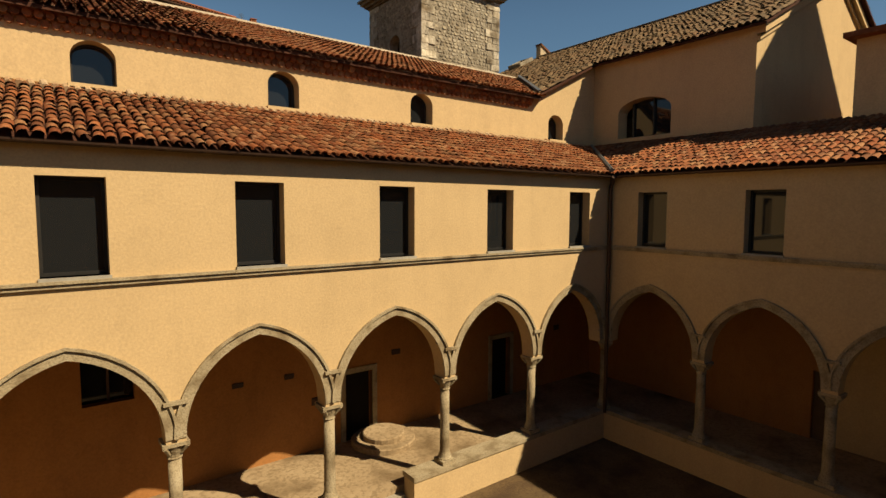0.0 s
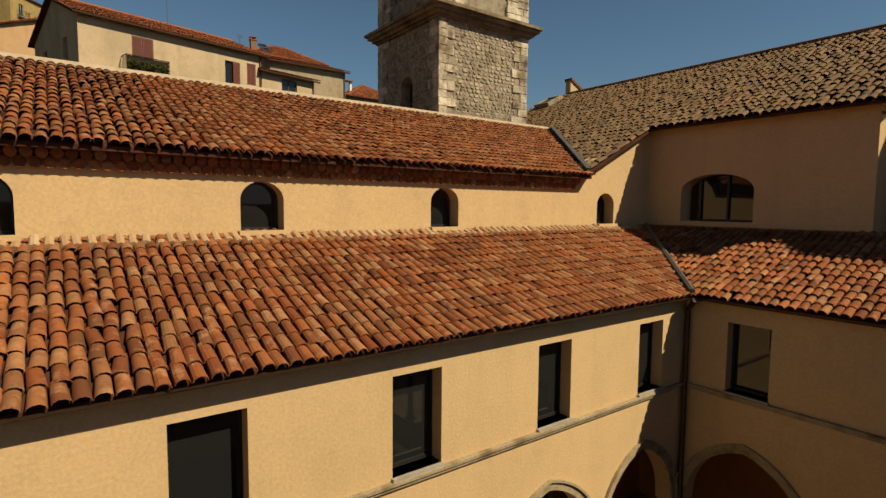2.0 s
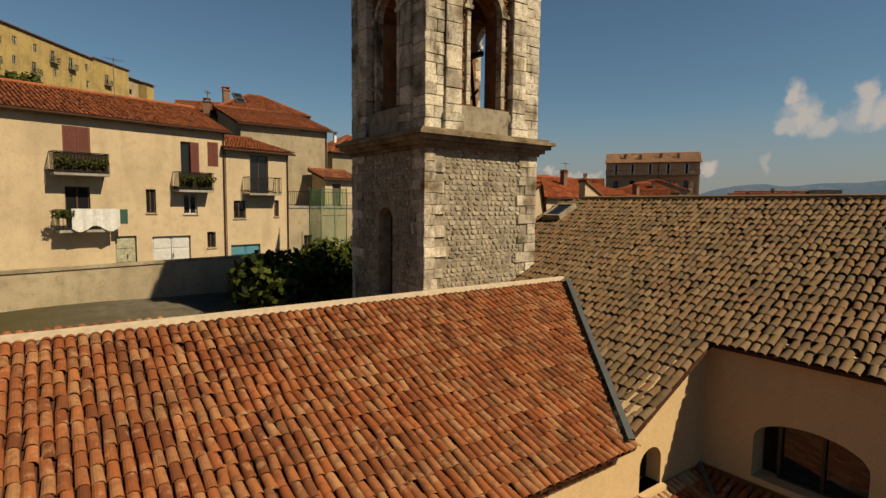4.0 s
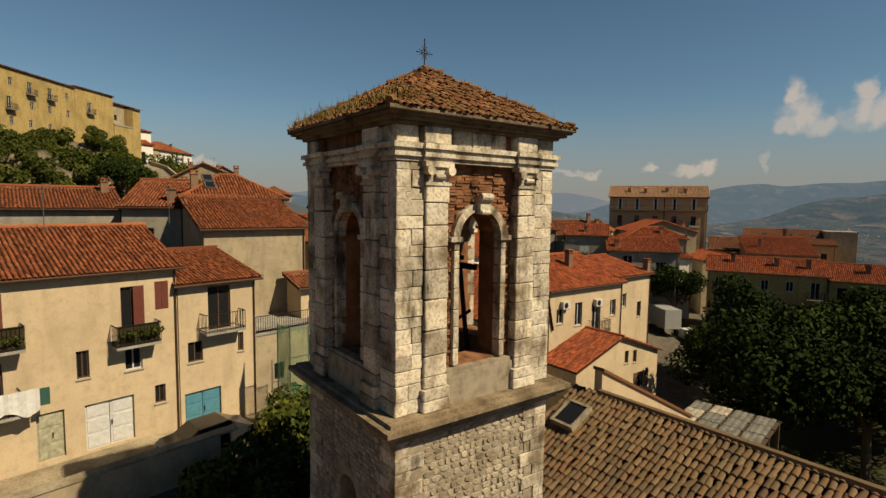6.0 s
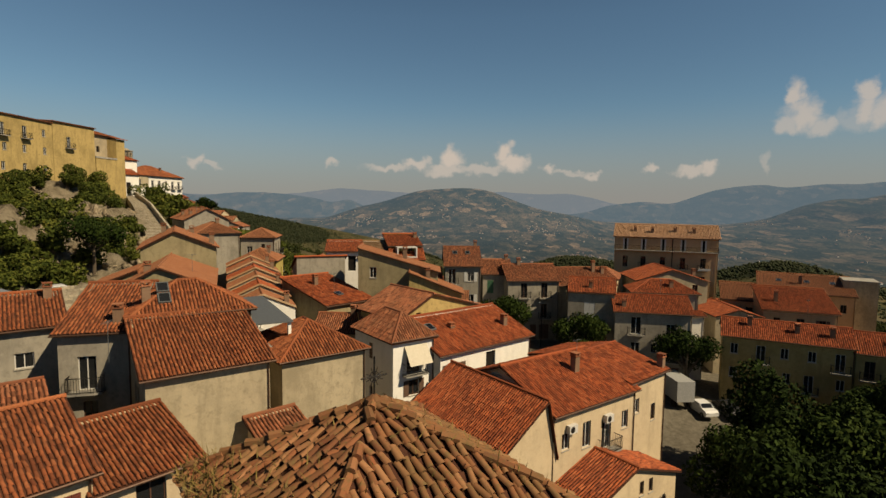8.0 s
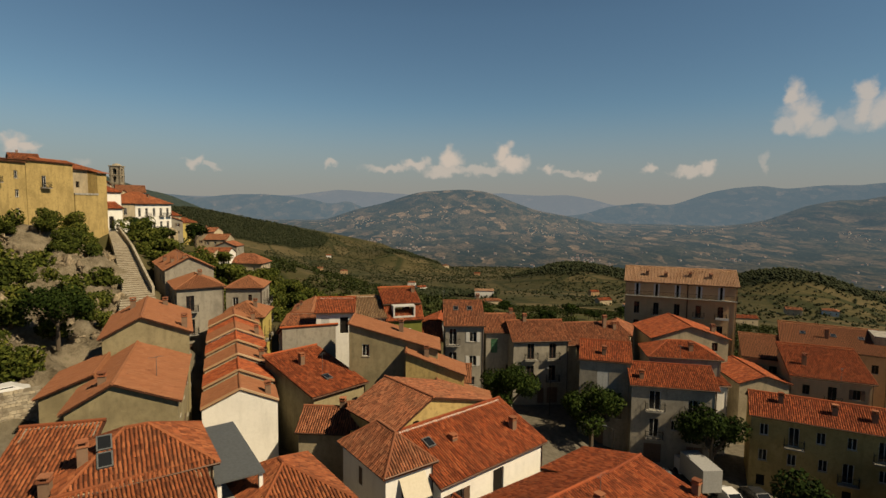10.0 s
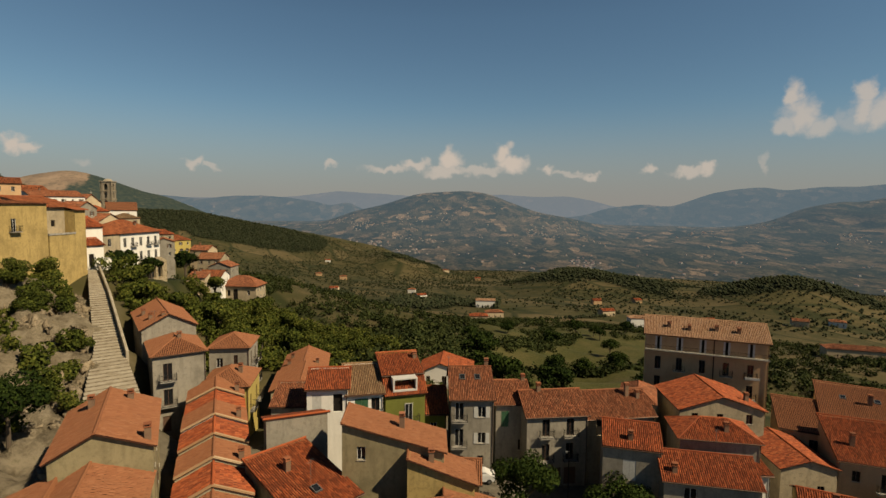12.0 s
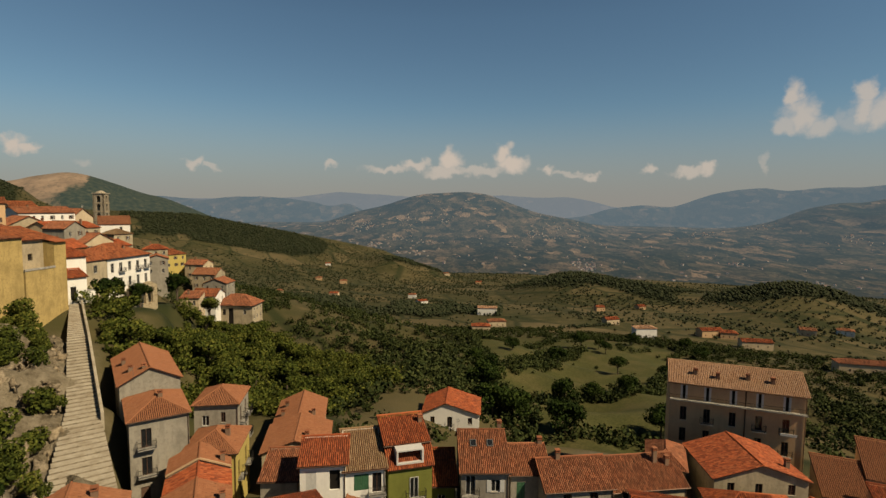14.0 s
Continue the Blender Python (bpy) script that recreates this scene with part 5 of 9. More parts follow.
def block(parent, f, u0, u1, d0, d1, z0, z1, rng, meshes, name="block", gap=0.02):
    a, b = Vector(f(u0 + gap / 2, d0, z0 + gap / 2)), Vector(f(u1 - gap / 2, d1, z1 - gap / 2))
    ob = new(name, rng.choice(meshes))
    ob.parent = parent
    c, e = (a + b) / 2, b - a
    ob.matrix_basis = Matrix.LocRotScale(c, None, (abs(e.x) or 0.01, abs(e.y) or 0.01, abs(e.z)))
    return ob


core = MB()
for k in range(4):
    f = face_fn(k)
    ops = [(-0.55, 0.45, 11.0, 14.2, 0.45, semi)] if k == 1 else []
    wall(core, -TH + 0.05, TH - 0.05, 1.5, 16.3, 0.7, ops, lambda u, d, z, f=f: f(u, d + 0.08, z))
shaft = part("shaft", core, MORTAR, tower, "rubble masonry shaft with dressed quoins")
core = MB()
BEL_OP = (-0.67, 0.71, 17.65, 21.5, 0.69, semi)
for k in range(4):
    f = face_fn(k)
    wall(core, -TH + 0.1, TH - 0.1, 16.7, 23.5, 0.75, [BEL_OP], lambda u, d, z, f=f: f(u, d + 0.2, z))
belfry = part("belfry", core, BRICKM, tower, "belfry walls with old brick panels")
core = MB()
core.box(-TH + 0.3, TH - 0.3, -TH + 0.3, TH - 0.3, 16.4, 16.75)
part("belfry_floor", core, MORTAR, tower)
core = MB()
core.box(-TH + 0.3, TH - 0.3, -TH + 0.3, TH - 0.3, 23.3, 23.5)
part("belfry_ceiling", core, MORTAR, tower)


def moulding(name, rows, mat, label=""):
    """Square rings, each (half width, z0, z1)."""
    m = MB()
    deep = min(h for h, _, _ in rows) - 0.6
    rings = [(deep, rows[0][1])] + [q for h, z0, z1 in rows for q in ((h, z0), (h, z1))] + [(deep, rows[-1][2])]
    for h, z in rings:
        m.v += [(-h, -h, z), (h, -h, z), (h, h, z), (-h, h, z)]
    n = len(rings)
    for i in range(n):
        a, b = 4 * i, 4 * ((i + 1) % n)
        for k in range(4):
            k2 = (k + 1) % 4
            m.f.append((a + k, a + k2, b + k2, b + k))
    return part(name, m, mat, tower, label)


moulding("lower_cornice", [(TH + 0.06, 16.12, 16.22), (TH + 0.2, 16.22, 16.36), (TH + 0.36, 16.36, 16.5), (TH + 0.48, 16.5, 16.62), (TH + 0.3, 16.62, 16.72)], SOOTY, "moulded limestone cornice")
moulding("entablature", [(TH + 0.03, 22.62, 22.72), (TH + 0.1, 22.72, 22.82), (TH + 0.05, 22.82, 22.9), (TH + 0.14, 22.9, 23.02)], LIME, "moulded limestone entablature")
moulding("frieze_core", [(TH - 0.3, 23.02, 23.42)], MORTAR)

moulding("top_cornice", [(TH + 0.1, 23.42, 23.5), (TH + 0.25, 23.5, 23.58), (TH + 0.36, 23.58, 23.66), (TH + 0.43, 23.66, 23.74)], SOOTY, "projecting limestone cornice")


def tower_stones(k):
    f = face_fn(k)
    rng = random.Random(90 + k)
    # dressed quoins of the shaft
    z = 8.0 if k < 2 else 14.0
    i = 0
    while z < 16.1:
        h = rng.uniform(0.3, 0.42)
        z1 = min(z + h, 16.12)
        lo, sh = rng.uniform(0.75, 1.0), rng.uniform(0.42, 0.6)
        for s in (-1, 1):
            wq = (lo if (i + (s > 0) + k) % 2 else sh)
            u0, u1 = (-TH, -TH + wq) if s < 0 else (TH - wq, TH)
            block(shaft, f, u0, u1, rng.uniform(-0.012, 0.01), 0.3, z, z1, rng, BLOCKS)
        z, i = z1, i + 1
    # belfry corner piers and pilasters
    for side in (-1, 1):
        for (ua, ub, d) in ((-TH, -TH + 0.74, 0.0), (-TH + 0.74, -TH + 1.4, -0.1)):
            z = 16.72
            while z < 22.6:
                if d < 0:
                    h = 0.28 if z < 17.3 else rng.uniform(0.45, 0.75)
                    zt = 22.08
                    if z >= zt - 0.01:
                        break
                else:
                    h, zt = rng.uniform(0.26, 0.4), 22.62
                z1 = min(z + h, zt)
                if zt - z1 < 0.12:
                    z1 = zt
                a, b = (ua, ub) if side < 0 else (-ub, -ua)
                grow = 0.07 if (d < 0 and z < 17.2) else 0.0
                if d == 0 and rng.random() < 0.45:
                    c = a + (b - a) * rng.uniform(0.35, 0.65)
                    block(belfry, f, a, c, rng.uniform(-0.015, 0.015), 0.4, z, z1, rng, BLOCKS)
                    block(belfry, f, c, b, rng.uniform(-0.015, 0.015), 0.4, z, z1, rng, BLOCKS)
                else:
                    block(belfry, f, a - grow, b + grow, d - grow + rng.uniform(-0.01, 0.01), 0.4, z, z1, rng, BLOCKS)
                z = z1
        # the entablature breaks forward over each pilaster
        a, b = (-TH + 0.7, -TH + 1.44) if side < 0 else (TH - 1.44, TH - 0.7)
        m = MB()
        for o, z0, z1 in ((0.12, 22.63, 22.72), (0.19, 22.72, 22.82), (0.14, 22.82, 22.9), (0.23, 22.9, 23.02)):
            m.box(a - o * 0.3, b + o * 0.3, -o, 0.05, z0, z1, f)
        part("entablature_break", m, LIME, belfry)
        if k != 1 or side > 0:
            block(belfry, f, a, b, -0.1, 0.3, 23.02, 23.42, rng, BLOCKS)
        block(belfry, f, *((-TH, -TH + 0.6) if side < 0 else (TH - 0.6, TH)), 0.0, 0.35, 23.02, 23.42, rng, BLOCKS)
        if side < 0 and k != 1:
            u = -TH + 1.62
            while u < TH - 1.9:
                w = rng.uniform(0.3, 0.62)
                block(belfry, f, u, min(u + w, TH - 1.6), rng.uniform(0.02, 0.09), 0.35, 23.02, 23.42, rng, BLOCKS)
                u += w
        # capital with volutes
        a, b = (-TH + 0.74, -TH + 1.4) if side < 0 else (TH - 1.4, TH - 0.74)
        m = MB()
        m.box(a - 0.03, b + 0.03, -0.14, 0.1, 22.08, 22.15, f)
        m.box(a + 0.04, b - 0.04, -0.13, 0.1, 22.15, 22.5, f)
        m.box(a - 0.07, b + 0.07, -0.19, 0.1, 22.5, 22.62, f)
        for e in (a + 0.04, b - 0.04):
            m.tube(f(e, -0.26, 22.42), f(e, 0.0, 22.42), 0.11, n=10)
        m.tube(f((a + b) / 2 - 0.14, -0.16, 22.28), f((a + b) / 2 + 0.14, -0.16, 22.28), 0.06, n=8)
        part("capital", m, LIME, belfry, "carved limestone capital with volutes")
    # jambs and ring of the bell opening
    ua, ub = BEL_OP[0], BEL_OP[1]
    z = 17.65
    while z < 20.8:
        z1 = min(z + rng.uniform(0.35, 0.55), 20.81)
        block(belfry, f, ua - 0.17, ua + 0.012, 0.06, 0.34, z, z1, rng, BLOCKS)
        block(belfry, f, ub - 0.012, ub + 0.17, 0.06, 0.34, z, z1, rng, BLOCKS)
        z = z1
    m = MB()
    arch_band(m, (BEL_OP[0] + 0.012, BEL_OP[1] - 0.012, *BEL_OP[2:]), 0.2, 0.06, 0.34, f)
    part("arch", m, LIME, belfry, "limestone arch ring")
    for u in (ua - 0.12, ub + 0.12):
        m = MB()
        m.box(u - 0.18, u + 0.18, -0.0, 0.3, 20.74, 20.86, f)
        part("impost", m, LIME, belfry)
    m = MB()
    m.box(-0.14, 0.18, -0.08, 0.2, 21.42, 21.86, f)
    m.tube(f(-0.16, -0.1, 21.84), f(0.2, -0.1, 21.84), 0.1, n=10)
    m.tube(f(-0.12, -0.08, 21.46), f(0.16, -0.08, 21.46), 0.06, n=8)
    part("keystone", m, LIME, belfry, "scrolled limestone keystone")
    m = MB()
    m.box(-1.13, 1.13, -0.02, 0.42, 16.72, 17.5, f)
    m.box(-1.05, 1.08, 0.02, 0.6, 17.5, 17.6, f)
    part("sill", m, MORTAR, belfry, "worn stone sill wall")
    # brick panels
    if k < 2:
        rows = []
        z = 17.0
        while z < 22.55:
            for s in (-1, 1):
                rows.append((s, z))
            z += 0.075
        bk = MB()
        for s, z in rows:
            u = -1.15 if s < 0 else ub + 0.17
            end = ua - 0.17 if s < 0 else 1.15
            if z > 20.8:
                r = 0.88
                half = math.sqrt(max(0, r * r - (z - 20.81) ** 2)) if z - 20.81 < r else 0.0
                if half < 0.01:
                    end = 0.02 if s < 0 else 1.15
                    u = -1.15 if s < 0 else 0.02
                else:
                    if s < 0:
                        end = 0.02 - half
                    else:
                        u = 0.02 + half
            u += rng.uniform(-0.1, 0)
            while u < end - 0.02:
                a, b = max(u, -1.15), min(u + 0.23, end)
                if b - a > 0.03 and rng.random() > 0.17:
                    bk.box(a, b - 0.012, rng.uniform(0.13, 0.21), 0.3, z + rng.uniform(-0.008, 0.008), z + 0.058, f)
                u += 0.24
        part("bricks", bk, BRICKM, belfry, "rows of old weathered bricks", kind="stuff")


for k in range(4):
    tower_stones(k)


def rubble(k, za, zb):
    """Irregular stones laid in rough courses between the quoins."""
    f = face_fn(k)
    rng = random.Random(40 + k)
    m = MB()
    z = za
    while z < zb:
        h = rng.uniform(0.11, 0.2)
        u = -TH + 0.62
        while u < TH - 0.62:
            w = rng.uniform(0.14, 0.38)
            if not (k == 1 and -0.62 < u + w / 2 < 0.52 and 10.9 < z < 14.3):
                pts = []
                for j in range(7):
                    t = 2 * math.pi * j / 7 + rng.uniform(-0.25, 0.25)
                    pts.append((u + w / 2 + (w / 2 - 0.008) * math.cos(t) * rng.uniform(0.88, 1.08), z + h / 2 + (h / 2 - 0.004) * math.sin(t) * rng.uniform(0.9, 1.15)))
                d = rng.uniform(0.035, 0.07)
                n = len(m.v)
                m.v += [f(a, 0.1, b) for a, b in pts] + [f(u + w / 2 + (a - u - w / 2) * 0.8, d, z + h / 2 + (b - z - h / 2) * 0.8) for a, b in pts]
                for j in range(7):
                    j2 = (j + 1) % 7
                    m.f.append((n + j, n + j2, n + 7 + j2, n + 7 + j))
                m.f.append(tuple(n + 7 + j for j in range(7)))
            u += w
        z += h
    part("rubble_infill", m, RUBBLE, shaft, "small irregular limestone rubble", kind="stuff")


rubble(0, 9.5, 16.1)
rubble(1, 9.5, 16.1)
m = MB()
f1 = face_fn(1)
# sheet painted near black for the tower's dark inside
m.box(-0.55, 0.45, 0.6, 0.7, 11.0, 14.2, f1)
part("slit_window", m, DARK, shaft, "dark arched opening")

# pyramid roof
HE = TH + 0.42
apex = (0.05, 0.2, 25.45)
ccs = [(-HE, -HE, 23.72), (HE, -HE, 23.72), (HE, HE, 23.72), (-HE, HE, 23.72)]
for i in range(4):
    P, Q = ccs[i], ccs[(i + 1) % 4]
    tiled_face(tower, P, Q, apex, apex, TOWER_TILE, 0.19, 0.28, 20 + i, 0.05, 5, 2.4)
hip, hr = MB(), random.Random(77)
for i in range(4):
    a, b = Vector(ccs[i]), Vector(apex)
    for j in range(16):
        if hr.random() < 0.3:
            continue
        p, q = a.lerp(b, j / 16), a.lerp(b, (j + 1.1) / 16)
        p, q = (w + Vector((hr.gauss(0, 0.035), hr.gauss(0, 0.035), hr.gauss(0, 0.025))) for w in (p, q))
        hip.tube(p + Vector((0, 0, 0.07)), q + Vector((0, 0, 0.05)), 0.095, 0.08, 7)
part("hip_tiles", hip, TOWER_TILE, tower)
m = MB()
m.lathe([(0.2, 25.4), (0.17, 25.52), (0.05, 25.6)], 0.05, 0.2, 10)
part("finial", m, TOWER_TILE, tower)
cr = MB()
cx, cy, cz = 0.05, 0.2, 25.58
cr.tube((cx, cy, cz), (cx, cy, cz + 0.75), 0.018)
cr.tube((cx - 0.28, cy, cz + 0.36), (cx + 0.28, cy, cz + 0.36), 0.016)
for i in range(8):
    t = i * math.pi / 4 + 0.39
    cr.tube((cx, cy, cz + 0.36), (cx + 0.19 * math.cos(t), cy, cz + 0.36 + 0.19 * math.sin(t)), 0.009, n=5)
for i in range(12):
    t, t2 = i * math.pi / 6, (i + 1) * math.pi / 6
    cr.tube((cx + 0.1 * math.cos(t), cy, cz + 0.36 + 0.1 * math.sin(t)), (cx + 0.1 * math.cos(t2), cy, cz + 0.36 + 0.1 * math.sin(t2)), 0.009, n=5)
part("cross", cr, IRON, tower, "wrought iron cross with rays")
# bells on a timber frame
m = MB()
for x in (-0.9, 0.9):
    m.box(x - 0.08, x + 0.08, -1.2, 1.2, 19.8, 19.96)
    m.tube((x, -1.0, 16.8), (x, -0.5, 19.9), 0.07)
    m.tube((x, 1.0, 16.8), (x, 0.5, 19.9), 0.07)
    m.tube((x, -1.0, 18.6), (x, 1.0, 17.4), 0.05)
m.box(-1.4, 1.4, -0.08, 0.08, 19.96, 20.1)
part("bell_frame", m, IRON, tower, "dark bell frame")
for x in (-0.35, 0.5):
    m = MB()
    m.lathe([(0.1, 19.9), (0.2, 19.82), (0.24, 19.5), (0.3, 19.25), (0.4, 19.1), (0.41, 19.05)], x, 0, 14)
    part("bell", m, IRON, tower, "dark bronze bell")


# ---- houses ----
def balcony(parent, u0, u1, z, f, depth=0.75, bars=True, high=0.95):
    m = MB()
    m.box(u0, u1, -depth, 0.0, z - 0.12, z, f)
    b = part("balcony", m, CONC, parent, "concrete balcony slab with iron railing")
    m = MB()
    for zz in (z + 0.08, z + high):
        m.box(u0, u1, -depth, -depth + 0.03, zz - 0.02, zz + 0.02, f)
        for u in (u0, u1 - 0.03):
            m.box(u, u + 0.03, -depth + 0.03, 0.0, zz - 0.02, zz + 0.02, f)
    if bars:
        n = max(3, int((u1 - u0) / 0.14))
        for i in range(n + 1):
            u = u0 + (u1 - u0 - 0.02) * i / n
            m.box(u, u + 0.02, -depth + 0.005, -depth + 0.025, z, z + high - 0.02, f)
        for i in range(1, 5):
            for u in (u0 + 0.005, u1 - 0.025):
                m.box(u, u + 0.02, -depth * i / 5, -depth * i / 5 + 0.02, z, z + high - 0.02, f)
    part("railing", m, IRON, b, "dark iron railing")
    return b


def fit_opening(parent, kind, o, f, frame_mat, shut_mat):
    """Fills one opening: w window, o window with open shutters, s closed shutters, b balcony door, d door, g garage door, r roller shutter, k dark void."""
    ua, ub, za, zb = o[:4]
    if kind in "wob":
        m = MB()
        t = 0.06
        for a, b, c, e in ((ua, ub, za, za + t), (ua, ub, zb - t, zb), (ua, ua + t, za + t, zb - t), (ub - t, ub, za + t, zb - t), ((ua + ub) / 2 - 0.03, (ua + ub) / 2 + 0.03, za + t, zb - t)):
            m.box(a, b, 0.12, 0.17, c, e, f)
        win = part("window" if kind != "b" else "balcony_door", m, frame_mat, parent)
        m = MB()
        m.box(ua + t, ub - t, 0.15, 0.16, za + t, zb - t, f)
        part("pane", m, GLASS, win)
        if kind != "b":
            m = MB()
            m.box(ua - 0.05, ub + 0.05, -0.06, 0.1, za - 0.06, za - 0.002, f)
            part("sill", m, SILLSTONE, win)
        if kind == "o":
            for a, b in ((ua - (ub - ua) / 2, ua - 0.02), (ub + 0.02, ub + (ub - ua) / 2)):
                m = MB()
                m.box(a, b, -0.05, -0.01, za, zb, f)
                part("shutter", m, shut_mat, win)
    elif kind in "sr":
        m = MB()
        for a, b in ((ua + 0.01, (ua + ub) / 2 - 0.01), ((ua + ub) / 2 + 0.01, ub - 0.01)):
            m.box(a, b, 0.02, 0.06, za + 0.01, zb - 0.01, f)
            n = int((zb - za) / 0.09)
            if kind == "s" and n < 30:
                for i in range(n):
                    z = za + 0.05 + 0.09 * i
                    m.box(a + 0.06, b - 0.06, 0.0, 0.02, z, z + 0.035, f)
        part("shutter", m, shut_mat if kind == "s" else SHUT_W, parent)
    elif kind in "dg":
        m = MB()
        n = 2 if kind == "g" else 1
        for i in range(n):
            a, b = ua + (ub - ua) * i / n + 0.015, ua + (ub - ua) * (i + 1) / n - 0.015
            m.box(a, b, 0.14, 0.18, za, zb - 0.02, f)
            for j in range(3):
                c = za + (zb - za) * j / 3
                m.box(a + 0.08, b - 0.08, 0.115, 0.14, c + 0.07, c + (zb - za) / 3 - 0.06, f)
        door = part("garage_door" if kind == "g" else "door", m, shut_mat, parent)
        m = MB()
        m.box((ua + ub) / 2 + 0.06, (ua + ub) / 2 + 0.1, 0.07, 0.115, (za + zb) / 2 - 0.12, (za + zb) / 2 + 0.1, f)
        part("door_handle", m, IRON, door)
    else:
        # near-black sheet in place of the unlit room
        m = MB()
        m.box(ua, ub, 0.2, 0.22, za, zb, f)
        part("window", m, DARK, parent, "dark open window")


def auto_ops(w, zb, ze, n, floors, seed, kinds="wobw", ground="dgk"):
    rng = random.Random(seed)
    out = []
    fh = (ze - zb) / floors
    for j in range(floors):
        for i in range(n):
            c = w * (i + 0.5) / n + rng.uniform(-0.25, 0.25)
            k = rng.choice(kinds if j or not ground else ground)
            z0 = zb + fh * j
            if k == "b":
                out.append((k, c - 0.5, c + 0.5, z0 + 0.15, z0 + min(2.3, fh - 0.4)))
            elif k == "d":
                out.append((k, c - 0.5, c + 0.5, z0 + 0.05, z0 + min(2.2, fh - 0.4)))
            elif k == "g":
                out.append((k, c - min(1.1, w / n * 0.4), c + min(1.1, w / n * 0.4), z0 + 0.05, z0 + min(2.4, fh - 0.35)))
            else:
                out.append((k, c - 0.42, c + 0.42, z0 + 0.95, z0 + min(2.25, fh - 0.35)))
    return out


def chimney(parent, x, y, z, h=1.0, w=0.5, mat=None):
    m = MB()
    m.box(x - w / 2, x + w / 2, y - w / 2, y + w / 2, z - 0.6, z + h)
    c = part("chimney", m, mat or CHIMPL, parent)
    m = MB()
    m.box(x - w / 2 - 0.06, x + w / 2 + 0.06, y - w / 2 - 0.06, y + w / 2 + 0.06, z + h, z + h + 0.07)
    for sx in (-1, 1):
        m.box(x + sx * w * 0.42 - 0.05, x + sx * w * 0.42 + 0.05, y - w / 2, y + w / 2, z + h + 0.07, z + h + 0.25)
    m.box(x - w / 2 - 0.05, x + w / 2 + 0.05, y - w / 2 - 0.05, y + w / 2 + 0.05, z + h + 0.25, z + h + 0.31)
    part("chimney_cap", m, BROWN_TILE, c)


def skylight_mesh():
    m = MB()
    for a, b, c, e in ((-0.38, 0.38, -0.5, -0.42), (-0.38, 0.38, 0.42, 0.5), (-0.38, -0.3, -0.42, 0.42), (0.3, 0.38, -0.42, 0.42)):
        m.box(a, b, c, e, -0.05, 0.1)
    return m


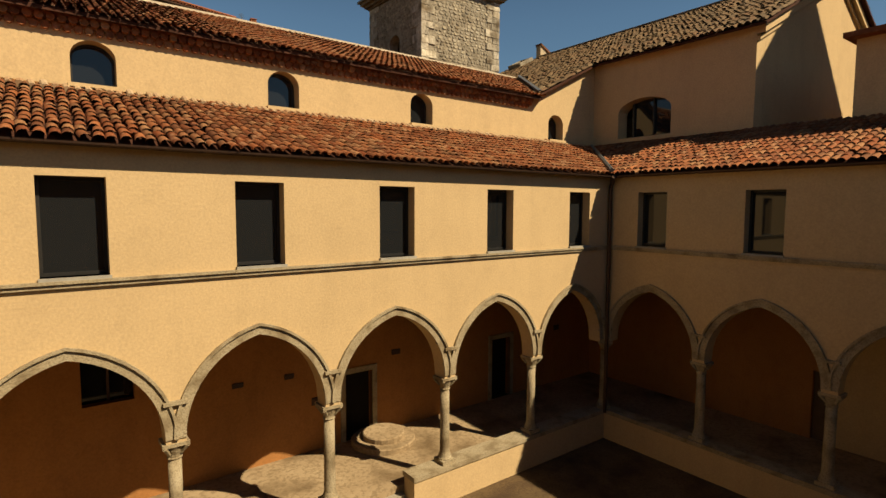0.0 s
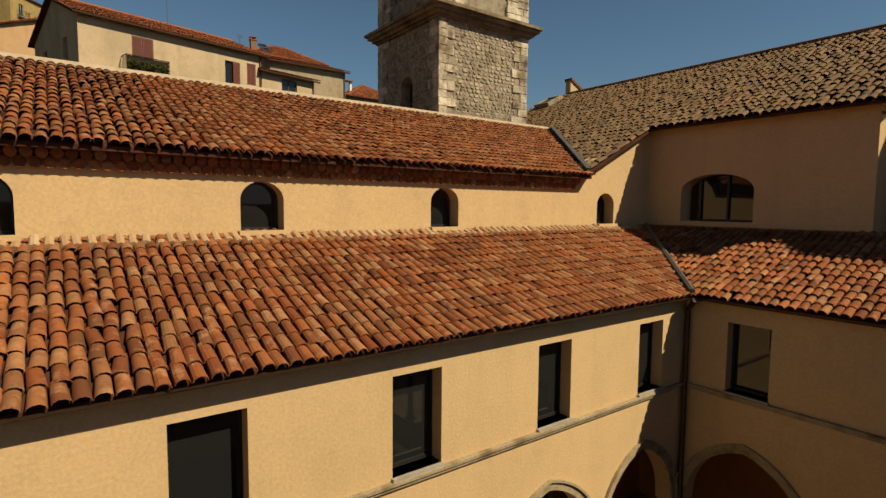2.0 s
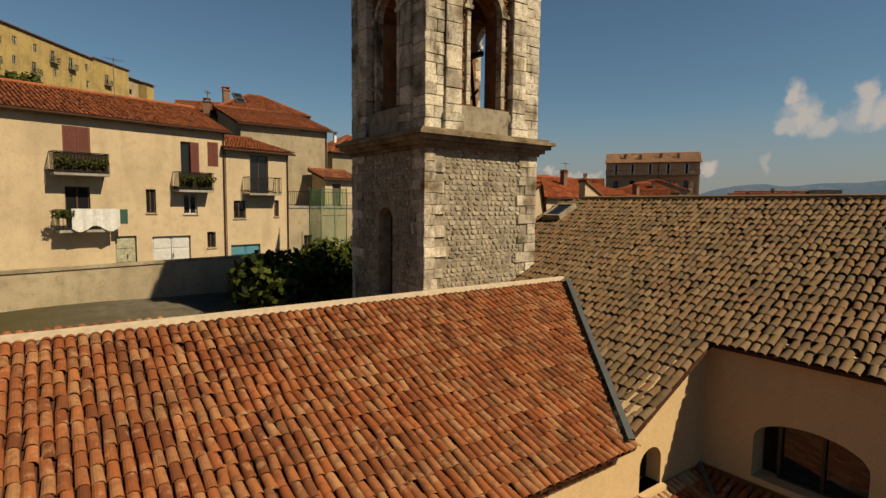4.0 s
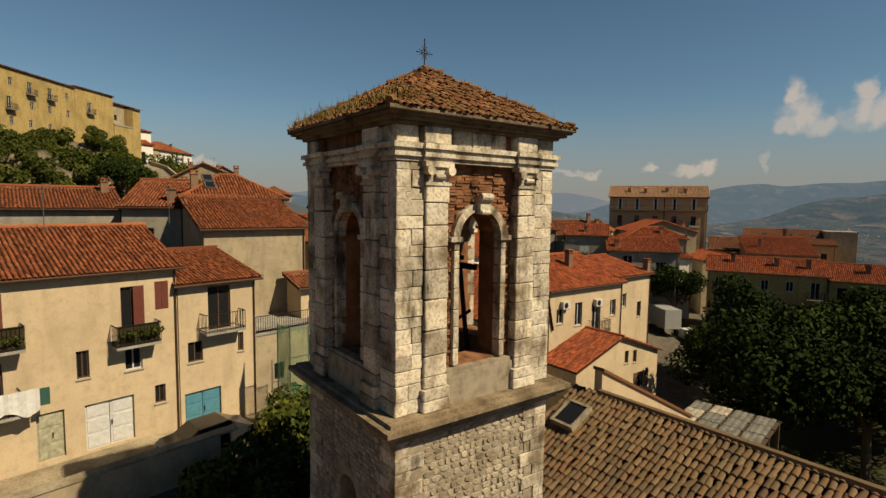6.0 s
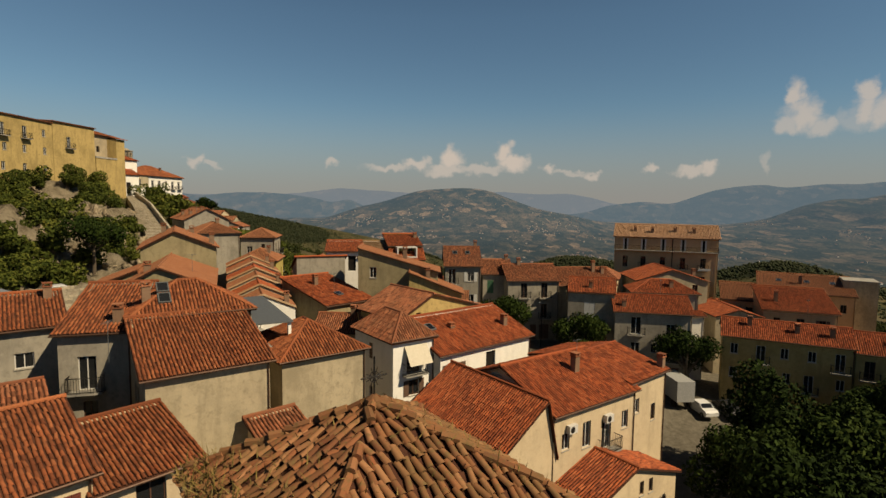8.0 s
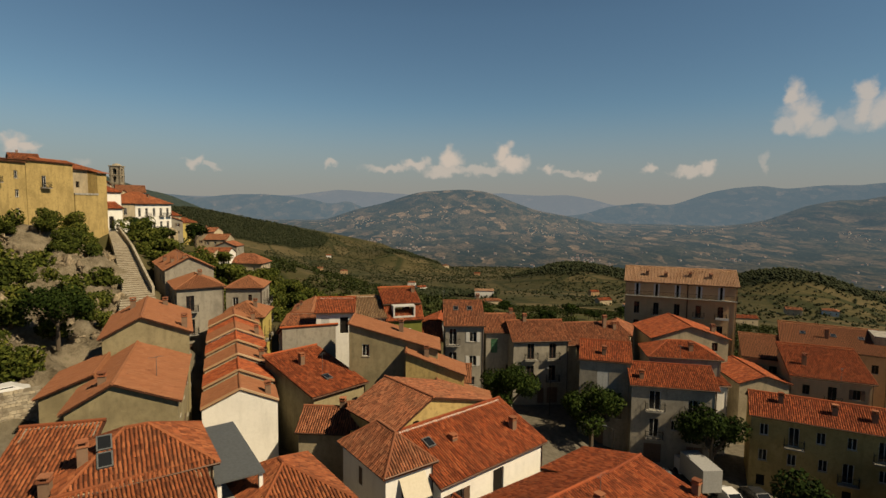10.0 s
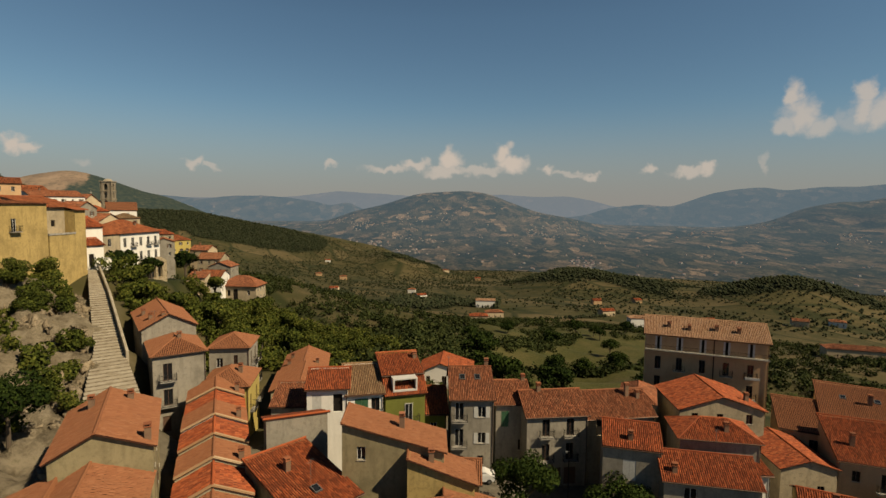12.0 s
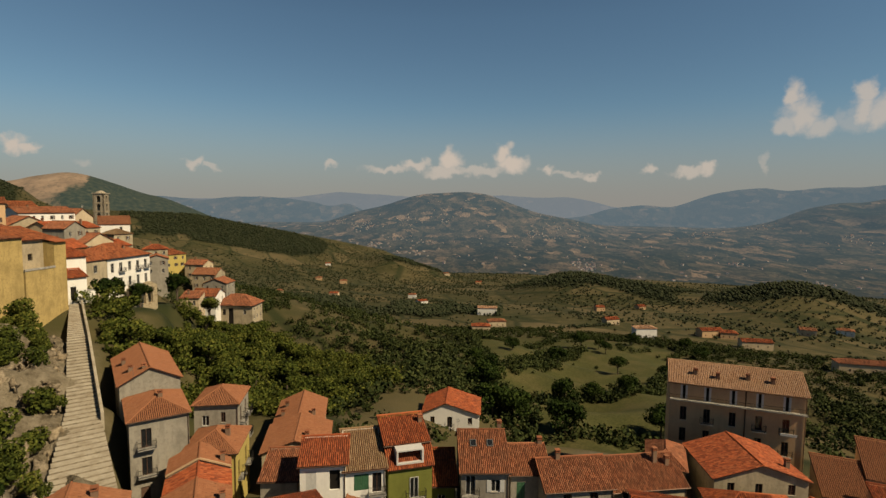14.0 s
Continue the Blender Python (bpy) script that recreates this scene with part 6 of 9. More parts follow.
def house(label, x, y, th, w, d, zb, ze, roof, rise, wallm, tile, front=(), right=(), left=(), back=(), frac=0.5, over=0.3,
          frame=None, shut=None, sp=0.22, course=0.4, seed=1, chim=(), seg=3, name="house", group="", rail=False, skylights=(), gut=True):
    """A house: x, y its front left corner, th the turn of its front, w and d its front and depth, zb and ze foot and eaves."""
    ob = root(name, pose(x, y, zb, 0, 0, th), label, "house" if name == "house" else name.replace("_", " "), group)
    h = ze - zb
    frame, shut = frame or FRAME_B, shut or SHUT_B
    fs = {"front": lambda u, dd, z: (u, dd, z), "back": lambda u, dd, z: (w - u, d - dd, z),
          "right": lambda u, dd, z: (w - dd, u, z), "left": lambda u, dd, z: (dd, d - u, z)}
    tt = 0.25
    tops = {"front": h, "back": h, "right": h, "left": h}
    if roof == "gu":
        tops["right"], tops["left"] = [(0, h), (frac * d, h + rise), (d, h)], [(0, h), (d - frac * d, h + rise), (d, h)]
    elif roof == "gv":
        tops["front"], tops["back"] = [(0, h), (frac * w, h + rise), (w, h)], [(0, h), (w - frac * w, h + rise), (w, h)]
    elif roof == "sv":
        tops["right"], tops["left"], tops["back"] = [(0, h), (d, h + rise)], [(0, h + rise), (d, h)], h + rise
    elif roof == "su":
        tops["front"], tops["back"], tops["right"] = [(0, h), (w, h + rise)], [(0, h + rise), (w, h)], h + rise
    elif roof == "sl":
        tops["front"], tops["back"], tops["left"] = [(0, h + rise), (w, h)], [(0, h), (w, h + rise)], h + rise
    lists = {"front": front, "right": right, "left": left, "back": back}
    for side, ops in lists.items():
        L = w if side in ("front", "back") else d
        m = MB()
        f = fs[side]
        u0, u1 = (0, L) if side in ("front", "back") else (tt, L - tt)
        tp = tops[side]
        if not isinstance(tp, (int, float)):
            us, zs = [p[0] for p in tp], [p[1] for p in tp]
            mids = [p for p in tp if u0 < p[0] < u1]
            tp = [(u0, float(np.interp(u0, us, zs)))] + mids + [(u1, float(np.interp(u1, us, zs)))]
        local = [(k, a, b, za - zb, zz - zb) for k, a, b, za, zz, *r in ops]
        wall(m, u0, u1, -2.5, tp, tt, [rect_op(*o[1:]) for o in local], f)
        wp = part("wall", m, wallm, ob)
        for o, src in zip(local, ops):
            fm = src[5] if len(src) > 5 else frame
            sm = src[6] if len(src) > 6 else shut
            fit_opening(wp, o[0], o[1:], f, fm, sm)
            if o[0] == "b":
                balcony(wp, o[1] - 0.45, o[2] + 0.45, o[3], f)
    mat = TILES[tile]
    o = over

    def face(P, Q, R, S, k):
        tiled_face(ob, P, Q, R, S, mat, sp, course, seed * 7 + k, 0.09, seg)

    zl = 0.06
    if roof == "gu":
        r1, r2 = frac * d, d - frac * d
        s1, s2 = rise / r1, rise / r2
        face((-o, -o, h - s1 * o + zl), (w + o, -o, h - s1 * o + zl), (w + o, r1, h + rise + zl), (-o, r1, h + rise + zl), 1)
        face((w + o, d + o, h - s2 * o + zl), (-o, d + o, h - s2 * o + zl), (-o, r1, h + rise + zl), (w + o, r1, h + rise + zl), 2)
        ridge = ((-o, r1, h + rise + 0.1), (w + o, r1, h + rise + 0.1))
    elif roof == "gv":
        r1, r2 = frac * w, w - frac * w
        s1, s2 = rise / r1, rise / r2
        face((-o, d + o, h - s1 * o + zl), (-o, -o, h - s1 * o + zl), (r1, -o, h + rise + zl), (r1, d + o, h + rise + zl), 1)
        face((w + o, -o, h - s2 * o + zl), (w + o, d + o, h - s2 * o + zl), (r1, d + o, h + rise + zl), (r1, -o, h + rise + zl), 2)
        ridge = ((r1, -o, h + rise + 0.1), (r1, d + o, h + rise + 0.1))
    elif roof == "hip":
        k = min(w, d) / 2
        s = rise / k
        z0, zt = h - s * o + zl, h + rise + zl
        c = [(-o, -o, z0), (w + o, -o, z0), (w + o, d + o, z0), (-o, d + o, z0)]
        if w >= d:
            a, b = (k, d / 2, zt), (w - k, d / 2, zt)
            face(c[0], c[1], b, a, 1), face(c[2], c[3], a, b, 2), face(c[1], c[2], b, b, 3), face(c[3], c[0], a, a, 4)
        else:
            a, b = (w / 2, k, zt), (w / 2, d - k, zt)
            face(c[0], c[1], a, a, 1), face(c[2], c[3], b, b, 2), face(c[1], c[2], b, a, 3), face(c[3], c[0], a, b, 4)
        ridge = (a, b)
        hm = MB()
        for p, q in ((c[0], a), (c[1], b if w >= d else a), (c[2], b), (c[3], a if w >= d else b)):
            hm.tube(p, q, 0.11, n=6)
        part("hip_tiles", hm, mat, ob)
    elif roof == "sv":
        s = rise / d
        face((-o, -o, h - s * o + zl), (w + o, -o, h - s * o + zl), (w + o, d + 0.1, h + rise + zl), (-o, d + 0.1, h + rise + zl), 1)
        ridge = ((-o, d, h + rise + 0.1), (w + o, d, h + rise + 0.1))
    elif roof == "su":
        s = rise / w
        face((-o, d + o, h - s * o + zl), (-o, -o, h - s * o + zl), (w + 0.1, -o, h + rise + zl), (w + 0.1, d + o, h + rise + zl), 1)
        ridge = ((w, -o, h + rise + 0.1), (w, d + o, h + rise + 0.1))
    elif roof == "sl":
        s = rise / w
        face((w + o, -o, h - s * o + zl), (w + o, d + o, h - s * o + zl), (-0.1, d + o, h + rise + zl), (-0.1, -o, h + rise + zl), 1)
        ridge = ((0, -o, h + rise + 0.1), (0, d + o, h + rise + 0.1))
    else:
        m = MB()
        m.box(-0.05, w + 0.05, -0.05, d + 0.05, h, h + 0.15)
        part("roof", m, CONC, ob, "flat concrete roof")
        ridge = None
    if ridge and (Vector(ridge[0]) - Vector(ridge[1])).length > 0.1:
        m = MB()
        m.tube(*ridge, 0.12, n=7)
        part("ridge", m, mat, ob)
    if gut and roof in ("gu", "hip", "sv"):
        m = MB()
        m.tube((-o, -o - 0.05, h - 0.12), (w + o, -o - 0.05, h - 0.12), 0.06, n=6)
        m.tube((w - 0.1, -0.07, h - 0.15), (w - 0.1, -0.07, 0.3), 0.045, n=6)
        part("gutter", m, COPPER, ob)
    for su, sv in skylights:
        k = {"sv": d, "gu": frac * d, "hip": min(w, d) / 2}.get(roof, d)
        e = part("skylight", skylight_mesh(), ZINC, ob, "grey framed roof window")
        e.matrix_basis = pose(su, sv, h + rise / k * sv + 0.16, math.degrees(math.atan(rise / k)), 0, 0)
        m = MB()
        m.box(-0.3, 0.3, -0.42, 0.42, 0.06, 0.09)
        part("pane", m, GLASS, e)
    for cx, cy, cz, ch in chim:
        chimney(ob, cx, cy, cz - zb, ch)
    return ob


# houses beside the lane behind the church
DOOR_GG = plain("faded grey-green door paint", (0.29, 0.28, 0.2), 0.7, 0, 0.1, 0.3, 6.0)
lane_house = house("long cream house with red shutters and garages", 2.44, 27.38, 12.6, 10.45, 9.0, 9.4, 18.45, "gu", 1.75, CREAM, "red",
      front=[("s", 2.57, 3.7, 15.62, 17.84, FRAME_W, SHUT_R), ("b", 2.57, 3.6, 12.95, 15.0), ("b", 7.95, 8.95, 14.98, 17.62, FRAME_B, SHUT_R),
             ("s", 9.43, 10.05, 16.36, 17.73, FRAME_W, SHUT_R), ("w", 6.12, 6.61, 13.72, 14.97), ("w", 8.04, 8.79, 13.65, 14.81, FRAME_W),
             ("g", 6.37, 8.36, 10.35, 12.47, FRAME_W, DOOR_W), ("w", 9.3, 9.79, 11.72, 12.63), ("d", 4.6, 5.6, 10.45, 12.55, FRAME_W, DOOR_GG)],
      left=auto_ops(9.0, 10.0, 18.0, 2, 3, 4, "wk", "k"), seed=1, sp=0.2, course=0.36, seg=4, group="lane houses", shut=SHUT_R)
m = MB()
m.box(8.47, 8.93, -0.04, 0.0, 5.62, 8.2)
for i in range(30):
    m.box(8.51, 8.89, -0.055, -0.035, 5.72 + 0.08 * i, 5.77 + 0.08 * i)
part("shutter_leaf", m, SHUT_R, lane_house, "closed red shutter leaf")
REED = plain("dark reed matting", (0.035, 0.028, 0.014), 0.95, 0, 0.1, 0.6, 25.0)
bal = balcony(lane_house, 2.0, 4.25, 15.62 - 9.4, lambda u, d, z: (u, d, z), 0.8)
for u0, u1, z in ((2.02, 4.23, 6.24), (7.55, 9.35, 5.6)):
    m = MB()
    m.box(u0, u1, -0.74 if u0 < 5 else -0.7, -0.71 if u0 < 5 else -0.67, z, z + 0.9)
    part("reed_screen", m, REED, bal if u0 < 5 else lane_house, "dark reed matting behind the railing")
house("small cream house wing with a blue garage door", 2.44 + 10.5 * 0.976, 27.38 + 10.5 * 0.218, 12.6, 4.15, 5.0, 9.2, 17.5, "sv", 1.2, CREAM, "red",
      front=[("b", 1.5, 2.72, 14.9, 17.2), ("w", 0.42, 1.18, 13.38, 14.44), ("w", 3.1, 3.42, 13.47, 14.5), ("g", 0.21, 2.1, 9.85, 11.8, FRAME_W, DOOR_BL)],
      seed=2, sp=0.2, course=0.36, seg=4, group="lane houses")
tb = house("cream terrace block with an iron railing", 16.75, 30.9, 8, 7.0, 5.5, 8.6, 14.0, "flat", 0, BEIGE, "red", front=[("d", 3.2, 4.1, 8.9, 11.2, FRAME_W, SHUT_G), ("w", 1.2, 1.8, 11.2, 12.2)], group="lane houses")
balcony(tb, 0, 7.0, 5.55, lambda u, d, z: (u, d + 0.6, z), 0.55)
house("little cream stair house with a tiled roof", 20.5, 33.4, 5, 2.6, 2.0, 13.5, 16.2, "sv", 0.6, CREAM, "brown", front=[("d", 0.6, 1.3, 13.9, 15.8)], seed=3, group="lane houses")
# tall houses behind
house("tall beige house with a broad red roof", 15.3, 35.9, 0, 6.5, 6.4, 9.0, 19.95, "sv", 1.95, BEIGE, "red",
      left=[("w", 2.0, 2.7, 17.2, 18.6, FRAME_W), ("w", 3.1, 3.8, 17.2, 18.6, FRAME_W)], seed=4, sp=0.2, course=0.38, group="town houses")
house("tall rear house with a hipped red roof and skylights", 15.4, 42.4, -3, 7.2, 6.0, 10.0, 21.95, "hip", 1.7, BEIGE, "red", seed=5, group="town houses", chim=[(1.0, 1.8, 22.9, 0.7)], skylights=[(2.0, 1.2), (2.0, 2.2)])
house("grey house with a balcony and red roof", 11.7, 43.7, -20, 3.9, 6.5, 10.0, 21.2, "sv", 2.0, GREYPL, "red", front=[("b", 1.0, 2.0, 17.6, 19.7, FRAME_W), ("b", 1.2, 2.0, 14.8, 16.9), ("w", 3.0, 3.5, 12.0, 13.0)], seed=6, group="town houses", chim=[(3.0, 1.0, 21.6, 0.8)])
house("long grey house with small windows", 2.5, 47.0, 3, 9.6, 5.0, 11.0, 21.0, "sv", 1.5, GREYPL, "red", front=[("w", 7.0, 8.0, 18.4, 19.4, FRAME_W), ("w", 3.4, 4.6, 17.6, 18.9, FRAME_W), ("w", 7.0, 8.0, 15.4, 16.4)], seed=7, group="town houses", chim=[(9.0, 4.0, 22.2, 0.8)])
house("low house with a rough tiled roof", 2.0, 37.8, 6, 9.0, 3.6, 10.0, 18.6, "gu", 0.8, GREYPL, "brown", front=[("w", 6.5, 7.1, 15.0, 16.2)], seed=8, sp=0.22, group="town houses")
house("salmon house with a gabled roof", -3.5, 50, 12, 8.0, 8, 12, 22.4, "gv", 1.5, SALMON, "red", seed=9, group="town houses", right=auto_ops(8, 13, 22, 2, 3, 3, "wk", "k"))
house("plain beige house with a hipped roof", 23.6, 38.9, 1, 6.2, 7.0, 8.0, 18.75, "hip", 1.75, BEIGE, "red", seed=10, group="town houses", right=[("w", 2.0, 2.8, 15.5, 16.8)])
dm = house("roof terrace with a grey slab canopy", 22.6, 41.6, 0, 2.3, 6.0, 9.0, 18.9, "flat", 0, BEIGE, "red", group="town houses")
m = MB()
slab(m, [(-0.1, -0.3, 11.85), (2.7, -0.3, 11.75), (2.6, 6.2, 12.6), (0.4, 6.2, 12.6)], 0.1)
part("canopy", m, ZINC, dm, "dark grey sheet canopy")
for a, b in ((0.05, -0.1), (2.4, -0.1), (2.3, 5.8)):
    m = MB()
    m.box(a, a + 0.22, b, b + 0.22, 9.9, 11.75 + b * 0.1)
    part("pillar", m, WHITEPL, dm)
# white house and its neighbours
wh = house("white house with a hipped roof and striped awning", 33.4, 41.0, 0, 4.0, 6.6, 7.5, 18.2, "hip", 1.7, WHITEPL, "brown",
           front=[("o", 1.5, 2.5, 13.3, 14.6), ("b", 1.3, 2.6, 15.2, 17.3), ("k", 1.2, 2.4, 9.0, 11.4)], left=[("s", 2.6, 3.2, 15.8, 17.2), ("w", 2.6, 3.2, 12.2, 13.4), ("w", 5.0, 5.6, 12.2, 13.4)], seed=11, group="town houses")
m = MB()
for i in range(10):
    u = 1.05 + 0.22 * i
    slab(m, [(u, -0.05, 10.05), (u + 0.12, -0.05, 10.05), (u + 0.12, -1.0, 8.6), (u, -1.0, 8.6)], 0.02)
    slab(m, [(u + 0.12, -0.06, 10.04), (u + 0.22, -0.06, 10.04), (u + 0.22, -1.01, 8.59), (u + 0.12, -1.01, 8.59)], 0.02)
part("awning", m, plain("cream awning cloth", (0.434, 0.392, 0.308), 0.9, 0, 0.2, 0.06), wh, "cream striped canvas awning")
house("long white house with a red roof and shuttered windows", 37.4, 40.0, 4, 11.4, 5.4, 7.0, 16.6, "sv", 2.1, WHITEPL, "bright",
      front=[("o", 0.9, 2.2, 14.0, 15.6), ("k", 5.4, 6.6, 13.2, 15.9), ("w", 8.5, 9.5, 10.6, 11.8), ("w", 3.0, 4.0, 10.6, 11.8)], seed=12, group="town houses", skylights=[(1.6, 3.4)], chim=[(9.8, 2.0, 17.4, 0.8), (3.8, 3.0, 17.9, 0.1)])
house("ochre yellow gabled attic house", 36.8, 45.5, 5, 10.8, 6.5, 8.0, 18.7, "gv", 1.9, YELLOW, "brown", front=[("w", 1.9, 2.5, 18.2, 19.0)], frac=0.36, seed=13, group="town houses")
# red-roofed houses towards the square
house("cream house with a sloping bright red roof", 33.3, 28.5, 0, 5.2, 10.2, 2.5, 13.2, "gv", 3.0, CREAM, "bright", frac=0.86, seed=14, left=auto_ops(10.2, 3.5, 13, 3, 3, 5, "w", "k"), front=[("w", 2.0, 2.9, 10.2, 11.4)], group="town houses")
house("cream house with two bright red roof slopes", 38.5, 28.4, 0, 9.2, 10.4, 2.5, 15.1, "gu", 2.0, CREAM, "bright",
      front=[("w", 0.8, 1.6, 12.3, 13.5, FRAME_W), ("w", 3.0, 3.9, 11.9, 13.8, FRAME_W), ("b", 5.2, 6.3, 11.2, 13.5, FRAME_W), ("w", 7.6, 8.4, 12.2, 13.6, FRAME_W), ("w", 7.6, 8.4, 9.2, 10.4, FRAME_W)], seed=15, frac=0.5, group="town houses", chim=[(5.6, 3.0, 16.6, 0.9)])
house("cream end house with a bright red roof", 47.8, 28.9, 4, 5.6, 10.0, 2.5, 15.4, "gu", 1.2, CREAM, "bright", front=[("w", 0.7, 1.5, 12.6, 13.8, FRAME_W), ("w", 3.4, 4.1, 11.4, 12.8)],
      right=auto_ops(10, 3.5, 15.2, 3, 3, 6, "wo", "wk"), seed=16, frac=0.5, group="town houses", chim=[(5.4, 0.3, 14.5, 1.9)])
house("low cream gabled house with a bright red roof", 37.7, 25.0, 0, 10.4, 3.2, 3.0, 9.8, "gv", 1.75, CREAM, "bright", front=[("w", 5.8, 6.3, 9.3, 10.3, FRAME_B), ("w", 6.9, 7.4, 9.2, 10.2, FRAME_B), ("o", 7.6, 8.6, 7.0, 8.3, FRAME_B), ("k", 2.6, 4.4, 6.6, 7.9)], seed=17, frac=0.5, group="town houses")
# grey row along the square
house("grey house with a bright red roof and balconies", 71.2, 47.0, -48, 9.5, 7.6, 5.0, 15.4, "gu", 1.6, GREYPL, "bright",
      front=[("b", 2.0, 3.3, 12.4, 14.7, FRAME_W), ("b", 6.4, 7.5, 12.2, 13.9, FRAME_W), ("w", 4.6, 5.3, 10.0, 11.2), ("b", 2.1, 3.2, 9.0, 11.3), ("b", 6.6, 7.5, 9.0, 11.2), ("g", 1.6, 3.6, 5.8, 8.2, FRAME_W, SHUT_B), ("g", 6.4, 8.2, 5.8, 8.2, FRAME_W, SHUT_B)],
      right=auto_ops(7.2, 6, 15, 2, 3, 8, "wo", "k"), seed=18, group="square houses", frame=FRAME_W, chim=[(1.2, 1.0, 15.7, 0.9)])
house("grey corner house with a bright red roof", 69.4, 53.5, -52, 6.2, 8.2, 5.0, 17.2, "gu", 1.5, GREYPL, "bright", front=[("r", 2.2, 3.6, 13.4, 15.8), ("b", 2.4, 3.4, 9.6, 12.0), ("w", 4.6, 5.3, 9.8, 11.2), ("g", 1.2, 3.2, 5.8, 8.4)],
      left=auto_ops(8, 6, 17, 2, 3, 9, "wb", "dk"), seed=19, group="square houses", chim=[(3.0, 1.2, 17.6, 0.9)], over=0.15)
house("tall house with a low gabled red roof", 86.5, 54.0, -40, 11.0, 9.0, 5.5, 17.4, "gv", 1.8, BEIGE, "bright", front=auto_ops(11, 12, 17.2, 3, 2, 10, "w", "k"), right=auto_ops(9, 6, 17, 3, 4, 11, "wo", "w"), seed=20, group="square houses", chim=[(9.5, 2.0, 18.0, 0.9)])
house("low hipped red-roofed house between the rows", 79.5, 50.0, -46, 9.0, 6.0, 5.5, 16.8, "hip", 1.5, GREYPL, "bright", seed=76, group="square houses", chim=[(5.5, 1.2, 17.4, 0.9)])
house("small white house with a red roof", 80.0, 45.8, -40, 6.0, 6.0, 5.5, 14.0, "sv", 1.0, WHITEPL, "bright", right=auto_ops(6, 6, 14, 2, 3, 12, "w", "w"), seed=21, group="square houses")
house("long ochre row house with a red roof", 79.3, 36.8, -63, 13.5, 7.0, 3.0, 13.2, "gu", 1.6, YELLOW, "bright", front=auto_ops(13.5, 4.0, 13.0, 5, 3, 13, "wbw", "kg"), seed=22, group="square houses", frame=FRAME_W, chim=[(3.0, 2.2, 14.2, 1.0), (8.0, 1.6, 14.0, 0.9), (11.5, 1.4, 14.0, 0.9)])
house("ochre row house with a red roof and chimneys", 85.5, 24.7, -66, 22.0, 7.5, 2.5, 12.8, "gu", 1.7, YELLOW, "bright", front=auto_ops(22, 3.5, 12.6, 8, 3, 14, "wbw", "kg"), seed=23, group="square houses", chim=[(4.0, 1.8, 13.6, 1.0), (10.0, 2.0, 13.6, 1.0)])
house("orange house with skylights in its roof", 99.0, 46.5, -62, 8.0, 9.0, 4.0, 14.4, "sv", 1.6, SALMON, "orange", front=auto_ops(8, 5, 14, 3, 3, 15), seed=24, group="square houses")
house("tall salmon house with a broad red roof", 106.0, 44.0, -66, 13.0, 9.0, 4.0, 15.6, "sv", 2.0, SALMON, "orange", front=auto_ops(13, 5, 15.4, 4, 3, 16, "wbw", "k"), seed=25, group="square houses", skylights=[(3.0, 5.0), (7.0, 5.0), (10.5, 5.0)], chim=[(6.0, 4.0, 17.0, 0.8)])
house("small roof-terrace house of dark timber", 114, 34.6, -66, 4.5, 5.0, 6.0, 17.6, "flat", 0, BEIGE, "red", group="square houses")
house("low house with a plain red gabled roof", 88.8, 42.4, -40, 6.5, 9.0, 4.0, 13.4, "gv", 1.0, BEIGE, "bright", seed=26, group="square houses", front=auto_ops(6.5, 5, 13, 2, 2, 18, "w", "k"))
house("red-roofed house with a tall gable", 94.0, 38.2, -58, 9.0, 9.0, 4.0, 14.6, "sv", 2.2, SALMON, "bright", seed=27, group="square houses", front=auto_ops(9, 5, 14.4, 3, 3, 19), chim=[(2.0, 3.0, 15.8, 0.9)])
# the large salmon block
big = house("large four-storey salmon apartment block with balconies", 98.3, 66.85, -57.4, 17.8, 8.8, 8.0, 23.5, "gu", 2.1, SALMON, "pale",
            front=[(k, c - 0.45, c + 0.45, z, z + 2.1) for z, row in ((21.0, "kkkkk"), (17.7, "wbwbb"), (14.4, "wbwbb"), (11.2, "wbwbb")) for c, k in zip((2.0, 5.2, 8.6, 12.0, 15.4), row)],
            right=[("s", 3.0, 3.8, z, z + 1.4) for z in (18.6, 15.2)], seed=28, name="apartment_block", frame=FRAME_B, sp=0.24, chim=[(3.6, 1.8, 24.2, 0.9), (6.6, 1.4, 24.0, 0.9), (10.6, 1.8, 24.2, 0.9), (13.8, 1.6, 24.1, 0.9)])
balcony(big, 0.0, 17.8, 13.0, lambda u, d, z: (u, d, z), 1.0, high=0.85)
for c in (2.0, 5.2, 8.6, 12.0, 15.4):
    for side in (-1, 1):
        m = MB()
        m.box(c + side * 0.45 - 0.03 + (0.0 if side < 0 else -0.22), c + side * 0.45 + 0.25 + (0.0 if side < 0 else -0.22), -0.04, 0.05, 13.02, 15.1)
        part("shutter", m, FRAME_W, big, "white balcony door leaf")
m = MB()
m.tube((10.2, -0.08, 15.4), (10.2, -0.08, 1.0), 0.09, n=6)
part("downpipe", m, COPPER, big)
for u0, u1, z in ((14.6, 16.6, 9.72),):
    m = MB()
    m.box(u0, u1, -0.9, -0.8, z, z + 0.35)
    part("balcony_front", m, FRAME_W, big, "white balcony front")
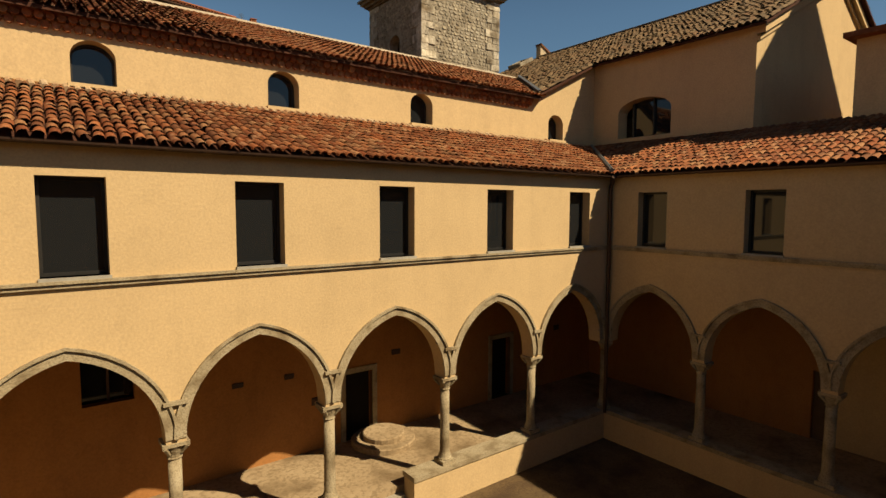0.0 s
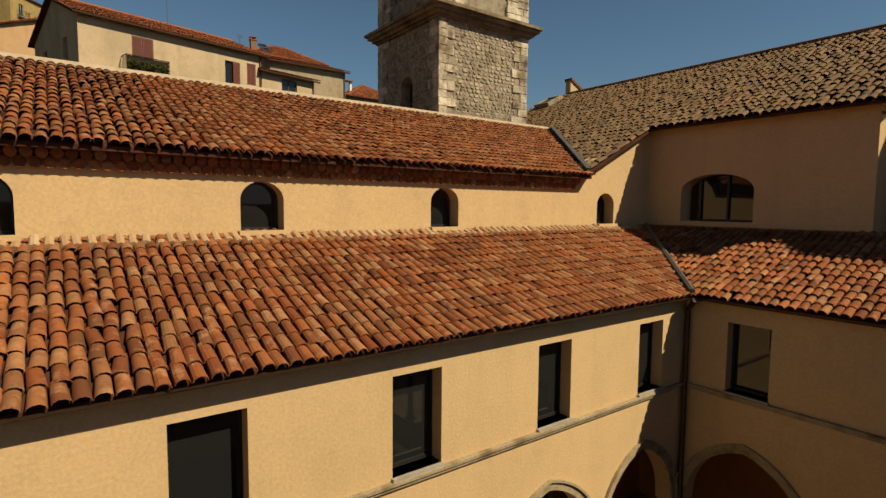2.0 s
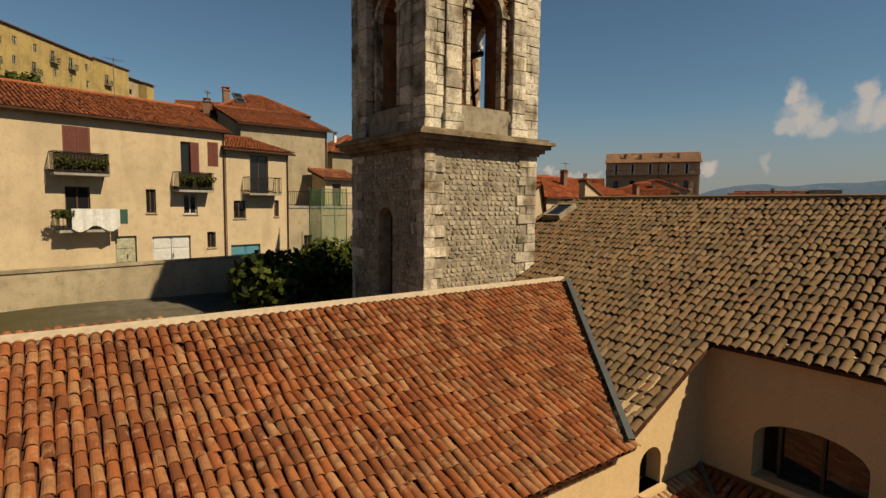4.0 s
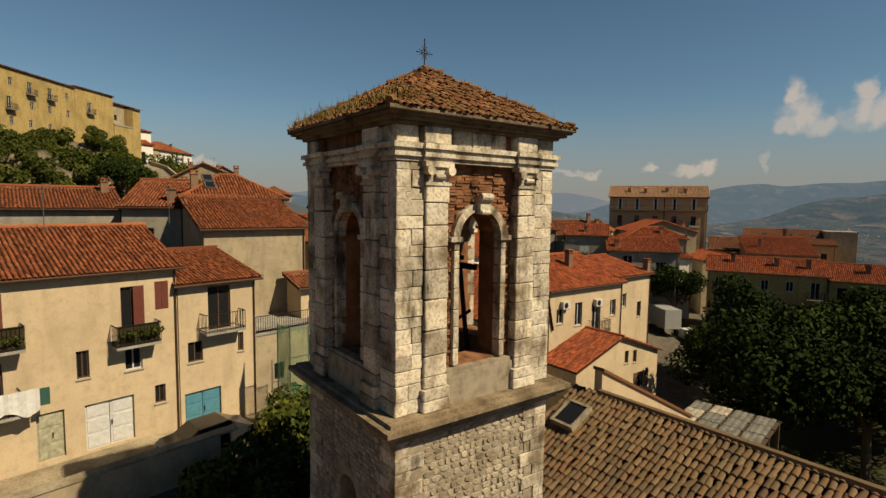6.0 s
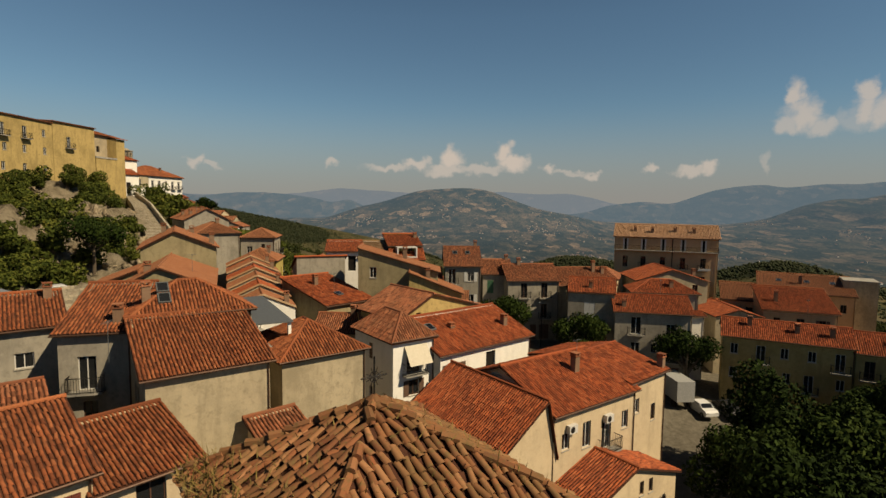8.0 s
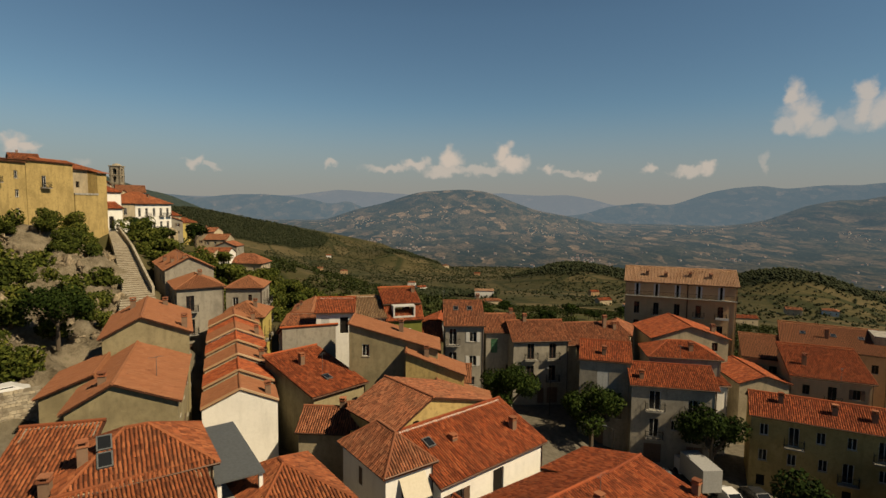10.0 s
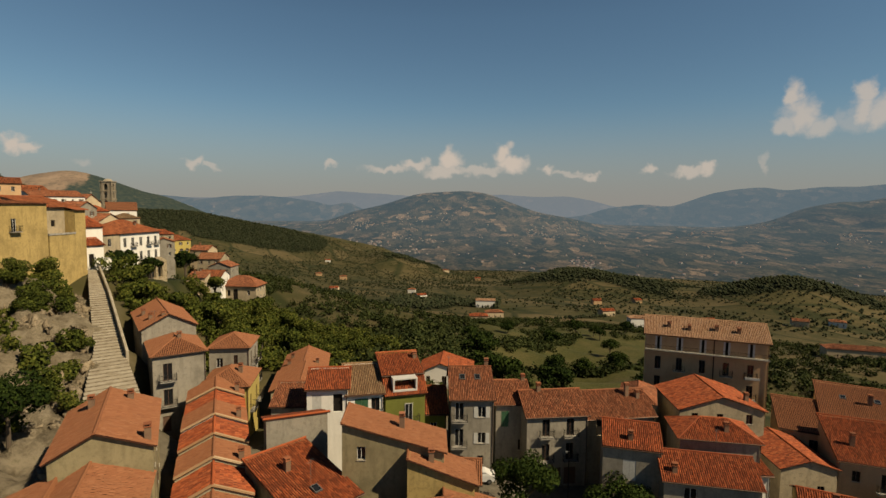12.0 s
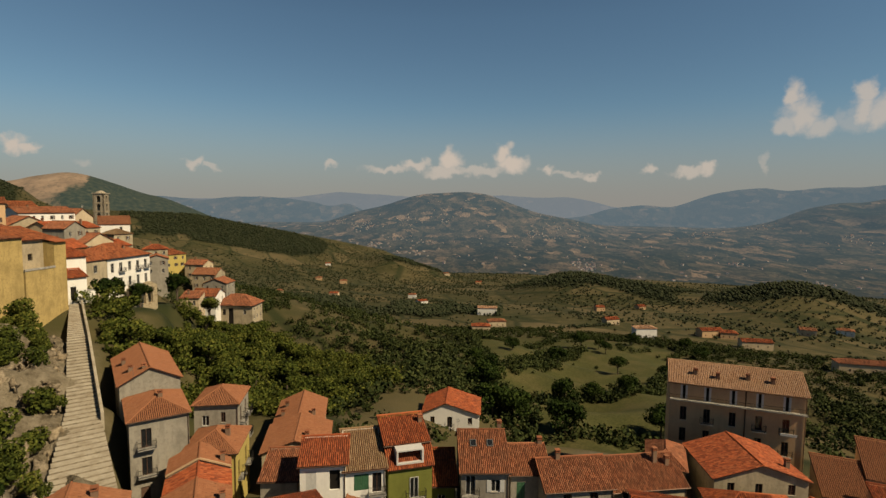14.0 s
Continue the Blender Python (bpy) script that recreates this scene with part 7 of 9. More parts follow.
# houses beside the stair lane
house("tall grey house with an orange gabled roof", 29.7, 103.3, -2, 7.2, 14.5, 15.0, 25.9, "gv", 1.9, GREYPL, "orange", left=auto_ops(14.5, 16, 25.6, 4, 3, 20, "wk", "dk"), seed=29, group="stair lane houses", frac=0.5, chim=[(1.5, 3.0, 26.6, 0.8), (3.0, 1.0, 27.2, 0.7), (1.0, 8.0, 26.4, 0.8)])
house("white and grey house with a hipped orange roof", 29.8, 94.4, -3, 6.4, 8.8, 12.5, 24.1, "hip", 1.5, GREYPL, "orange", front=[("b", 1.2, 2.3, 20.6, 22.9, FRAME_B), ("b", 1.2, 2.3, 17.2, 19.4, FRAME_B), ("d", 1.0, 2.0, 13.6, 15.8), ("w", 4.2, 5.2, 15.0, 16.2)],
      left=auto_ops(8.8, 14, 24, 2, 3, 21, "wb", "k"), seed=30, group="stair lane houses", chim=[(3.6, 3.0, 25.4, 0.7)])
house("grey house with a hipped orange roof", 37.7, 98.9, -28, 5.6, 6.4, 12.0, 23.0, "hip", 1.4, GREYPL, "orange", front=[("w", 1.0, 1.9, 20.0, 21.4, FRAME_W), ("w", 3.4, 4.0, 20.4, 21.8)], right=auto_ops(6.4, 13, 23, 2, 3, 22, "b", "k"), seed=31, group="stair lane houses")
house("lemon yellow house with a hipped orange roof", 34.8, 91.6, -28, 6.2, 7.4, 11.0, 19.8, "hip", 1.6, LEMON, "orange", front=[("r", 0.6, 1.4, 16.6, 18.0), ("r", 3.0, 4.2, 16.8, 18.2), ("w", 1.8, 2.6, 13.0, 14.2)], right=auto_ops(7.4, 12, 19.6, 2, 2, 23, "b", "k"), seed=32, group="stair lane houses", chim=[(4.6, 3.0, 20.8, 0.9)])
house("broad khaki house with a pale orange roof", 15.8, 55.6, -14, 7.2, 12.6, 12.0, 21.8, "gv", 1.7, OLIVEPL, "orange", right=auto_ops(12, 13, 21.8, 3, 3, 27, "wo", "k"), seed=35, group="town houses", frac=0.42, chim=[(2.0, 2.0, 23.0, 0.6)])
house("low khaki wing with an orange roof", 14.25, 62.0, -14, 4.0, 7.0, 12.0, 21.2, "gv", 1.5, OLIVEPL, "orange", seed=37, group="town houses", frac=0.95)
house("khaki house with a pale orange gabled roof and chimneys", 18.9, 67.2, -10, 7.2, 11.0, 12.0, 24.2, "gv", 1.7, OLIVEPL, "orange", right=auto_ops(11, 14, 24, 3, 3, 28, "wo", "k"), seed=36, group="town houses", frac=0.44, chim=[(6.8, 0.8, 24.6, 0.9), (2.0, 8.0, 25.4, 0.8), (5.0, 9.5, 25.0, 0.8)])
# stepped roofs of the narrow row
for i in range(7):
    hx, hy, hz = 25.9 + 1.12 * i, 61.0 + 4.5 * i, (17.9, 18.3, 18.7, 19.1, 19.4, 19.0, 19.3)[i]
    rowh = house(("narrow row house with an orange gabled roof", "narrow row house with a brown gabled roof")[i % 2], hx, hy, -14, 6.6, 4.5, 10.0, hz, "gv", 1.5, WHITEPL if i in (0, 4) else BEIGE, ("orange", "bright")[i % 2], seed=40 + i, group="narrow row houses", over=0.1,
          right=auto_ops(4.5, 11, hz, 1, 2, 30 + i, "w", "k"), left=auto_ops(4.5, 11, hz, 1, 2, 36 + i, "w", "k"), chim=[(5.8, 1.0, hz + 0.5, 0.9)] if i % 2 == 0 else [])
    for u0, u1, z0, z1 in ((-0.1, 3.3, -0.02, 1.5), (6.7, 3.3, -0.02, 1.5)):
        m = MB()
        m.v += [(u, d, hz - 10.0 + z + o) for u, z in ((u0, z0), (u1, z1)) for d in (-0.14, 0.12) for o in (0.02, 0.2)]
        m.f += [(0, 1, 5, 4), (2, 3, 7, 6), (0, 2, 6, 4), (1, 3, 7, 5), (0, 1, 3, 2), (4, 5, 7, 6)]
        part("verge", m, MORTARED, rowh, "pale mortared verge")
# khaki and yellow gables in the middle of the town
house("khaki house with a red roof and skylight", 35.4, 58.2, 10, 6.3, 9.5, 8.5, 18.0, "sv", 2.0, OLIVEPL, "bright", seed=46, group="town houses", front=[("w", 4.6, 5.3, 15.4, 16.6)], chim=[(2.4, 6.0, 19.4, 0.9)], skylights=[(3.2, 2.4)])
house("grey house with a high blank wall and low red roof", 44.2, 74.3, 165, 6.2, 5.6, 9.0, 20.2, "sv", 1.9, GREYPL, "bright", seed=47, group="town houses")
house("khaki house with a roof terrace in its orange roof", 41.0, 61.8, -35, 9.6, 4.6, 8.5, 21.0, "sl", 2.8, OLIVEPL, "orange", seed=48, group="town houses", front=[("w", 1.4, 2.2, 20.2, 21.5, FRAME_W), ("w", 6.5, 7.2, 14, 15.2)], chim=[(5.5, 2.5, 22.6, 0.9)])
house("yellow house with an orange roof and chimney", 45.2, 57.0, -35, 6.2, 3.8, 8.0, 18.7, "sl", 2.4, YELLOW, "orange", seed=49, group="town houses", chim=[(2.2, 1.0, 20.2, 1.1)], right=[("w", 1.0, 1.8, 15.0, 16.3)])
house("small grey house with an orange shed roof", 46.6, 53.2, -35, 5.4, 3.0, 8.0, 16.6, "sl", 1.6, GREYPL, "orange", seed=67, group="town houses")
house("low house with a rough brown roof", 33.0, 56.0, -40, 7.2, 5.0, 8.0, 16.0, "gu", 1.3, BEIGE, "brown", seed=50, group="town houses", chim=[(3.5, 2.5, 17.2, 0.8)])
house("small house with a low brown roof", 36.0, 51.0, -20, 6.0, 5.0, 8.0, 17.4, "gu", 1.2, YELLOW, "brown", seed=51, group="town houses")
house("beige house with a small orange roof", 48.6, 60.0, -40, 6.0, 5.0, 8.0, 16.6, "gu", 1.2, BEIGE, "orange", seed=52, group="town houses", front=auto_ops(6, 9, 16, 2, 2, 41))
# row on the edge of the town
house("house with a red ribbed roof", 43.6, 76.7, -28.7, 4.8, 4.4, 11.0, 22.1, "sv", 1.2, WHITEPL, "bright", front=[("r", 0.6, 1.7, 19.3, 21.4), ("k", 3.1, 4.2, 19.2, 21.4)], seed=53, group="town edge houses")
house("house with a pale old tiled roof", 47.75, 74.55, -23, 4.4, 6.2, 10.5, 21.2, "sv", 1.9, WHITEPL, "tan", front=[("s", 1.0, 2.6, 18.8, 20.6, FRAME_W, SHUT_G), ("b", 3.0, 4.0, 18.4, 20.6, FRAME_B)], seed=54, group="town edge houses")
green = house("olive green house with a red roof and dormer terrace", 52.9, 74.6, -20, 5.0, 4.6, 10.0, 22.7, "sv", 1.5, GREENPL, "bright", seed=55, group="town edge houses", chim=[(4.7, 3.0, 23.6, 0.7)])
m = MB()
m.box(0.0, 5.0, -1.7, -0.01, -2.5, 10.7)
part("front_bay", m, GREENPL, green, "olive green plaster front")
tiled_face(green, (-0.2, -2.0, 10.6), (5.2, -2.0, 10.6), (5.2, 0.0, 12.4), (-0.2, 0.0, 12.4), BRIGHT_TILE, 0.22, 0.4, 551, 0.08, 3)
m = MB()
for a, b, c, e in ((0.9, 4.0, 10.95, 11.15), (0.9, 4.0, 12.45, 12.6), (0.9, 1.1, 11.15, 12.45), (3.8, 4.0, 11.15, 12.45)):
    m.box(a, b, -1.75, -0.3, c, e)
dormer = part("dormer", m, FRAME_W, green, "white framed dormer terrace")
m = MB()
m.box(1.1, 3.8, -0.6, -0.55, 11.15, 12.45)
part("dormer_back", m, LEMON, dormer, "pale yellow back of the dormer")
m = MB()
m.box(2.3, 3.4, -0.7, -0.62, 11.15, 12.3)
part("dormer_door", m, GLASS, dormer)
fg = lambda u, d, z: (u, d - 1.7, z)
fit_opening(green, "b", (2.4, 3.4, 7.0, 9.4), lambda u, d, z: (u, d - 1.9, z), FRAME_W, SHUT_W)
balcony(green, 1.9, 4.2, 7.0, fg)
house("small green house with a red roof", 57.6, 73.0, -34, 3.3, 6.5, 9.5, 17.1, "sv", 1.4, GREENPL, "bright", front=[("b", 1.2, 2.1, 13.6, 15.9, FRAME_W), ("k", 1.0, 2.2, 10, 12.2)], seed=56, group="town edge houses")
house("tall grey house with a brown roof and skylights", 59.6, 69.2, -35, 5.4, 9.5, 9.5, 19.8, "gu", 2.4, GREYPL, "brown", front=[("b", 0.5, 1.6, 17.0, 19.3, FRAME_W), ("o", 3.4, 4.4, 17.4, 18.8, FRAME_W, SHUT_W), ("b", 0.5, 1.6, 13.6, 15.9, FRAME_W), ("o", 3.4, 4.4, 14.0, 15.4, FRAME_W, SHUT_W), ("d", 0.6, 1.6, 10.0, 12.4, FRAME_W, SHUT_R), ("w", 3.4, 4.2, 11.2, 12.4)],
      left=auto_ops(9.5, 11, 19, 2, 3, 42, "w", "k"), seed=57, group="town edge houses", skylights=[(1.6, 3.6), (3.6, 3.6)], frac=0.6, chim=[(5.0, 6.0, 22.0, 1.0)])
house("grey house with a brown roof and green shutters", 65.8, 67.6, -33, 4.6, 8.0, 9.0, 18.3, "gu", 1.8, GREYPL, "brown", front=[("s", 0.7, 1.7, 15.2, 17.3, FRAME_W, SHUT_G), ("w", 3.0, 3.8, 12.0, 13.4)], seed=58, group="town edge houses", chim=[(4.3, 4.0, 19.8, 0.9)])
house("old grey stone house with iron balconies", 67.2, 63.3, -29, 8.0, 7.5, 8.0, 17.7, "gu", 2.0, GREYPL, "brown", front=[("b", 2.0, 3.0, 15.0, 17.2, FRAME_B), ("b", 5.2, 6.2, 15.0, 17.2, FRAME_B), ("b", 2.0, 3.0, 11.8, 14.0, FRAME_B), ("b", 5.2, 6.2, 11.8, 14.0, FRAME_B), ("d", 3.6, 4.6, 8.5, 10.8), ("g", 5.0, 6.6, 8.5, 10.8)], seed=59, group="town edge houses", chim=[(2.5, 3.6, 19.6, 0.9)])
house("low house with a flat concrete porch and brown roof", 74.6, 60.0, -28, 9.6, 8.0, 7.5, 16.8, "gu", 2.2, BEIGE, "brown", front=[("k", 1.5, 3.0, 14.4, 16.6), ("w", 6.5, 7.6, 14.0, 15.8, FRAME_W)], seed=60, group="town edge houses", chim=[(7.0, 3.0, 18.6, 1.4), (8.4, 2.6, 18.2, 0.9)])
house("beige house with a hipped brown roof", 83.2, 60.8, -58, 4.4, 7.3, 7.0, 17.3, "hip", 1.3, CREAM, "brown", seed=61, group="town edge houses", front=[("w", 2.0, 2.8, 14.4, 16.0)])
house("long orange-roofed house stepping down to the fields", 44.2, 91.5, -27, 8.4, 9.0, 8.0, 17.4, "gv", 1.5, BEIGE, "orange", seed=62, group="town edge houses", chim=[(5.6, 2.0, 18.2, 0.8)])
house("brown-roofed house behind the town's edge row", 47.2, 83.4, -27, 9.2, 4.6, 8.0, 18.6, "gu", 1.5, BEIGE, "brown", seed=64, group="town edge houses", chim=[(0.6, 1.2, 19.4, 0.8)])
house("orange-roofed house beyond the row", 48.6, 99.8, -27, 7.0, 10.6, 6.0, 16.9, "gv", 1.5, BEIGE, "orange", seed=63, group="town edge houses", chim=[(1.0, 3.0, 17.4, 0.7), (1.2, 6.5, 17.4, 0.7), (5.6, 2.4, 17.6, 0.7)], right=auto_ops(10.6, 7, 16, 3, 2, 44, "w", "k"))
house("low brown-roofed house beside the grey lane", 41.0, 81.8, -33, 4.2, 5.0, 8.0, 19.0, "sv", 1.4, GREYPL, "brown", seed=64, group="town edge houses")
house("grey and white house at the town's foot", 76.5, 167.2, -20, 10.5, 8.0, -8.0, 0.8, "gu", 2.4, WHITEPL, "brown", seed=65, group="town edge houses", right=auto_ops(8, -6, 0.6, 2, 2, 45, "w", "w"))
house("modern white villa with red roofs", 80.6, 107.5, -41, 11.0, 9.0, 1.0, 9.2, "gv", 2.0, WHITEPL, "bright", front=auto_ops(11, 3.4, 9.0, 3, 2, 46, "wb", "dk"), seed=66, group="villas", frac=0.4)
# upper village on the spur
yl = dict(frame=FRAME_W, shut=SHUT_B, sp=0.35, course=0.6, gut=False)
house("long yellow house on the cliff", -3.6, 107.3, 53, 26.5, 9.0, 26.0, 43.1, "sv", 0.8, YELLOW, "orange", front=auto_ops(26.5, 33, 42.6, 6, 3, 50, "wbw", "w"), seed=70, group="cliff houses", **yl)
house("tall plain ochre house with a flat top", 12.4, 129.2, 48, 10.4, 9.0, 26.0, 43.6, "sv", 0.5, YELLOW, "brown", front=[("b", 3.2, 4.2, 38.9, 41.1)], seed=75, group="cliff houses", **yl)
end = house("ochre house end with an overgrown terrace", 18.0, 139.3, 49, 8.9, 7.0, 25.0, 43.0, "sv", 1.9, BEIGE, "red", front=[("k", 2.9, 3.9, 39.3, 40.5)], seed=71, group="cliff houses", over=0.5, **yl)
m = MB()
m.box(0.0, 6.2, -2.1, -0.01, -2.5, 12.8)
part("terrace_block", m, YELLOW, end, "stained yellow plaster wall under the terrace")
m = MB()
m.box(-0.1, 6.3, -2.2, -1.9, 12.8, 13.15)
part("terrace_ledge", m, CONC, end, "weathered terrace ledge")
m = MB()
m.box(6.2, 8.9, -2.1, -0.01, -2.5, 17.4)
part("side_wing", m, YELLOW, end, "stained yellow plaster wing")
m = MB()
slab(m, [(6.0, -2.6, 17.5), (9.3, -2.6, 17.5), (9.3, 0.1, 18.1), (6.0, 0.1, 18.1)], 0.12)
part("wing_roof", m, HOUSE_TILE, end)
house("narrow white terrace house with a red lean-to roof", 25.0, 148.4, 22, 3.9, 3.4, 24.0, 35.0, "sv", 1.3, WHITEPL, "bright", front=[("k", 1.0, 2.0, 30.6, 33.2)], seed=72, group="upper village houses", **yl)
house("low white house with a flat roof", 27.2, 149.6, 24, 3.1, 3.0, 22.0, 32.0, "flat", 0, WHITEPL, "bright", front=[("k", 1.0, 1.9, 28.0, 29.6)], seed=73, group="upper village houses", **yl)
house("white village house above the stair lane", 25.0, 152.6, 24, 4.2, 6.0, 24.0, 38.6, "sv", 1.4, WHITEPL, "bright", seed=76, group="upper village houses", **yl)
house("grey wing beside the white palazzo", 29.4, 169.9, 45.4, 6.3, 9.0, 22.0, 36.1, "hip", 2.2, BEIGE, "red", front=[("w", 2.2, 3.4, 33.0, 34.8), ("w", 2.3, 3.2, 29.0, 30.6)], seed=74, group="upper village houses", **yl)
house("long white palazzo with a red hipped roof", 33.9, 174.5, 45.4, 14.8, 12.0, 22.0, 36.1, "hip", 3.0, WHITEPL, "red", front=[(k, c - 0.55, c + 0.55, z, z + 2.3) for z, row in ((32.4, "wbwbb"), (28.6, "wwbww")) for c, k in zip((1.6, 4.4, 7.4, 10.3, 13.2), row)],
      right=auto_ops(12, 28, 36, 3, 2, 54, "w", ""), seed=73, group="upper village houses", over=0.5, chim=[(9.0, 3.0, 37.4, 1.0)], **yl)
# row of pointed arches under the palazzo
m = MB()
wall(m, 0, 10.0, 14, [(0, 28.2), (7.4, 29.2), (10.0, 28.0)], 0.7, [(a, a + 1.9, 23.6, 27.2, 2.0, pointed) for a in (1.2, 3.8, 6.4)], lambda u, d, z: (38.2 + u * 0.72 - d * 0.69, 174.6 + u * 0.69 + d * 0.72, z))
arcade = tagged(part("terrace_arcade", m, COLSTONE), "ruined pale stone arcade under the palazzo", "wall", kind="structure")
m = MB()
m.box(0.2, 9.8, 1.6, 1.8, 14, 27.6, lambda u, d, z: (38.2 + u * 0.72 - d * 0.69, 174.6 + u * 0.69 + d * 0.72, z))
part("back_wall", m, RUBBLE, arcade)
last = house("pale house with a broad brown roof on the village's edge", 69.4, 224.4, -39.5, 14.0, 9.0, 0.0, 13.4, "hip", 3.0, BEIGE, "brown", front=[("k", 1.0, 2.2, 9.4, 11.6), ("k", 3.0, 4.2, 9.4, 11.6), ("k", 5.2, 7.0, 6.0, 12.0), ("w", 10.6, 11.6, 9.8, 11.4)], right=auto_ops(9, 4, 13.0, 3, 3, 56, "w", ""), seed=77, group="upper village houses", over=0.6, **yl)
# x, y, turn, front, depth, eaves, roof, rise, wall, tile
VILLAGE = [
    ("village house with a long red roof", 12.9, 259.3, 29, 8.0, 9.0, 47.3, "gu", 2.2, SALMON, "red"),
    ("long grey and white village house", 14.8, 246.3, 33, 18.6, 9.0, 45.7, "gu", 2.0, WHITEPL, "brown"),
    ("tan village house with a rough roof", 13.2, 224.2, 29, 11.2, 9.0, 42.5, "gv", 2.6, BEIGE, "brown"),
    ("village house with a red roof and terrace", 22.6, 220.0, 45, 5.4, 7.0, 41.9, "gu", 1.6, CREAM, "bright"),
    ("grey village house with white windows", 26.3, 210.5, 46, 7.6, 7.0, 41.9, "gv", 2.0, GREYPL, "brown"),
    ("low village house with a red roof", 32.2, 249.3, 42, 7.4, 6.0, 40.4, "sv", 2.0, BEIGE, "bright"),
    ("cream village house with a broad gable", 31.1, 210.4, 48, 11.6, 8.0, 37.6, "gv", 2.6, CREAM, "brown"),
    ("village house with a low red roof", 38.6, 223.9, 37, 7.7, 6.0, 35.3, "sv", 1.8, BEIGE, "bright"),
    ("brown-roofed village house beside the church", 42.0, 256.0, 35, 8.0, 7.0, 37.6, "hip", 1.8, BEIGE, "old"),
    ("yellow village house with a red roof", 25.7, 184.5, 54, 8.6, 7.0, 37.9, "gu", 2.0, YELLOW, "bright"),
    ("ochre house end with a low roof", 10.4, 172.0, 30, 6.2, 7.0, 44.0, "sv", 1.0, BEIGE, "brown"),
    ("pink village house on the crest", 6.4, 213.6, 8, 7.0, 7.0, 49.0, "gu", 1.6, SALMON, "red"),
    ("grey village house beside the palazzo", 50.5, 243.6, -8, 7.4, 7.0, 28.9, "gv", 1.4, GREYPL, "brown"),
    ("low red-roofed village house behind", 53.0, 270.0, -8, 9.0, 7.0, 30.4, "hip", 1.8, BEIGE, "bright"),
    ("lemon yellow village house with a red hipped roof", 62.4, 279.4, 21, 9.6, 8.0, 26.9, "hip", 2.2, LEMON, "red"),
    ("stepped village house with a brown roof", 69.6, 276.4, -43, 8.6, 8.0, 22.7, "gu", 1.8, CREAM, "brown"),
    ("stepped village house with an orange roof", 69.7, 262.2, -37, 10.0, 9.0, 19.9, "gu", 2.2, BEIGE, "orange"),
    ("stepped grey village house with a brown roof", 70.6, 246.0, -37, 9.0, 8.0, 18.1, "gv", 1.8, GREYPL, "brown"),
    ("pale village house with a red gabled roof", 61.8, 224.6, -37, 8.6, 8.0, 17.0, "gu", 2.0, WHITEPL, "red"),
    ("old stone village house below the palazzo", 56.4, 214.4, -30, 6.0, 6.0, 18.2, "sv", 1.4, CREAM, "brown"),
]
for i, (label, vx, vy, turn, vw, vd, ze, roof, rise, paint, tl) in enumerate(VILLAGE):
    foot = min(ze - 7.0, float(ground_z(np.array([vx]), np.array([vy]))[0]) - 1.0)
    house(label, vx, vy, turn, vw, vd, foot, ze, roof, rise, paint, tl, front=auto_ops(vw, ze - 6.2, ze - 0.2, max(2, int(vw / 3)), 2, 60 + i, "wow", ""), right=auto_ops(vd, ze - 6.2, ze - 0.2, 2, 2, 90 + i, "w", ""), seed=80 + i, group="upper village houses",
          chim=[(vw * 0.3, vd * 0.5, ze + rise * 0.9, 0.9)] if i % 2 else [], **yl)
# village church: nave and gabled front
foot = 28.0
house("pale village church with a tiled roof", 39.0, 284.2, -3, 11.2, 12.0, foot, 40.4, "gu", 3.2, WHITEPL, "orange", front=[("w", 7.4, 8.4, 37.4, 39.2)], seed=98, name="church", frac=0.4, **yl)
front = house("gabled cream chapel with a stone cross", 29.9, 274.4, 47, 10.6, 9.0, foot, 43.4, "gv", 3.4, CREAM, "brown", front=[("w", 4.6, 6.0, 40.0, 42.0)], seed=99, name="chapel", **yl)
m = MB()
m.box(5.22, 5.42, 0.0, 0.2, 18.6, 20.4)
m.box(4.8, 5.84, 0.02, 0.18, 19.5, 19.75)
part("cross", m, CONC, front, "stone cross on the gable")
# village church tower far up the spur
ct = root("church_tower", pose(42.2, 314.2, 34.0, 0, 0, -30), "dark grey stone village church tower", "tower")
m = MB()
for k in range(4):
    c, s = [(1, 0), (0, -1), (-1, 0), (0, 1)][k]
    wall(m, -2.4, 2.4, 0, 19.2, 0.7, [(-0.9, 0.9, z, z + 2.9, 0.9, semi) for z in (7.6, 11.6, 15.4)], lambda u, d, z, c=c, s=s: (c * u - s * (d - 2.4), s * u + c * (d - 2.4), z))
part("wall", m, MORTAR, ct)
for z in (6.8, 10.9, 14.8):
    m = MB()
    for a, b, c, d in ((-2.55, 2.55, -2.55, -2.4), (-2.55, 2.55, 2.4, 2.55), (-2.55, -2.4, -2.4, 2.4), (2.4, 2.55, -2.4, 2.4)):
        m.box(a, b, c, d, z, z + 0.28)
    part("string_course", m, COLSTONE, ct)
m = MB()
m.box(-2.7, 2.7, -2.7, 2.7, 19.2, 19.6)
m.lathe([(2.3, 19.6), (1.5, 20.4), (0.1, 20.8)], n=8)
part("roof", m, MORTAR, ct)

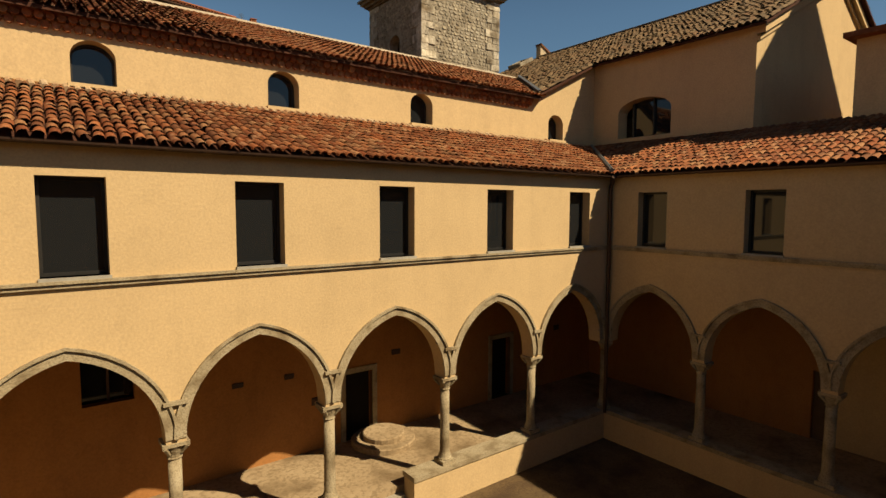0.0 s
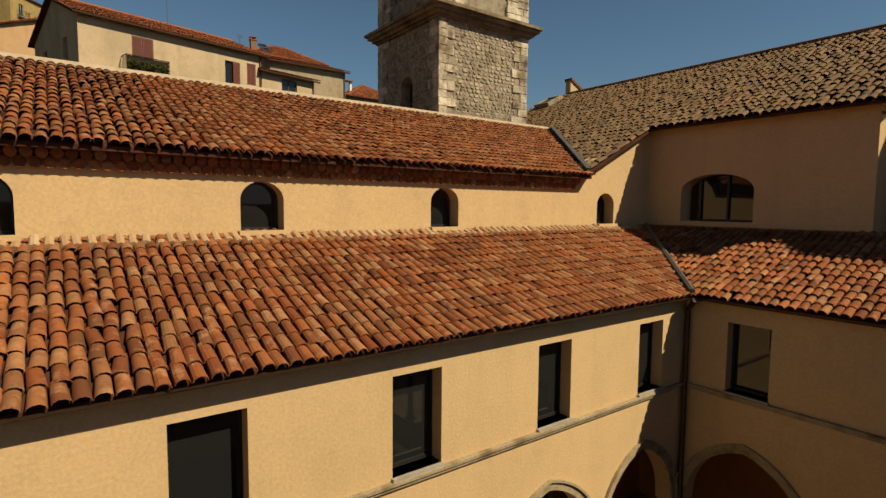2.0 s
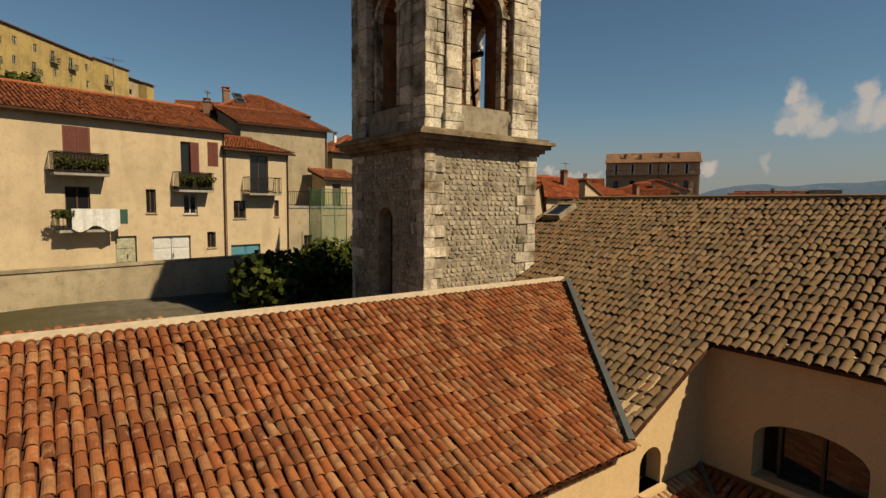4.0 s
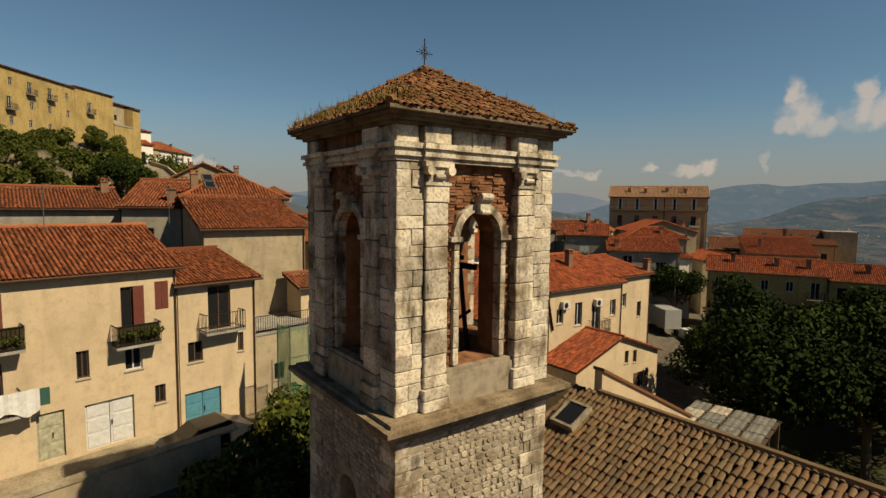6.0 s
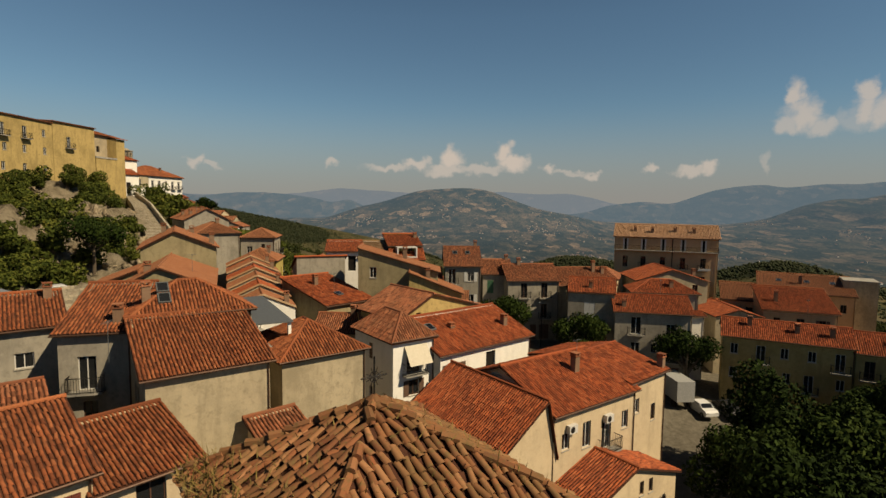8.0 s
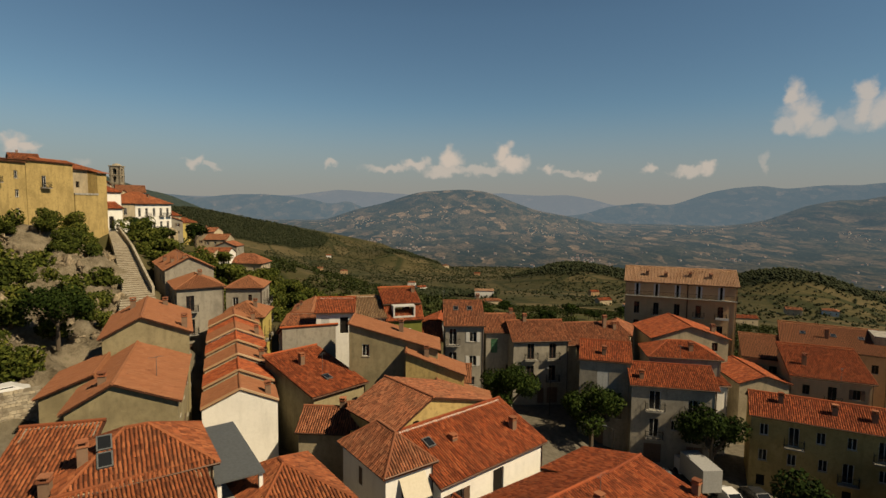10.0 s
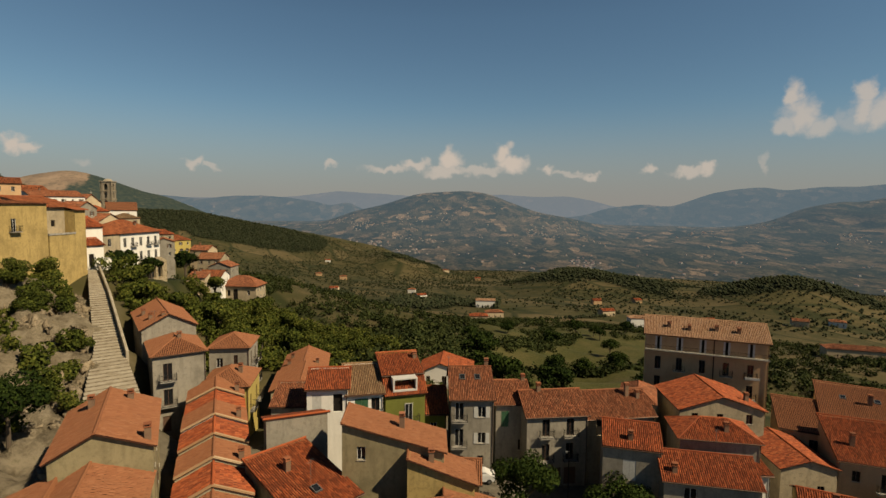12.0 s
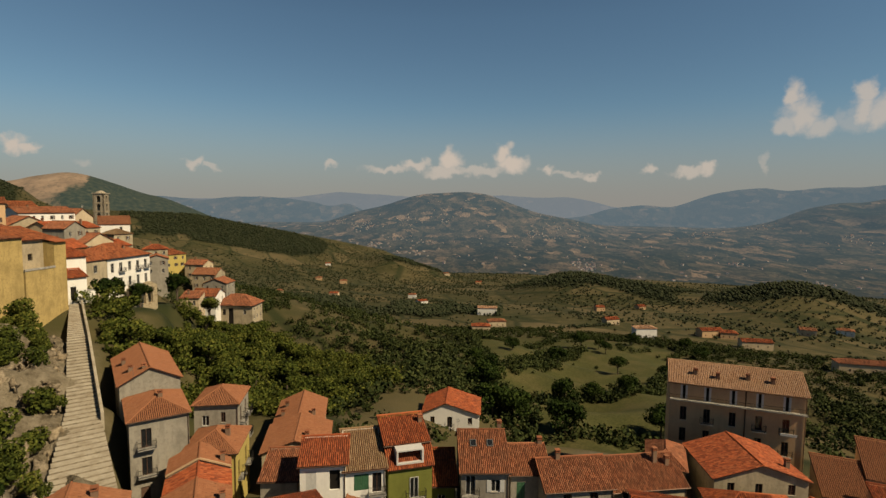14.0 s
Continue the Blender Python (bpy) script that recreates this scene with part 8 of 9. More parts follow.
# scattered farmhouses in the valley: x, y, turn, width, height, paint, tile
rv = random.Random(31)
FARMS = [(340, 396, -40, 18, 6.5, WHITEPL, "pale"), (356, 240, -35, 15, 7, WHITEPL, "pale"), (418, 224, -30, 17, 5, SALMON, "bright"), (428, 215, -50, 12, 4.5, SALMON, "bright"), (402, 188, -45, 20, 4.5, CREAM, "bright"),
         (345, 116, -52, 30, 5, CREAM, "brown"), (395, 293, -20, 12, 4, CREAM, "bright"), (262, 310, -35, 13, 4, CREAM, "bright"), (506, 190, -60, 12, 5, CREAM, "orange"), (300, 335, -30, 14, 4.5, CREAM, "orange")]
for i in range(16):
    a, rr = radians(rv.uniform(12, 74)), rv.uniform(480, 1150)
    FARMS.append((23 + rr * math.sin(a), 24 + rr * math.cos(a), rv.uniform(-70, 10), rv.uniform(7, 12), rv.uniform(3.2, 5), (WHITEPL, CREAM, SALMON)[i % 3], ("bright", "orange")[i % 2]))
for i, (fx, fy, turn, fw, hh, paint, tl) in enumerate(FARMS):
    fz = float(ground_z(np.array([fx]), np.array([fy]))[0])
    house(("white" if paint is WHITEPL else "cream") + " farmhouse among groves in the valley", fx, fy, turn, fw, rv.uniform(7, 9), fz - 1.2, fz + hh, ("gu", "hip")[i % 2], 1.6, paint, tl, front=auto_ops(fw, fz, fz + 3.2, 3, 1, 200 + i, "w", ""), seed=120 + i, group="valley farmhouses", sp=0.9, course=1.5, gut=False)


# ---- trees and bushes ----
LEAF = leaf_mat("tree leaves", [(0.0056, 0.0098, 0.0021), (0.0105, 0.0189, 0.0035), (0.0196, 0.0322, 0.0056), (0.0385, 0.0525, 0.0098)])
SCRUB = leaf_mat("scrub leaves", [(0.01, 0.015, 0.0035), (0.03, 0.04, 0.007), (0.06, 0.07, 0.012), (0.12, 0.115, 0.022)])
OLIVE = leaf_mat("far tree foliage", [(0.01, 0.016, 0.0045), (0.026, 0.034, 0.01), (0.048, 0.054, 0.017), (0.08, 0.08, 0.03)])
WOODM = leaf_mat("far woodland foliage", [(0.007, 0.011, 0.005), (0.014, 0.019, 0.0085), (0.024, 0.029, 0.014), (0.04, 0.043, 0.023)])
DRYW = leaf_mat("dry weeds", [(0.098, 0.07, 0.021), (0.154, 0.112, 0.035), (0.196, 0.147, 0.056), (0.084, 0.077, 0.021)])
BARK = plain("grey-brown bark", (0.07, 0.0525, 0.035), 0.95)


def leaves(centres, radii, n, size, seed, flat=0.85):
    """Leaf quads scattered through the shells of several clumps."""
    rng = np.random.default_rng(seed)
    c, r = np.array(centres, float), np.array(radii, float)
    pick = rng.choice(len(c), n, p=r ** 2 / (r ** 2).sum())
    d = rng.normal(size=(n, 3))
    d /= np.linalg.norm(d, axis=1)[:, None]
    rad = r[pick] * rng.uniform(0.45, 1.05, n) ** 0.6
    p = c[pick] + d * rad[:, None] * np.array([1, 1, flat])
    nrm = d + rng.normal(0, 0.55, (n, 3))
    nrm /= np.linalg.norm(nrm, axis=1)[:, None]
    a = np.cross(nrm, rng.normal(size=(n, 3)))
    a /= np.linalg.norm(a, axis=1)[:, None]
    b = np.cross(nrm, a)
    s = size * rng.uniform(0.6, 1.4, n)[:, None]
    v = np.stack([p - a * s, p - b * s * 0.6, p + a * s, p + b * s * 0.6], 1)
    return v.reshape(-1, 3), np.arange(4 * n).reshape(n, 4)


def make_tree(name, seed, h, spread, n, size, mat, label, trunk=True, group=""):
    """A tree at the origin: trunk with limbs, and a crown of leaves."""
    rng = random.Random(seed)
    t = root(name, pose(0, 0, 0), label, "tree" if trunk else "bush", group)
    cs, rs = [], []
    m = MB()
    if trunk:
        top = Vector((rng.uniform(-0.2, 0.2), rng.uniform(-0.2, 0.2), h * 0.42))
        m.tube((0, 0, -0.4), top, h * 0.035, h * 0.024, 8)
        for i in range(7):
            a = i * 2.4 + rng.uniform(-0.3, 0.3)
            e = Vector((math.cos(a) * spread * rng.uniform(0.35, 0.7), math.sin(a) * spread * rng.uniform(0.35, 0.7), h * rng.uniform(0.5, 0.85)))
            m.tube(top * rng.uniform(0.75, 1.0), e, h * 0.014, h * 0.006, 6)
            cs.append(e), rs.append(spread * rng.uniform(0.34, 0.52))
            if i % 2:
                e2 = e + Vector((rng.uniform(-1, 1) * spread * 0.3, rng.uniform(-1, 1) * spread * 0.3, h * 0.1))
                m.tube(e, e2, h * 0.006, h * 0.003, 5)
                cs.append(e2), rs.append(spread * rng.uniform(0.25, 0.4))
        cs.append(Vector((0, 0, h * 0.78))), rs.append(spread * 0.5)
    else:
        for i in range(6):
            a = rng.uniform(0, 6.28)
            e = Vector((math.cos(a) * spread * rng.uniform(0.1, 0.65), math.sin(a) * spread * rng.uniform(0.1, 0.65), h * rng.uniform(0.25, 0.7)))
            m.tube((0, 0, -0.3), e, 0.05, 0.02, 5)
            cs.append(e), rs.append(spread * rng.uniform(0.3, 0.55))
    part("trunk" if trunk else "stems", m, BARK, t)
    v, f = leaves(cs, rs, n, size, seed)
    part("crown", mesh_np("crown", v, f, mat), None, t)
    return t


def gz(x, y):
    return float(ground_z(np.array([x]), np.array([y]))[0])


def place(src, spots, seed, lo=0.8, hi=1.2):
    rng = random.Random(seed)
    first = True
    for x, y in spots:
        s = rng.uniform(lo, hi)
        m = pose(x, y, gz(x, y) - 0.05, 0, 0, rng.uniform(0, 360))
        if first:
            src.matrix_world = m
            src.scale = (s, s, s)
            first = False
        else:
            o = copy_thing(src, m)
            o.scale = (s, s, s)


t1 = make_tree("tree", 1, 9.5, 4.6, 9000, 0.17, LEAF, "broad leafy dark green tree beside the square", group="square trees")
place(t1, [(56, 24.0), (64.5, 24.5), (76, 16.5), (61, 11), (86, 14), (50.5, 17)], 1, 0.95, 1.2)
t2 = make_tree("tree", 2, 9.0, 4.4, 9000, 0.17, LEAF, "dense dark green tree beside the parked cars", group="square trees")
place(t2, [(60, 18.5), (70, 20.5), (81, 18), (54, 12), (69, 12), (77, 9)], 2, 0.95, 1.2)
t3 = make_tree("tree", 3, 7.5, 3.0, 6000, 0.14, LEAF, "young round-crowned street tree", group="street trees")
place(t3, [(60.7, 57.3), (68.2, 50.4), (76, 39.5)], 3, 1.1, 1.3)
b1 = make_tree("bush", 4, 2.4, 1.9, 1500, 0.13, SCRUB, "dense green bush beside the lane", False, "lane bushes")
place(b1, [(17.0, 25.0), (18.5, 27.0), (15.0, 19.0), (17.5, 19.5), (20.0, 19.0), (22.5, 20.5), (13.0, 21.0), (19.0, 21.0), (24.0, 23.0), (12.5, 18.0), (22.0, 17.5), (20.5, 26.0), (22.5, 28.5), (15.0, 23.5), (18.0, 24.0), (19.5, 23.0), (21.5, 24.0), (16.5, 22.0), (23.5, 26.0), (24.5, 31.5), (27, 33)], 4, 1.0, 1.6)
b2 = make_tree("bush", 5, 3.2, 2.3, 850, 0.22, SCRUB, "green scrub on the rocky slope", False, "slope bushes")
rb = random.Random(8)
spots = []
while len(spots) < 150:
    x, y = rb.uniform(-14, 24), rb.uniform(62, 132)
    dens = 0.35 + 0.55 * (math.sin(x * 0.21 + 1) * math.sin(y * 0.17) > 0.0)
    if x < 24.0 - abs(rb.gauss(0, 1.5)) and rb.random() < dens and not (13 < x and y < 84) and not (y < 73):
        spots.append((x, y))
place(b2, spots, 5, 0.45, 1.25)
b3 = make_tree("tree", 6, 6.5, 3.0, 1100, 0.3, SCRUB, "green tree on the slope under the village", True, "slope trees")
spots = []
while len(spots) < 90:
    x, y = rb.uniform(31, 78), rb.uniform(112, 205)
    if y > 122 and not (x < 58 and y > 150) and x + (y - 112) * 0.1 > 34 and y - 112 < 110 - (x - 31) * 0.2:
        spots.append((x, y))
place(b3, spots, 6, 0.55, 1.1)
t4 = make_tree("bush", 7, 7.5, 4.0, 4200, 0.2, SCRUB, "tall dense green thicket on the rocky slope", False, "cliff thickets")
spots = []
while len(spots) < 520:
    x, y = rb.uniform(29, 92), rb.uniform(104, 208)
    if (y > 120 or x > 50) and not (x < 46 and y > 164) and y < 184 and not (x < 50 and y > 150) and (x - 30) * 0.55 + 104 < y + 6 and y < 225 - (x - 30) * 0.15:
        spots.append((x, y))
cs, rs = [], []
for x, y in spots:
    z, k = gz(x, y), rb.uniform(0.6, 1.35)
    for i in range(5):
        cs.append((x + rb.gauss(0, 1.1) * k, y + rb.gauss(0, 1.1) * k, z + rb.uniform(0.4, 2.6) * k))
        rs.append(rb.uniform(0.8, 1.5) * k)
v, f = leaves(cs, rs, 150000, 0.28, 16)
tagged(new("scrub", mesh_np("scrub", v, f, SCRUB)), "dense green scrub on the slope below the village", "bushes", kind="stuff")
place(t4, [(9, 72), (18, 117), (8, 118), (2, 112), (22, 124), (-4, 124), (14, 122), (4, 66), (16, 113), (6, 110), (19, 128), (-2, 104), (0, 118), (3, 98)], 7, 0.6, 1.1)
t5 = make_tree("tree", 9, 8.0, 2.8, 1400, 0.3, LEAF, "dark conifer beside the white palazzo", True, "palazzo trees")
place(t5, [(32.6, 164.5), (34.4, 164.8), (40.4, 173.6), (50.5, 184)], 8, 1.0, 1.25)
t6 = make_tree("tree", 10, 8.5, 4.8, 1800, 0.32, LEAF, "round tree alone in the meadow", True, "meadow trees")
place(t6, [(217, 158), (266, 200), (272, 209), (261, 213), (308, 212), (240, 150), (330, 190)], 9, 0.75, 1.15)

t7 = make_tree("tree", 14, 7.5, 4.6, 2000, 0.34, LEAF, "broad dark tree at the edge of the meadow", True, "meadow hedge trees")
place(t7, [(200, 177), (109.6, 110.6), (113.5, 99.5), (138.2, 91.1), (105, 114), (160, 127.5), (139, 152), (136, 157), (113.6, 126.3), (152, 132), (319, 174), (184, 189), (171, 122)], 15, 0.7, 1.1)
t8 = make_tree("tree", 17, 9.0, 4.6, 3200, 0.24, LEAF, "tall dark tree on the rocks beside the stairs", True, "cliff trees")
place(t8, [(15.7, 83.6)], 18, 0.78, 0.78)


def rocks():
    rr = np.random.default_rng(44)
    ico = bmesh.new()
    bmesh.ops.create_icosphere(ico, subdivisions=2, radius=1.0)
    ico.verts.ensure_lookup_table()
    bv, bf = np.array([v.co[:] for v in ico.verts]), np.array([[v.index for v in f.verts] for f in ico.faces])
    ico.free()
    vs, fs, k = [], [], 0
    while k < 1500:
        x, y = rr.uniform(-18, 23.5), rr.uniform(63, 134)
        if rock_mask(np.array([x]), np.array([y]))[0] < 0.6 or math.sin(x * 0.33) + math.sin(y * 0.27 + 2) < -0.5:
            continue
        s = rr.gamma(1.6, 0.24) + 0.12
        o = rr.uniform(0, 50)
        d = np.array([1 + 0.75 * noise.cell(Vector((p * 2.3 + o).tolist())) - 0.35 + 0.35 * noise.noise(Vector((p * 3.4 + o).tolist())) for p in bv])
        a = rr.uniform(0, 6.28)
        q = bv * d[:, None] * s * np.array([rr.uniform(0.8, 1.5), rr.uniform(0.7, 1.1), rr.uniform(0.6, 1.3)])
        q = np.stack([q[:, 0] * math.cos(a) - q[:, 1] * math.sin(a), q[:, 0] * math.sin(a) + q[:, 1] * math.cos(a), q[:, 2]], 1)
        vs.append(q + np.array([x, y, gz(x, y) + 0.1 * s]))
        fs.append(bf + k * len(bv))
        k += 1
    tagged(new("rock_outcrop", mesh_np("rock_outcrop", np.concatenate(vs), np.concatenate(fs), ROCKM)), "broken pale limestone outcrops of the slope", "rocks", kind="stuff")


ROCKM = stone_mat("broken limestone", (0.2, 0.165, 0.118), (0.29, 0.245, 0.18), (0.05, 0.039, 0.025), 1.6, True, 0.5)
rocks()


# woods, groves and hedges of the valley, too many to count
HEDGES = [[(183, 214), (144, 164), (116, 128)], [(153, 158), (194, 181), (242, 204), (261, 212)], [(111, 122), (144, 135), (152, 132), (168, 123), (209, 133), (256, 98)], [(144, 135), (152, 132), (168, 123), (206, 133)], [(152, 155), (178, 169), (200, 177)], [(104, 103), (113, 98), (138, 91)],
          [(290, 250), (332, 214), (360, 205)], [(298, 183), (345, 191), (376, 164), (451, 130)], [(183, 214), (291, 250)], [(209, 138), (262, 150), (298, 160)], [(250, 300), (330, 300), (400, 290)]]


def far_trees():
    rng = np.random.default_rng(12)
    n = 120000
    az = rng.uniform(-12, 90, n)
    r = 120 + 1290 * rng.uniform(0, 1, n) ** 0.8
    x, y = 23 + r * np.sin(np.radians(az)), 24 + r * np.cos(np.radians(az))
    # olive groves are planted in rows
    row = (wavy(x, y, 90, 41) > -0.02) & (r > 300)
    x = np.where(row, np.round(x / 8) * 8 + rng.normal(0, 1.5, n), x)
    y = np.where(row, np.round(y / 9) * 9 + rng.normal(0, 1.5, n), y)
    wood = wood_mask(x, y)
    dens = 0.3 + 0.6 * wavy(x, y, 110, 20) + 0.5 * wavy(x, y, 40, 22)
    dens = np.where(row, 0.36, 0.26 * np.clip(dens, 0, 1) ** 1.5) * (1 - wood) + 0.75 * wood
    dens = np.where(meadow_mask(x, y) * (wavy(x, y, 40, 24) < 0.36) > 0.3, 0.0, dens)
    scrub = sstep(-0.25, 0.15, wavy(x, y, 45, 51) + 0.3 * wavy(x, y, 17, 53))
    dens = np.where((r < 400) & (meadow_mask(x, y) < 0.3), 0.28 + 0.5 * scrub, dens)
    keep = rng.uniform(0, 1, n) < dens
    keep &= ~((x > -30) & (x < 112) & (y < 104)) & ~((x < 90) & (y > 100) & (y < 235)) & ~((az > 52) & (r < 135)) & (np.hypot(x - 85, y - 110) > 13)
    x, y = x[keep], y[keep]
    # thick woods on the ridge and the hillocks
    wa, wr = rng.uniform(2, 84, 60000), rng.uniform(480, 1410, 60000)
    wx, wy = 23 + wr * np.sin(np.radians(wa)), 24 + wr * np.cos(np.radians(wa))
    ok = rng.uniform(0, 1, 60000) < 0.9 * wood_mask(wx, wy) * (wr / 1410)
    x, y = np.append(x, wx[ok]), np.append(y, wy[ok])
    # hedges between the meadows
    for line in HEDGES:
        for (xa, ya), (xb, yb) in zip(line, line[1:]):
            k = int(math.hypot(xb - xa, yb - ya) / 0.8)
            u = rng.uniform(0, 1, k)
            x = np.append(x, xa + (xb - xa) * u + rng.normal(0, 1.8, k))
            y = np.append(y, ya + (yb - ya) * u + rng.normal(0, 1.8, k))
    # gardens and scrub behind the last houses
    gx, gy = rng.uniform(60, 135, 900), rng.uniform(88, 150, 900)
    ok = (np.hypot(gx - 85, gy - 110) > 13) & (np.hypot(gx - 60, gy - 126) > 9) & (gy > 160 - gx) & (gy > 96) & (wavy(gx, gy, 26, 61) + 0.25 > rng.uniform(0, 0.7, 900)) & ~((gx > 112) & (gy < 104)) & (meadow_mask(gx, gy) < 0.4)
    x, y = np.append(x, gx[ok]), np.append(y, gy[ok])
    r, wood = np.hypot(x - 23, y - 24), wood_mask(x, y)
    z = np.concatenate([ground_z(x[i:i + 4000], y[i:i + 4000]) for i in range(0, len(x), 4000)])
    bv = np.array([(1, 0, 0), (-1, 0, 0), (0, 1, 0), (0, -1, 0), (0, 0, 1), (0, 0, -1)], float)
    bf = np.array([(0, 2, 4), (2, 1, 4), (1, 3, 4), (3, 0, 4), (2, 0, 5), (1, 2, 5), (3, 1, 5), (0, 3, 5)])
    far = r > 420
    # the nearer trees have leafy crowns
    near = np.where(~far)[0]
    size = rng.uniform(0.9, 2.3, len(near)) * (1 + 0.2 * wood[near])
    cs, rs = [], []
    for lift, side, k in ((0.75, 0.0, 1.0), (0.5, 0.55, 0.7), (0.55, -0.55, 0.65)):
        t = rng.uniform(0, 6.28, len(near))
        cs.append(np.stack([x[near] + side * size * np.cos(t), y[near] + side * size * np.sin(t), z[near] + lift * size], 1))
        rs.append(size * k)
    v, f = leaves(np.concatenate(cs), np.concatenate(rs), 40 * len(near), 0.47, 21, 0.9)
    tagged(new("grove", mesh_np("grove", v, f, OLIVE)), "groves, hedges and scrub of the near valley", "trees", kind="stuff")
    for sel, reps, nm in ((far, 2, "woodland"),):
        px, py, pz = (np.repeat(a[sel], reps) for a in (x, y, z))
        m = len(px)
        size = np.repeat(rng.uniform(0.7, 1.8, sel.sum()) * (1 + 0.6 * wood[sel]), reps)
        off = rng.normal(0, 0.5, (m, 3)) * size[:, None]
        off[:, 2] = np.abs(off[:, 2]) * 0.7
        k = size * rng.uniform(0.5, 0.9, m)
        v = bv[None] * rng.uniform(0.6, 1.45, (m, len(bv), 1)) * k[:, None, None] * np.array([1, 1, 0.85])
        spin = rng.uniform(0, 6.28, m)
        c, n = np.cos(spin)[:, None], np.sin(spin)[:, None]
        v = np.stack([v[..., 0] * c - v[..., 1] * n, v[..., 0] * n + v[..., 1] * c, v[..., 2] + 0.35 * v[..., 0]], -1)
        v = v + np.stack([px, py, pz + size * 0.55], 1)[:, None] + off[:, None]
        f = (bf[None] + (np.arange(m) * len(bv))[:, None, None]).reshape(-1, 3)
        tagged(new(nm, mesh_np(nm, v.reshape(-1, 3), f, WOODM)), "olive groves and woods of the far slopes", "trees", kind="stuff")


far_trees()
# weeds on the tower roof and ledges
rng = np.random.default_rng(3)
n = 1100
px = TCX + rng.uniform(-HE, HE, n)
py = TCY + rng.uniform(-HE, HE, n)
px = np.where(rng.uniform(0, 1, n) < 0.8, TCX - HE + np.abs(rng.normal(0, 0.45, n)), px)
pz = 23.8 + 1.72 * np.clip(1 - np.maximum(np.abs(px - TCX), np.abs(py - TCY)) / HE, 0, 1)
hgt = rng.uniform(0.06, 0.26, n) * (1 + (rng.uniform(0, 1, n) < 0.1))
lean = rng.normal(0, 0.12, (n, 2))
aa = rng.uniform(0, 6.28, n)
wv = np.stack([np.cos(aa), np.sin(aa)], 1) * 0.014
v = np.stack([np.stack([px - wv[:, 0], py - wv[:, 1], pz], 1), np.stack([px + wv[:, 0], py + wv[:, 1], pz], 1), np.stack([px + lean[:, 0], py + lean[:, 1], pz + hgt], 1)], 1)
part("weed_growth", mesh_np("weed_growth", v.reshape(-1, 3) - np.array([TCX, TCY, 0.0]), np.arange(3 * n).reshape(n, 3), DRYW), None, tower, "dry weeds growing between the tiles", kind="stuff")


# ---- stair lane, walls, cars and clutter ----
RISER = stone_mat("dirty stair stone", (0.19, 0.16, 0.118), (0.25, 0.215, 0.16), (0.09, 0.075, 0.052), 2.0)


def stair_lane():
    rt = root("stair_lane", pose(0, 0, 0), "broad pale stone stair lane climbing the slope", "stairs", kind="structure")
    n = 62
    for i in range(n):
        t0, t1 = i / n, (i + 1) / n
        y0, y1 = 84 + 64 * t0, 84 + 64 * t1
        z = float(np.interp(y0, [84, 105, 126, 148], [20.2, 23.9, 28.0, 30.1]))
        xl, xr = float(np.interp(y0, [84, 104, 126, 148], [21.2, 24.0, 24.7, 25.6])), float(np.interp(y0, [84, 104, 148], [27.9, 27.4, 27.3]))
        m = MB()
        m.box(xl, xr, y0, y1 + 0.02, z - 1.2, z)
        step = part("step", m, PAVING, rt)
        m = MB()
        m.box(xl + 0.01, xr - 0.01, y0 - 0.03, y0 + 0.01, z - 0.2, z - 0.035)
        part("riser", m, RISER, step, "dark worn riser")
    m = MB()
    for y0, y1 in ((100, 112), (112, 124), (124, 136), (136, 148)):
        z0, z1 = (float(np.interp(y, [84, 105, 126, 148], [20.2, 23.9, 28.0, 30.1])) for y in (y0, y1))
        for s, e in ((27.4, 27.75),):
            k = len(m.v)
            m.v += [(x, y, z) for y, zz in ((y0, z0), (y1, z1)) for x in (s, e) for z in (zz - 3, zz + 0.9)]
            for q in ((0, 1, 5, 4), (2, 3, 7, 6), (1, 3, 7, 5), (0, 1, 3, 2), (4, 5, 7, 6)):
                m.f.append(tuple(k + j for j in q))
    part("parapet", m, PAVING, rt, "low pale stair parapet")


stair_lane()
# low wall along the lane behind the church
LANE = stone_mat("worn concrete lane", (0.27, 0.225, 0.155), (0.35, 0.3, 0.21), (0.13, 0.105, 0.065), 0.7)
m = MB()
wall(m, 0, 30, 0, 1.6, 0.4, [], lambda u, d, z: (-16 + u * 0.976, 18.0 + u * 0.21 + d, 10.0 + z))
lw = tagged(part("lane_wall", m, BEIGE), "long stained plaster wall beside the lane", "wall", kind="structure")
m = MB()
m.box(0, 30.8, -0.06, 0.46, 1.6, 1.7, lambda u, d, z: (-16 + u * 0.976, 18.0 + u * 0.21 + d, 10.0 + z))
part("coping", m, LANE, lw)
# worn concrete lane before the garages
m, nu, nd = MB(), 26, 5


def lane_pt(i, j):
    u, d = -9 + i, -0.05 - 0.8 * j
    x, y = 2.44 + u * 0.976 - d * -0.218, 27.38 + u * 0.218 + d * 0.976
    return (x, y, gz(x, y) + 0.05)


for i in range(nu):
    for j in range(nd):
        m.face(lane_pt(i, j + 1), lane_pt(i + 1, j + 1), lane_pt(i + 1, j), lane_pt(i, j))
tagged(part("lane", m, LANE), "sunlit pale concrete lane before the garages", "lane", kind="structure")
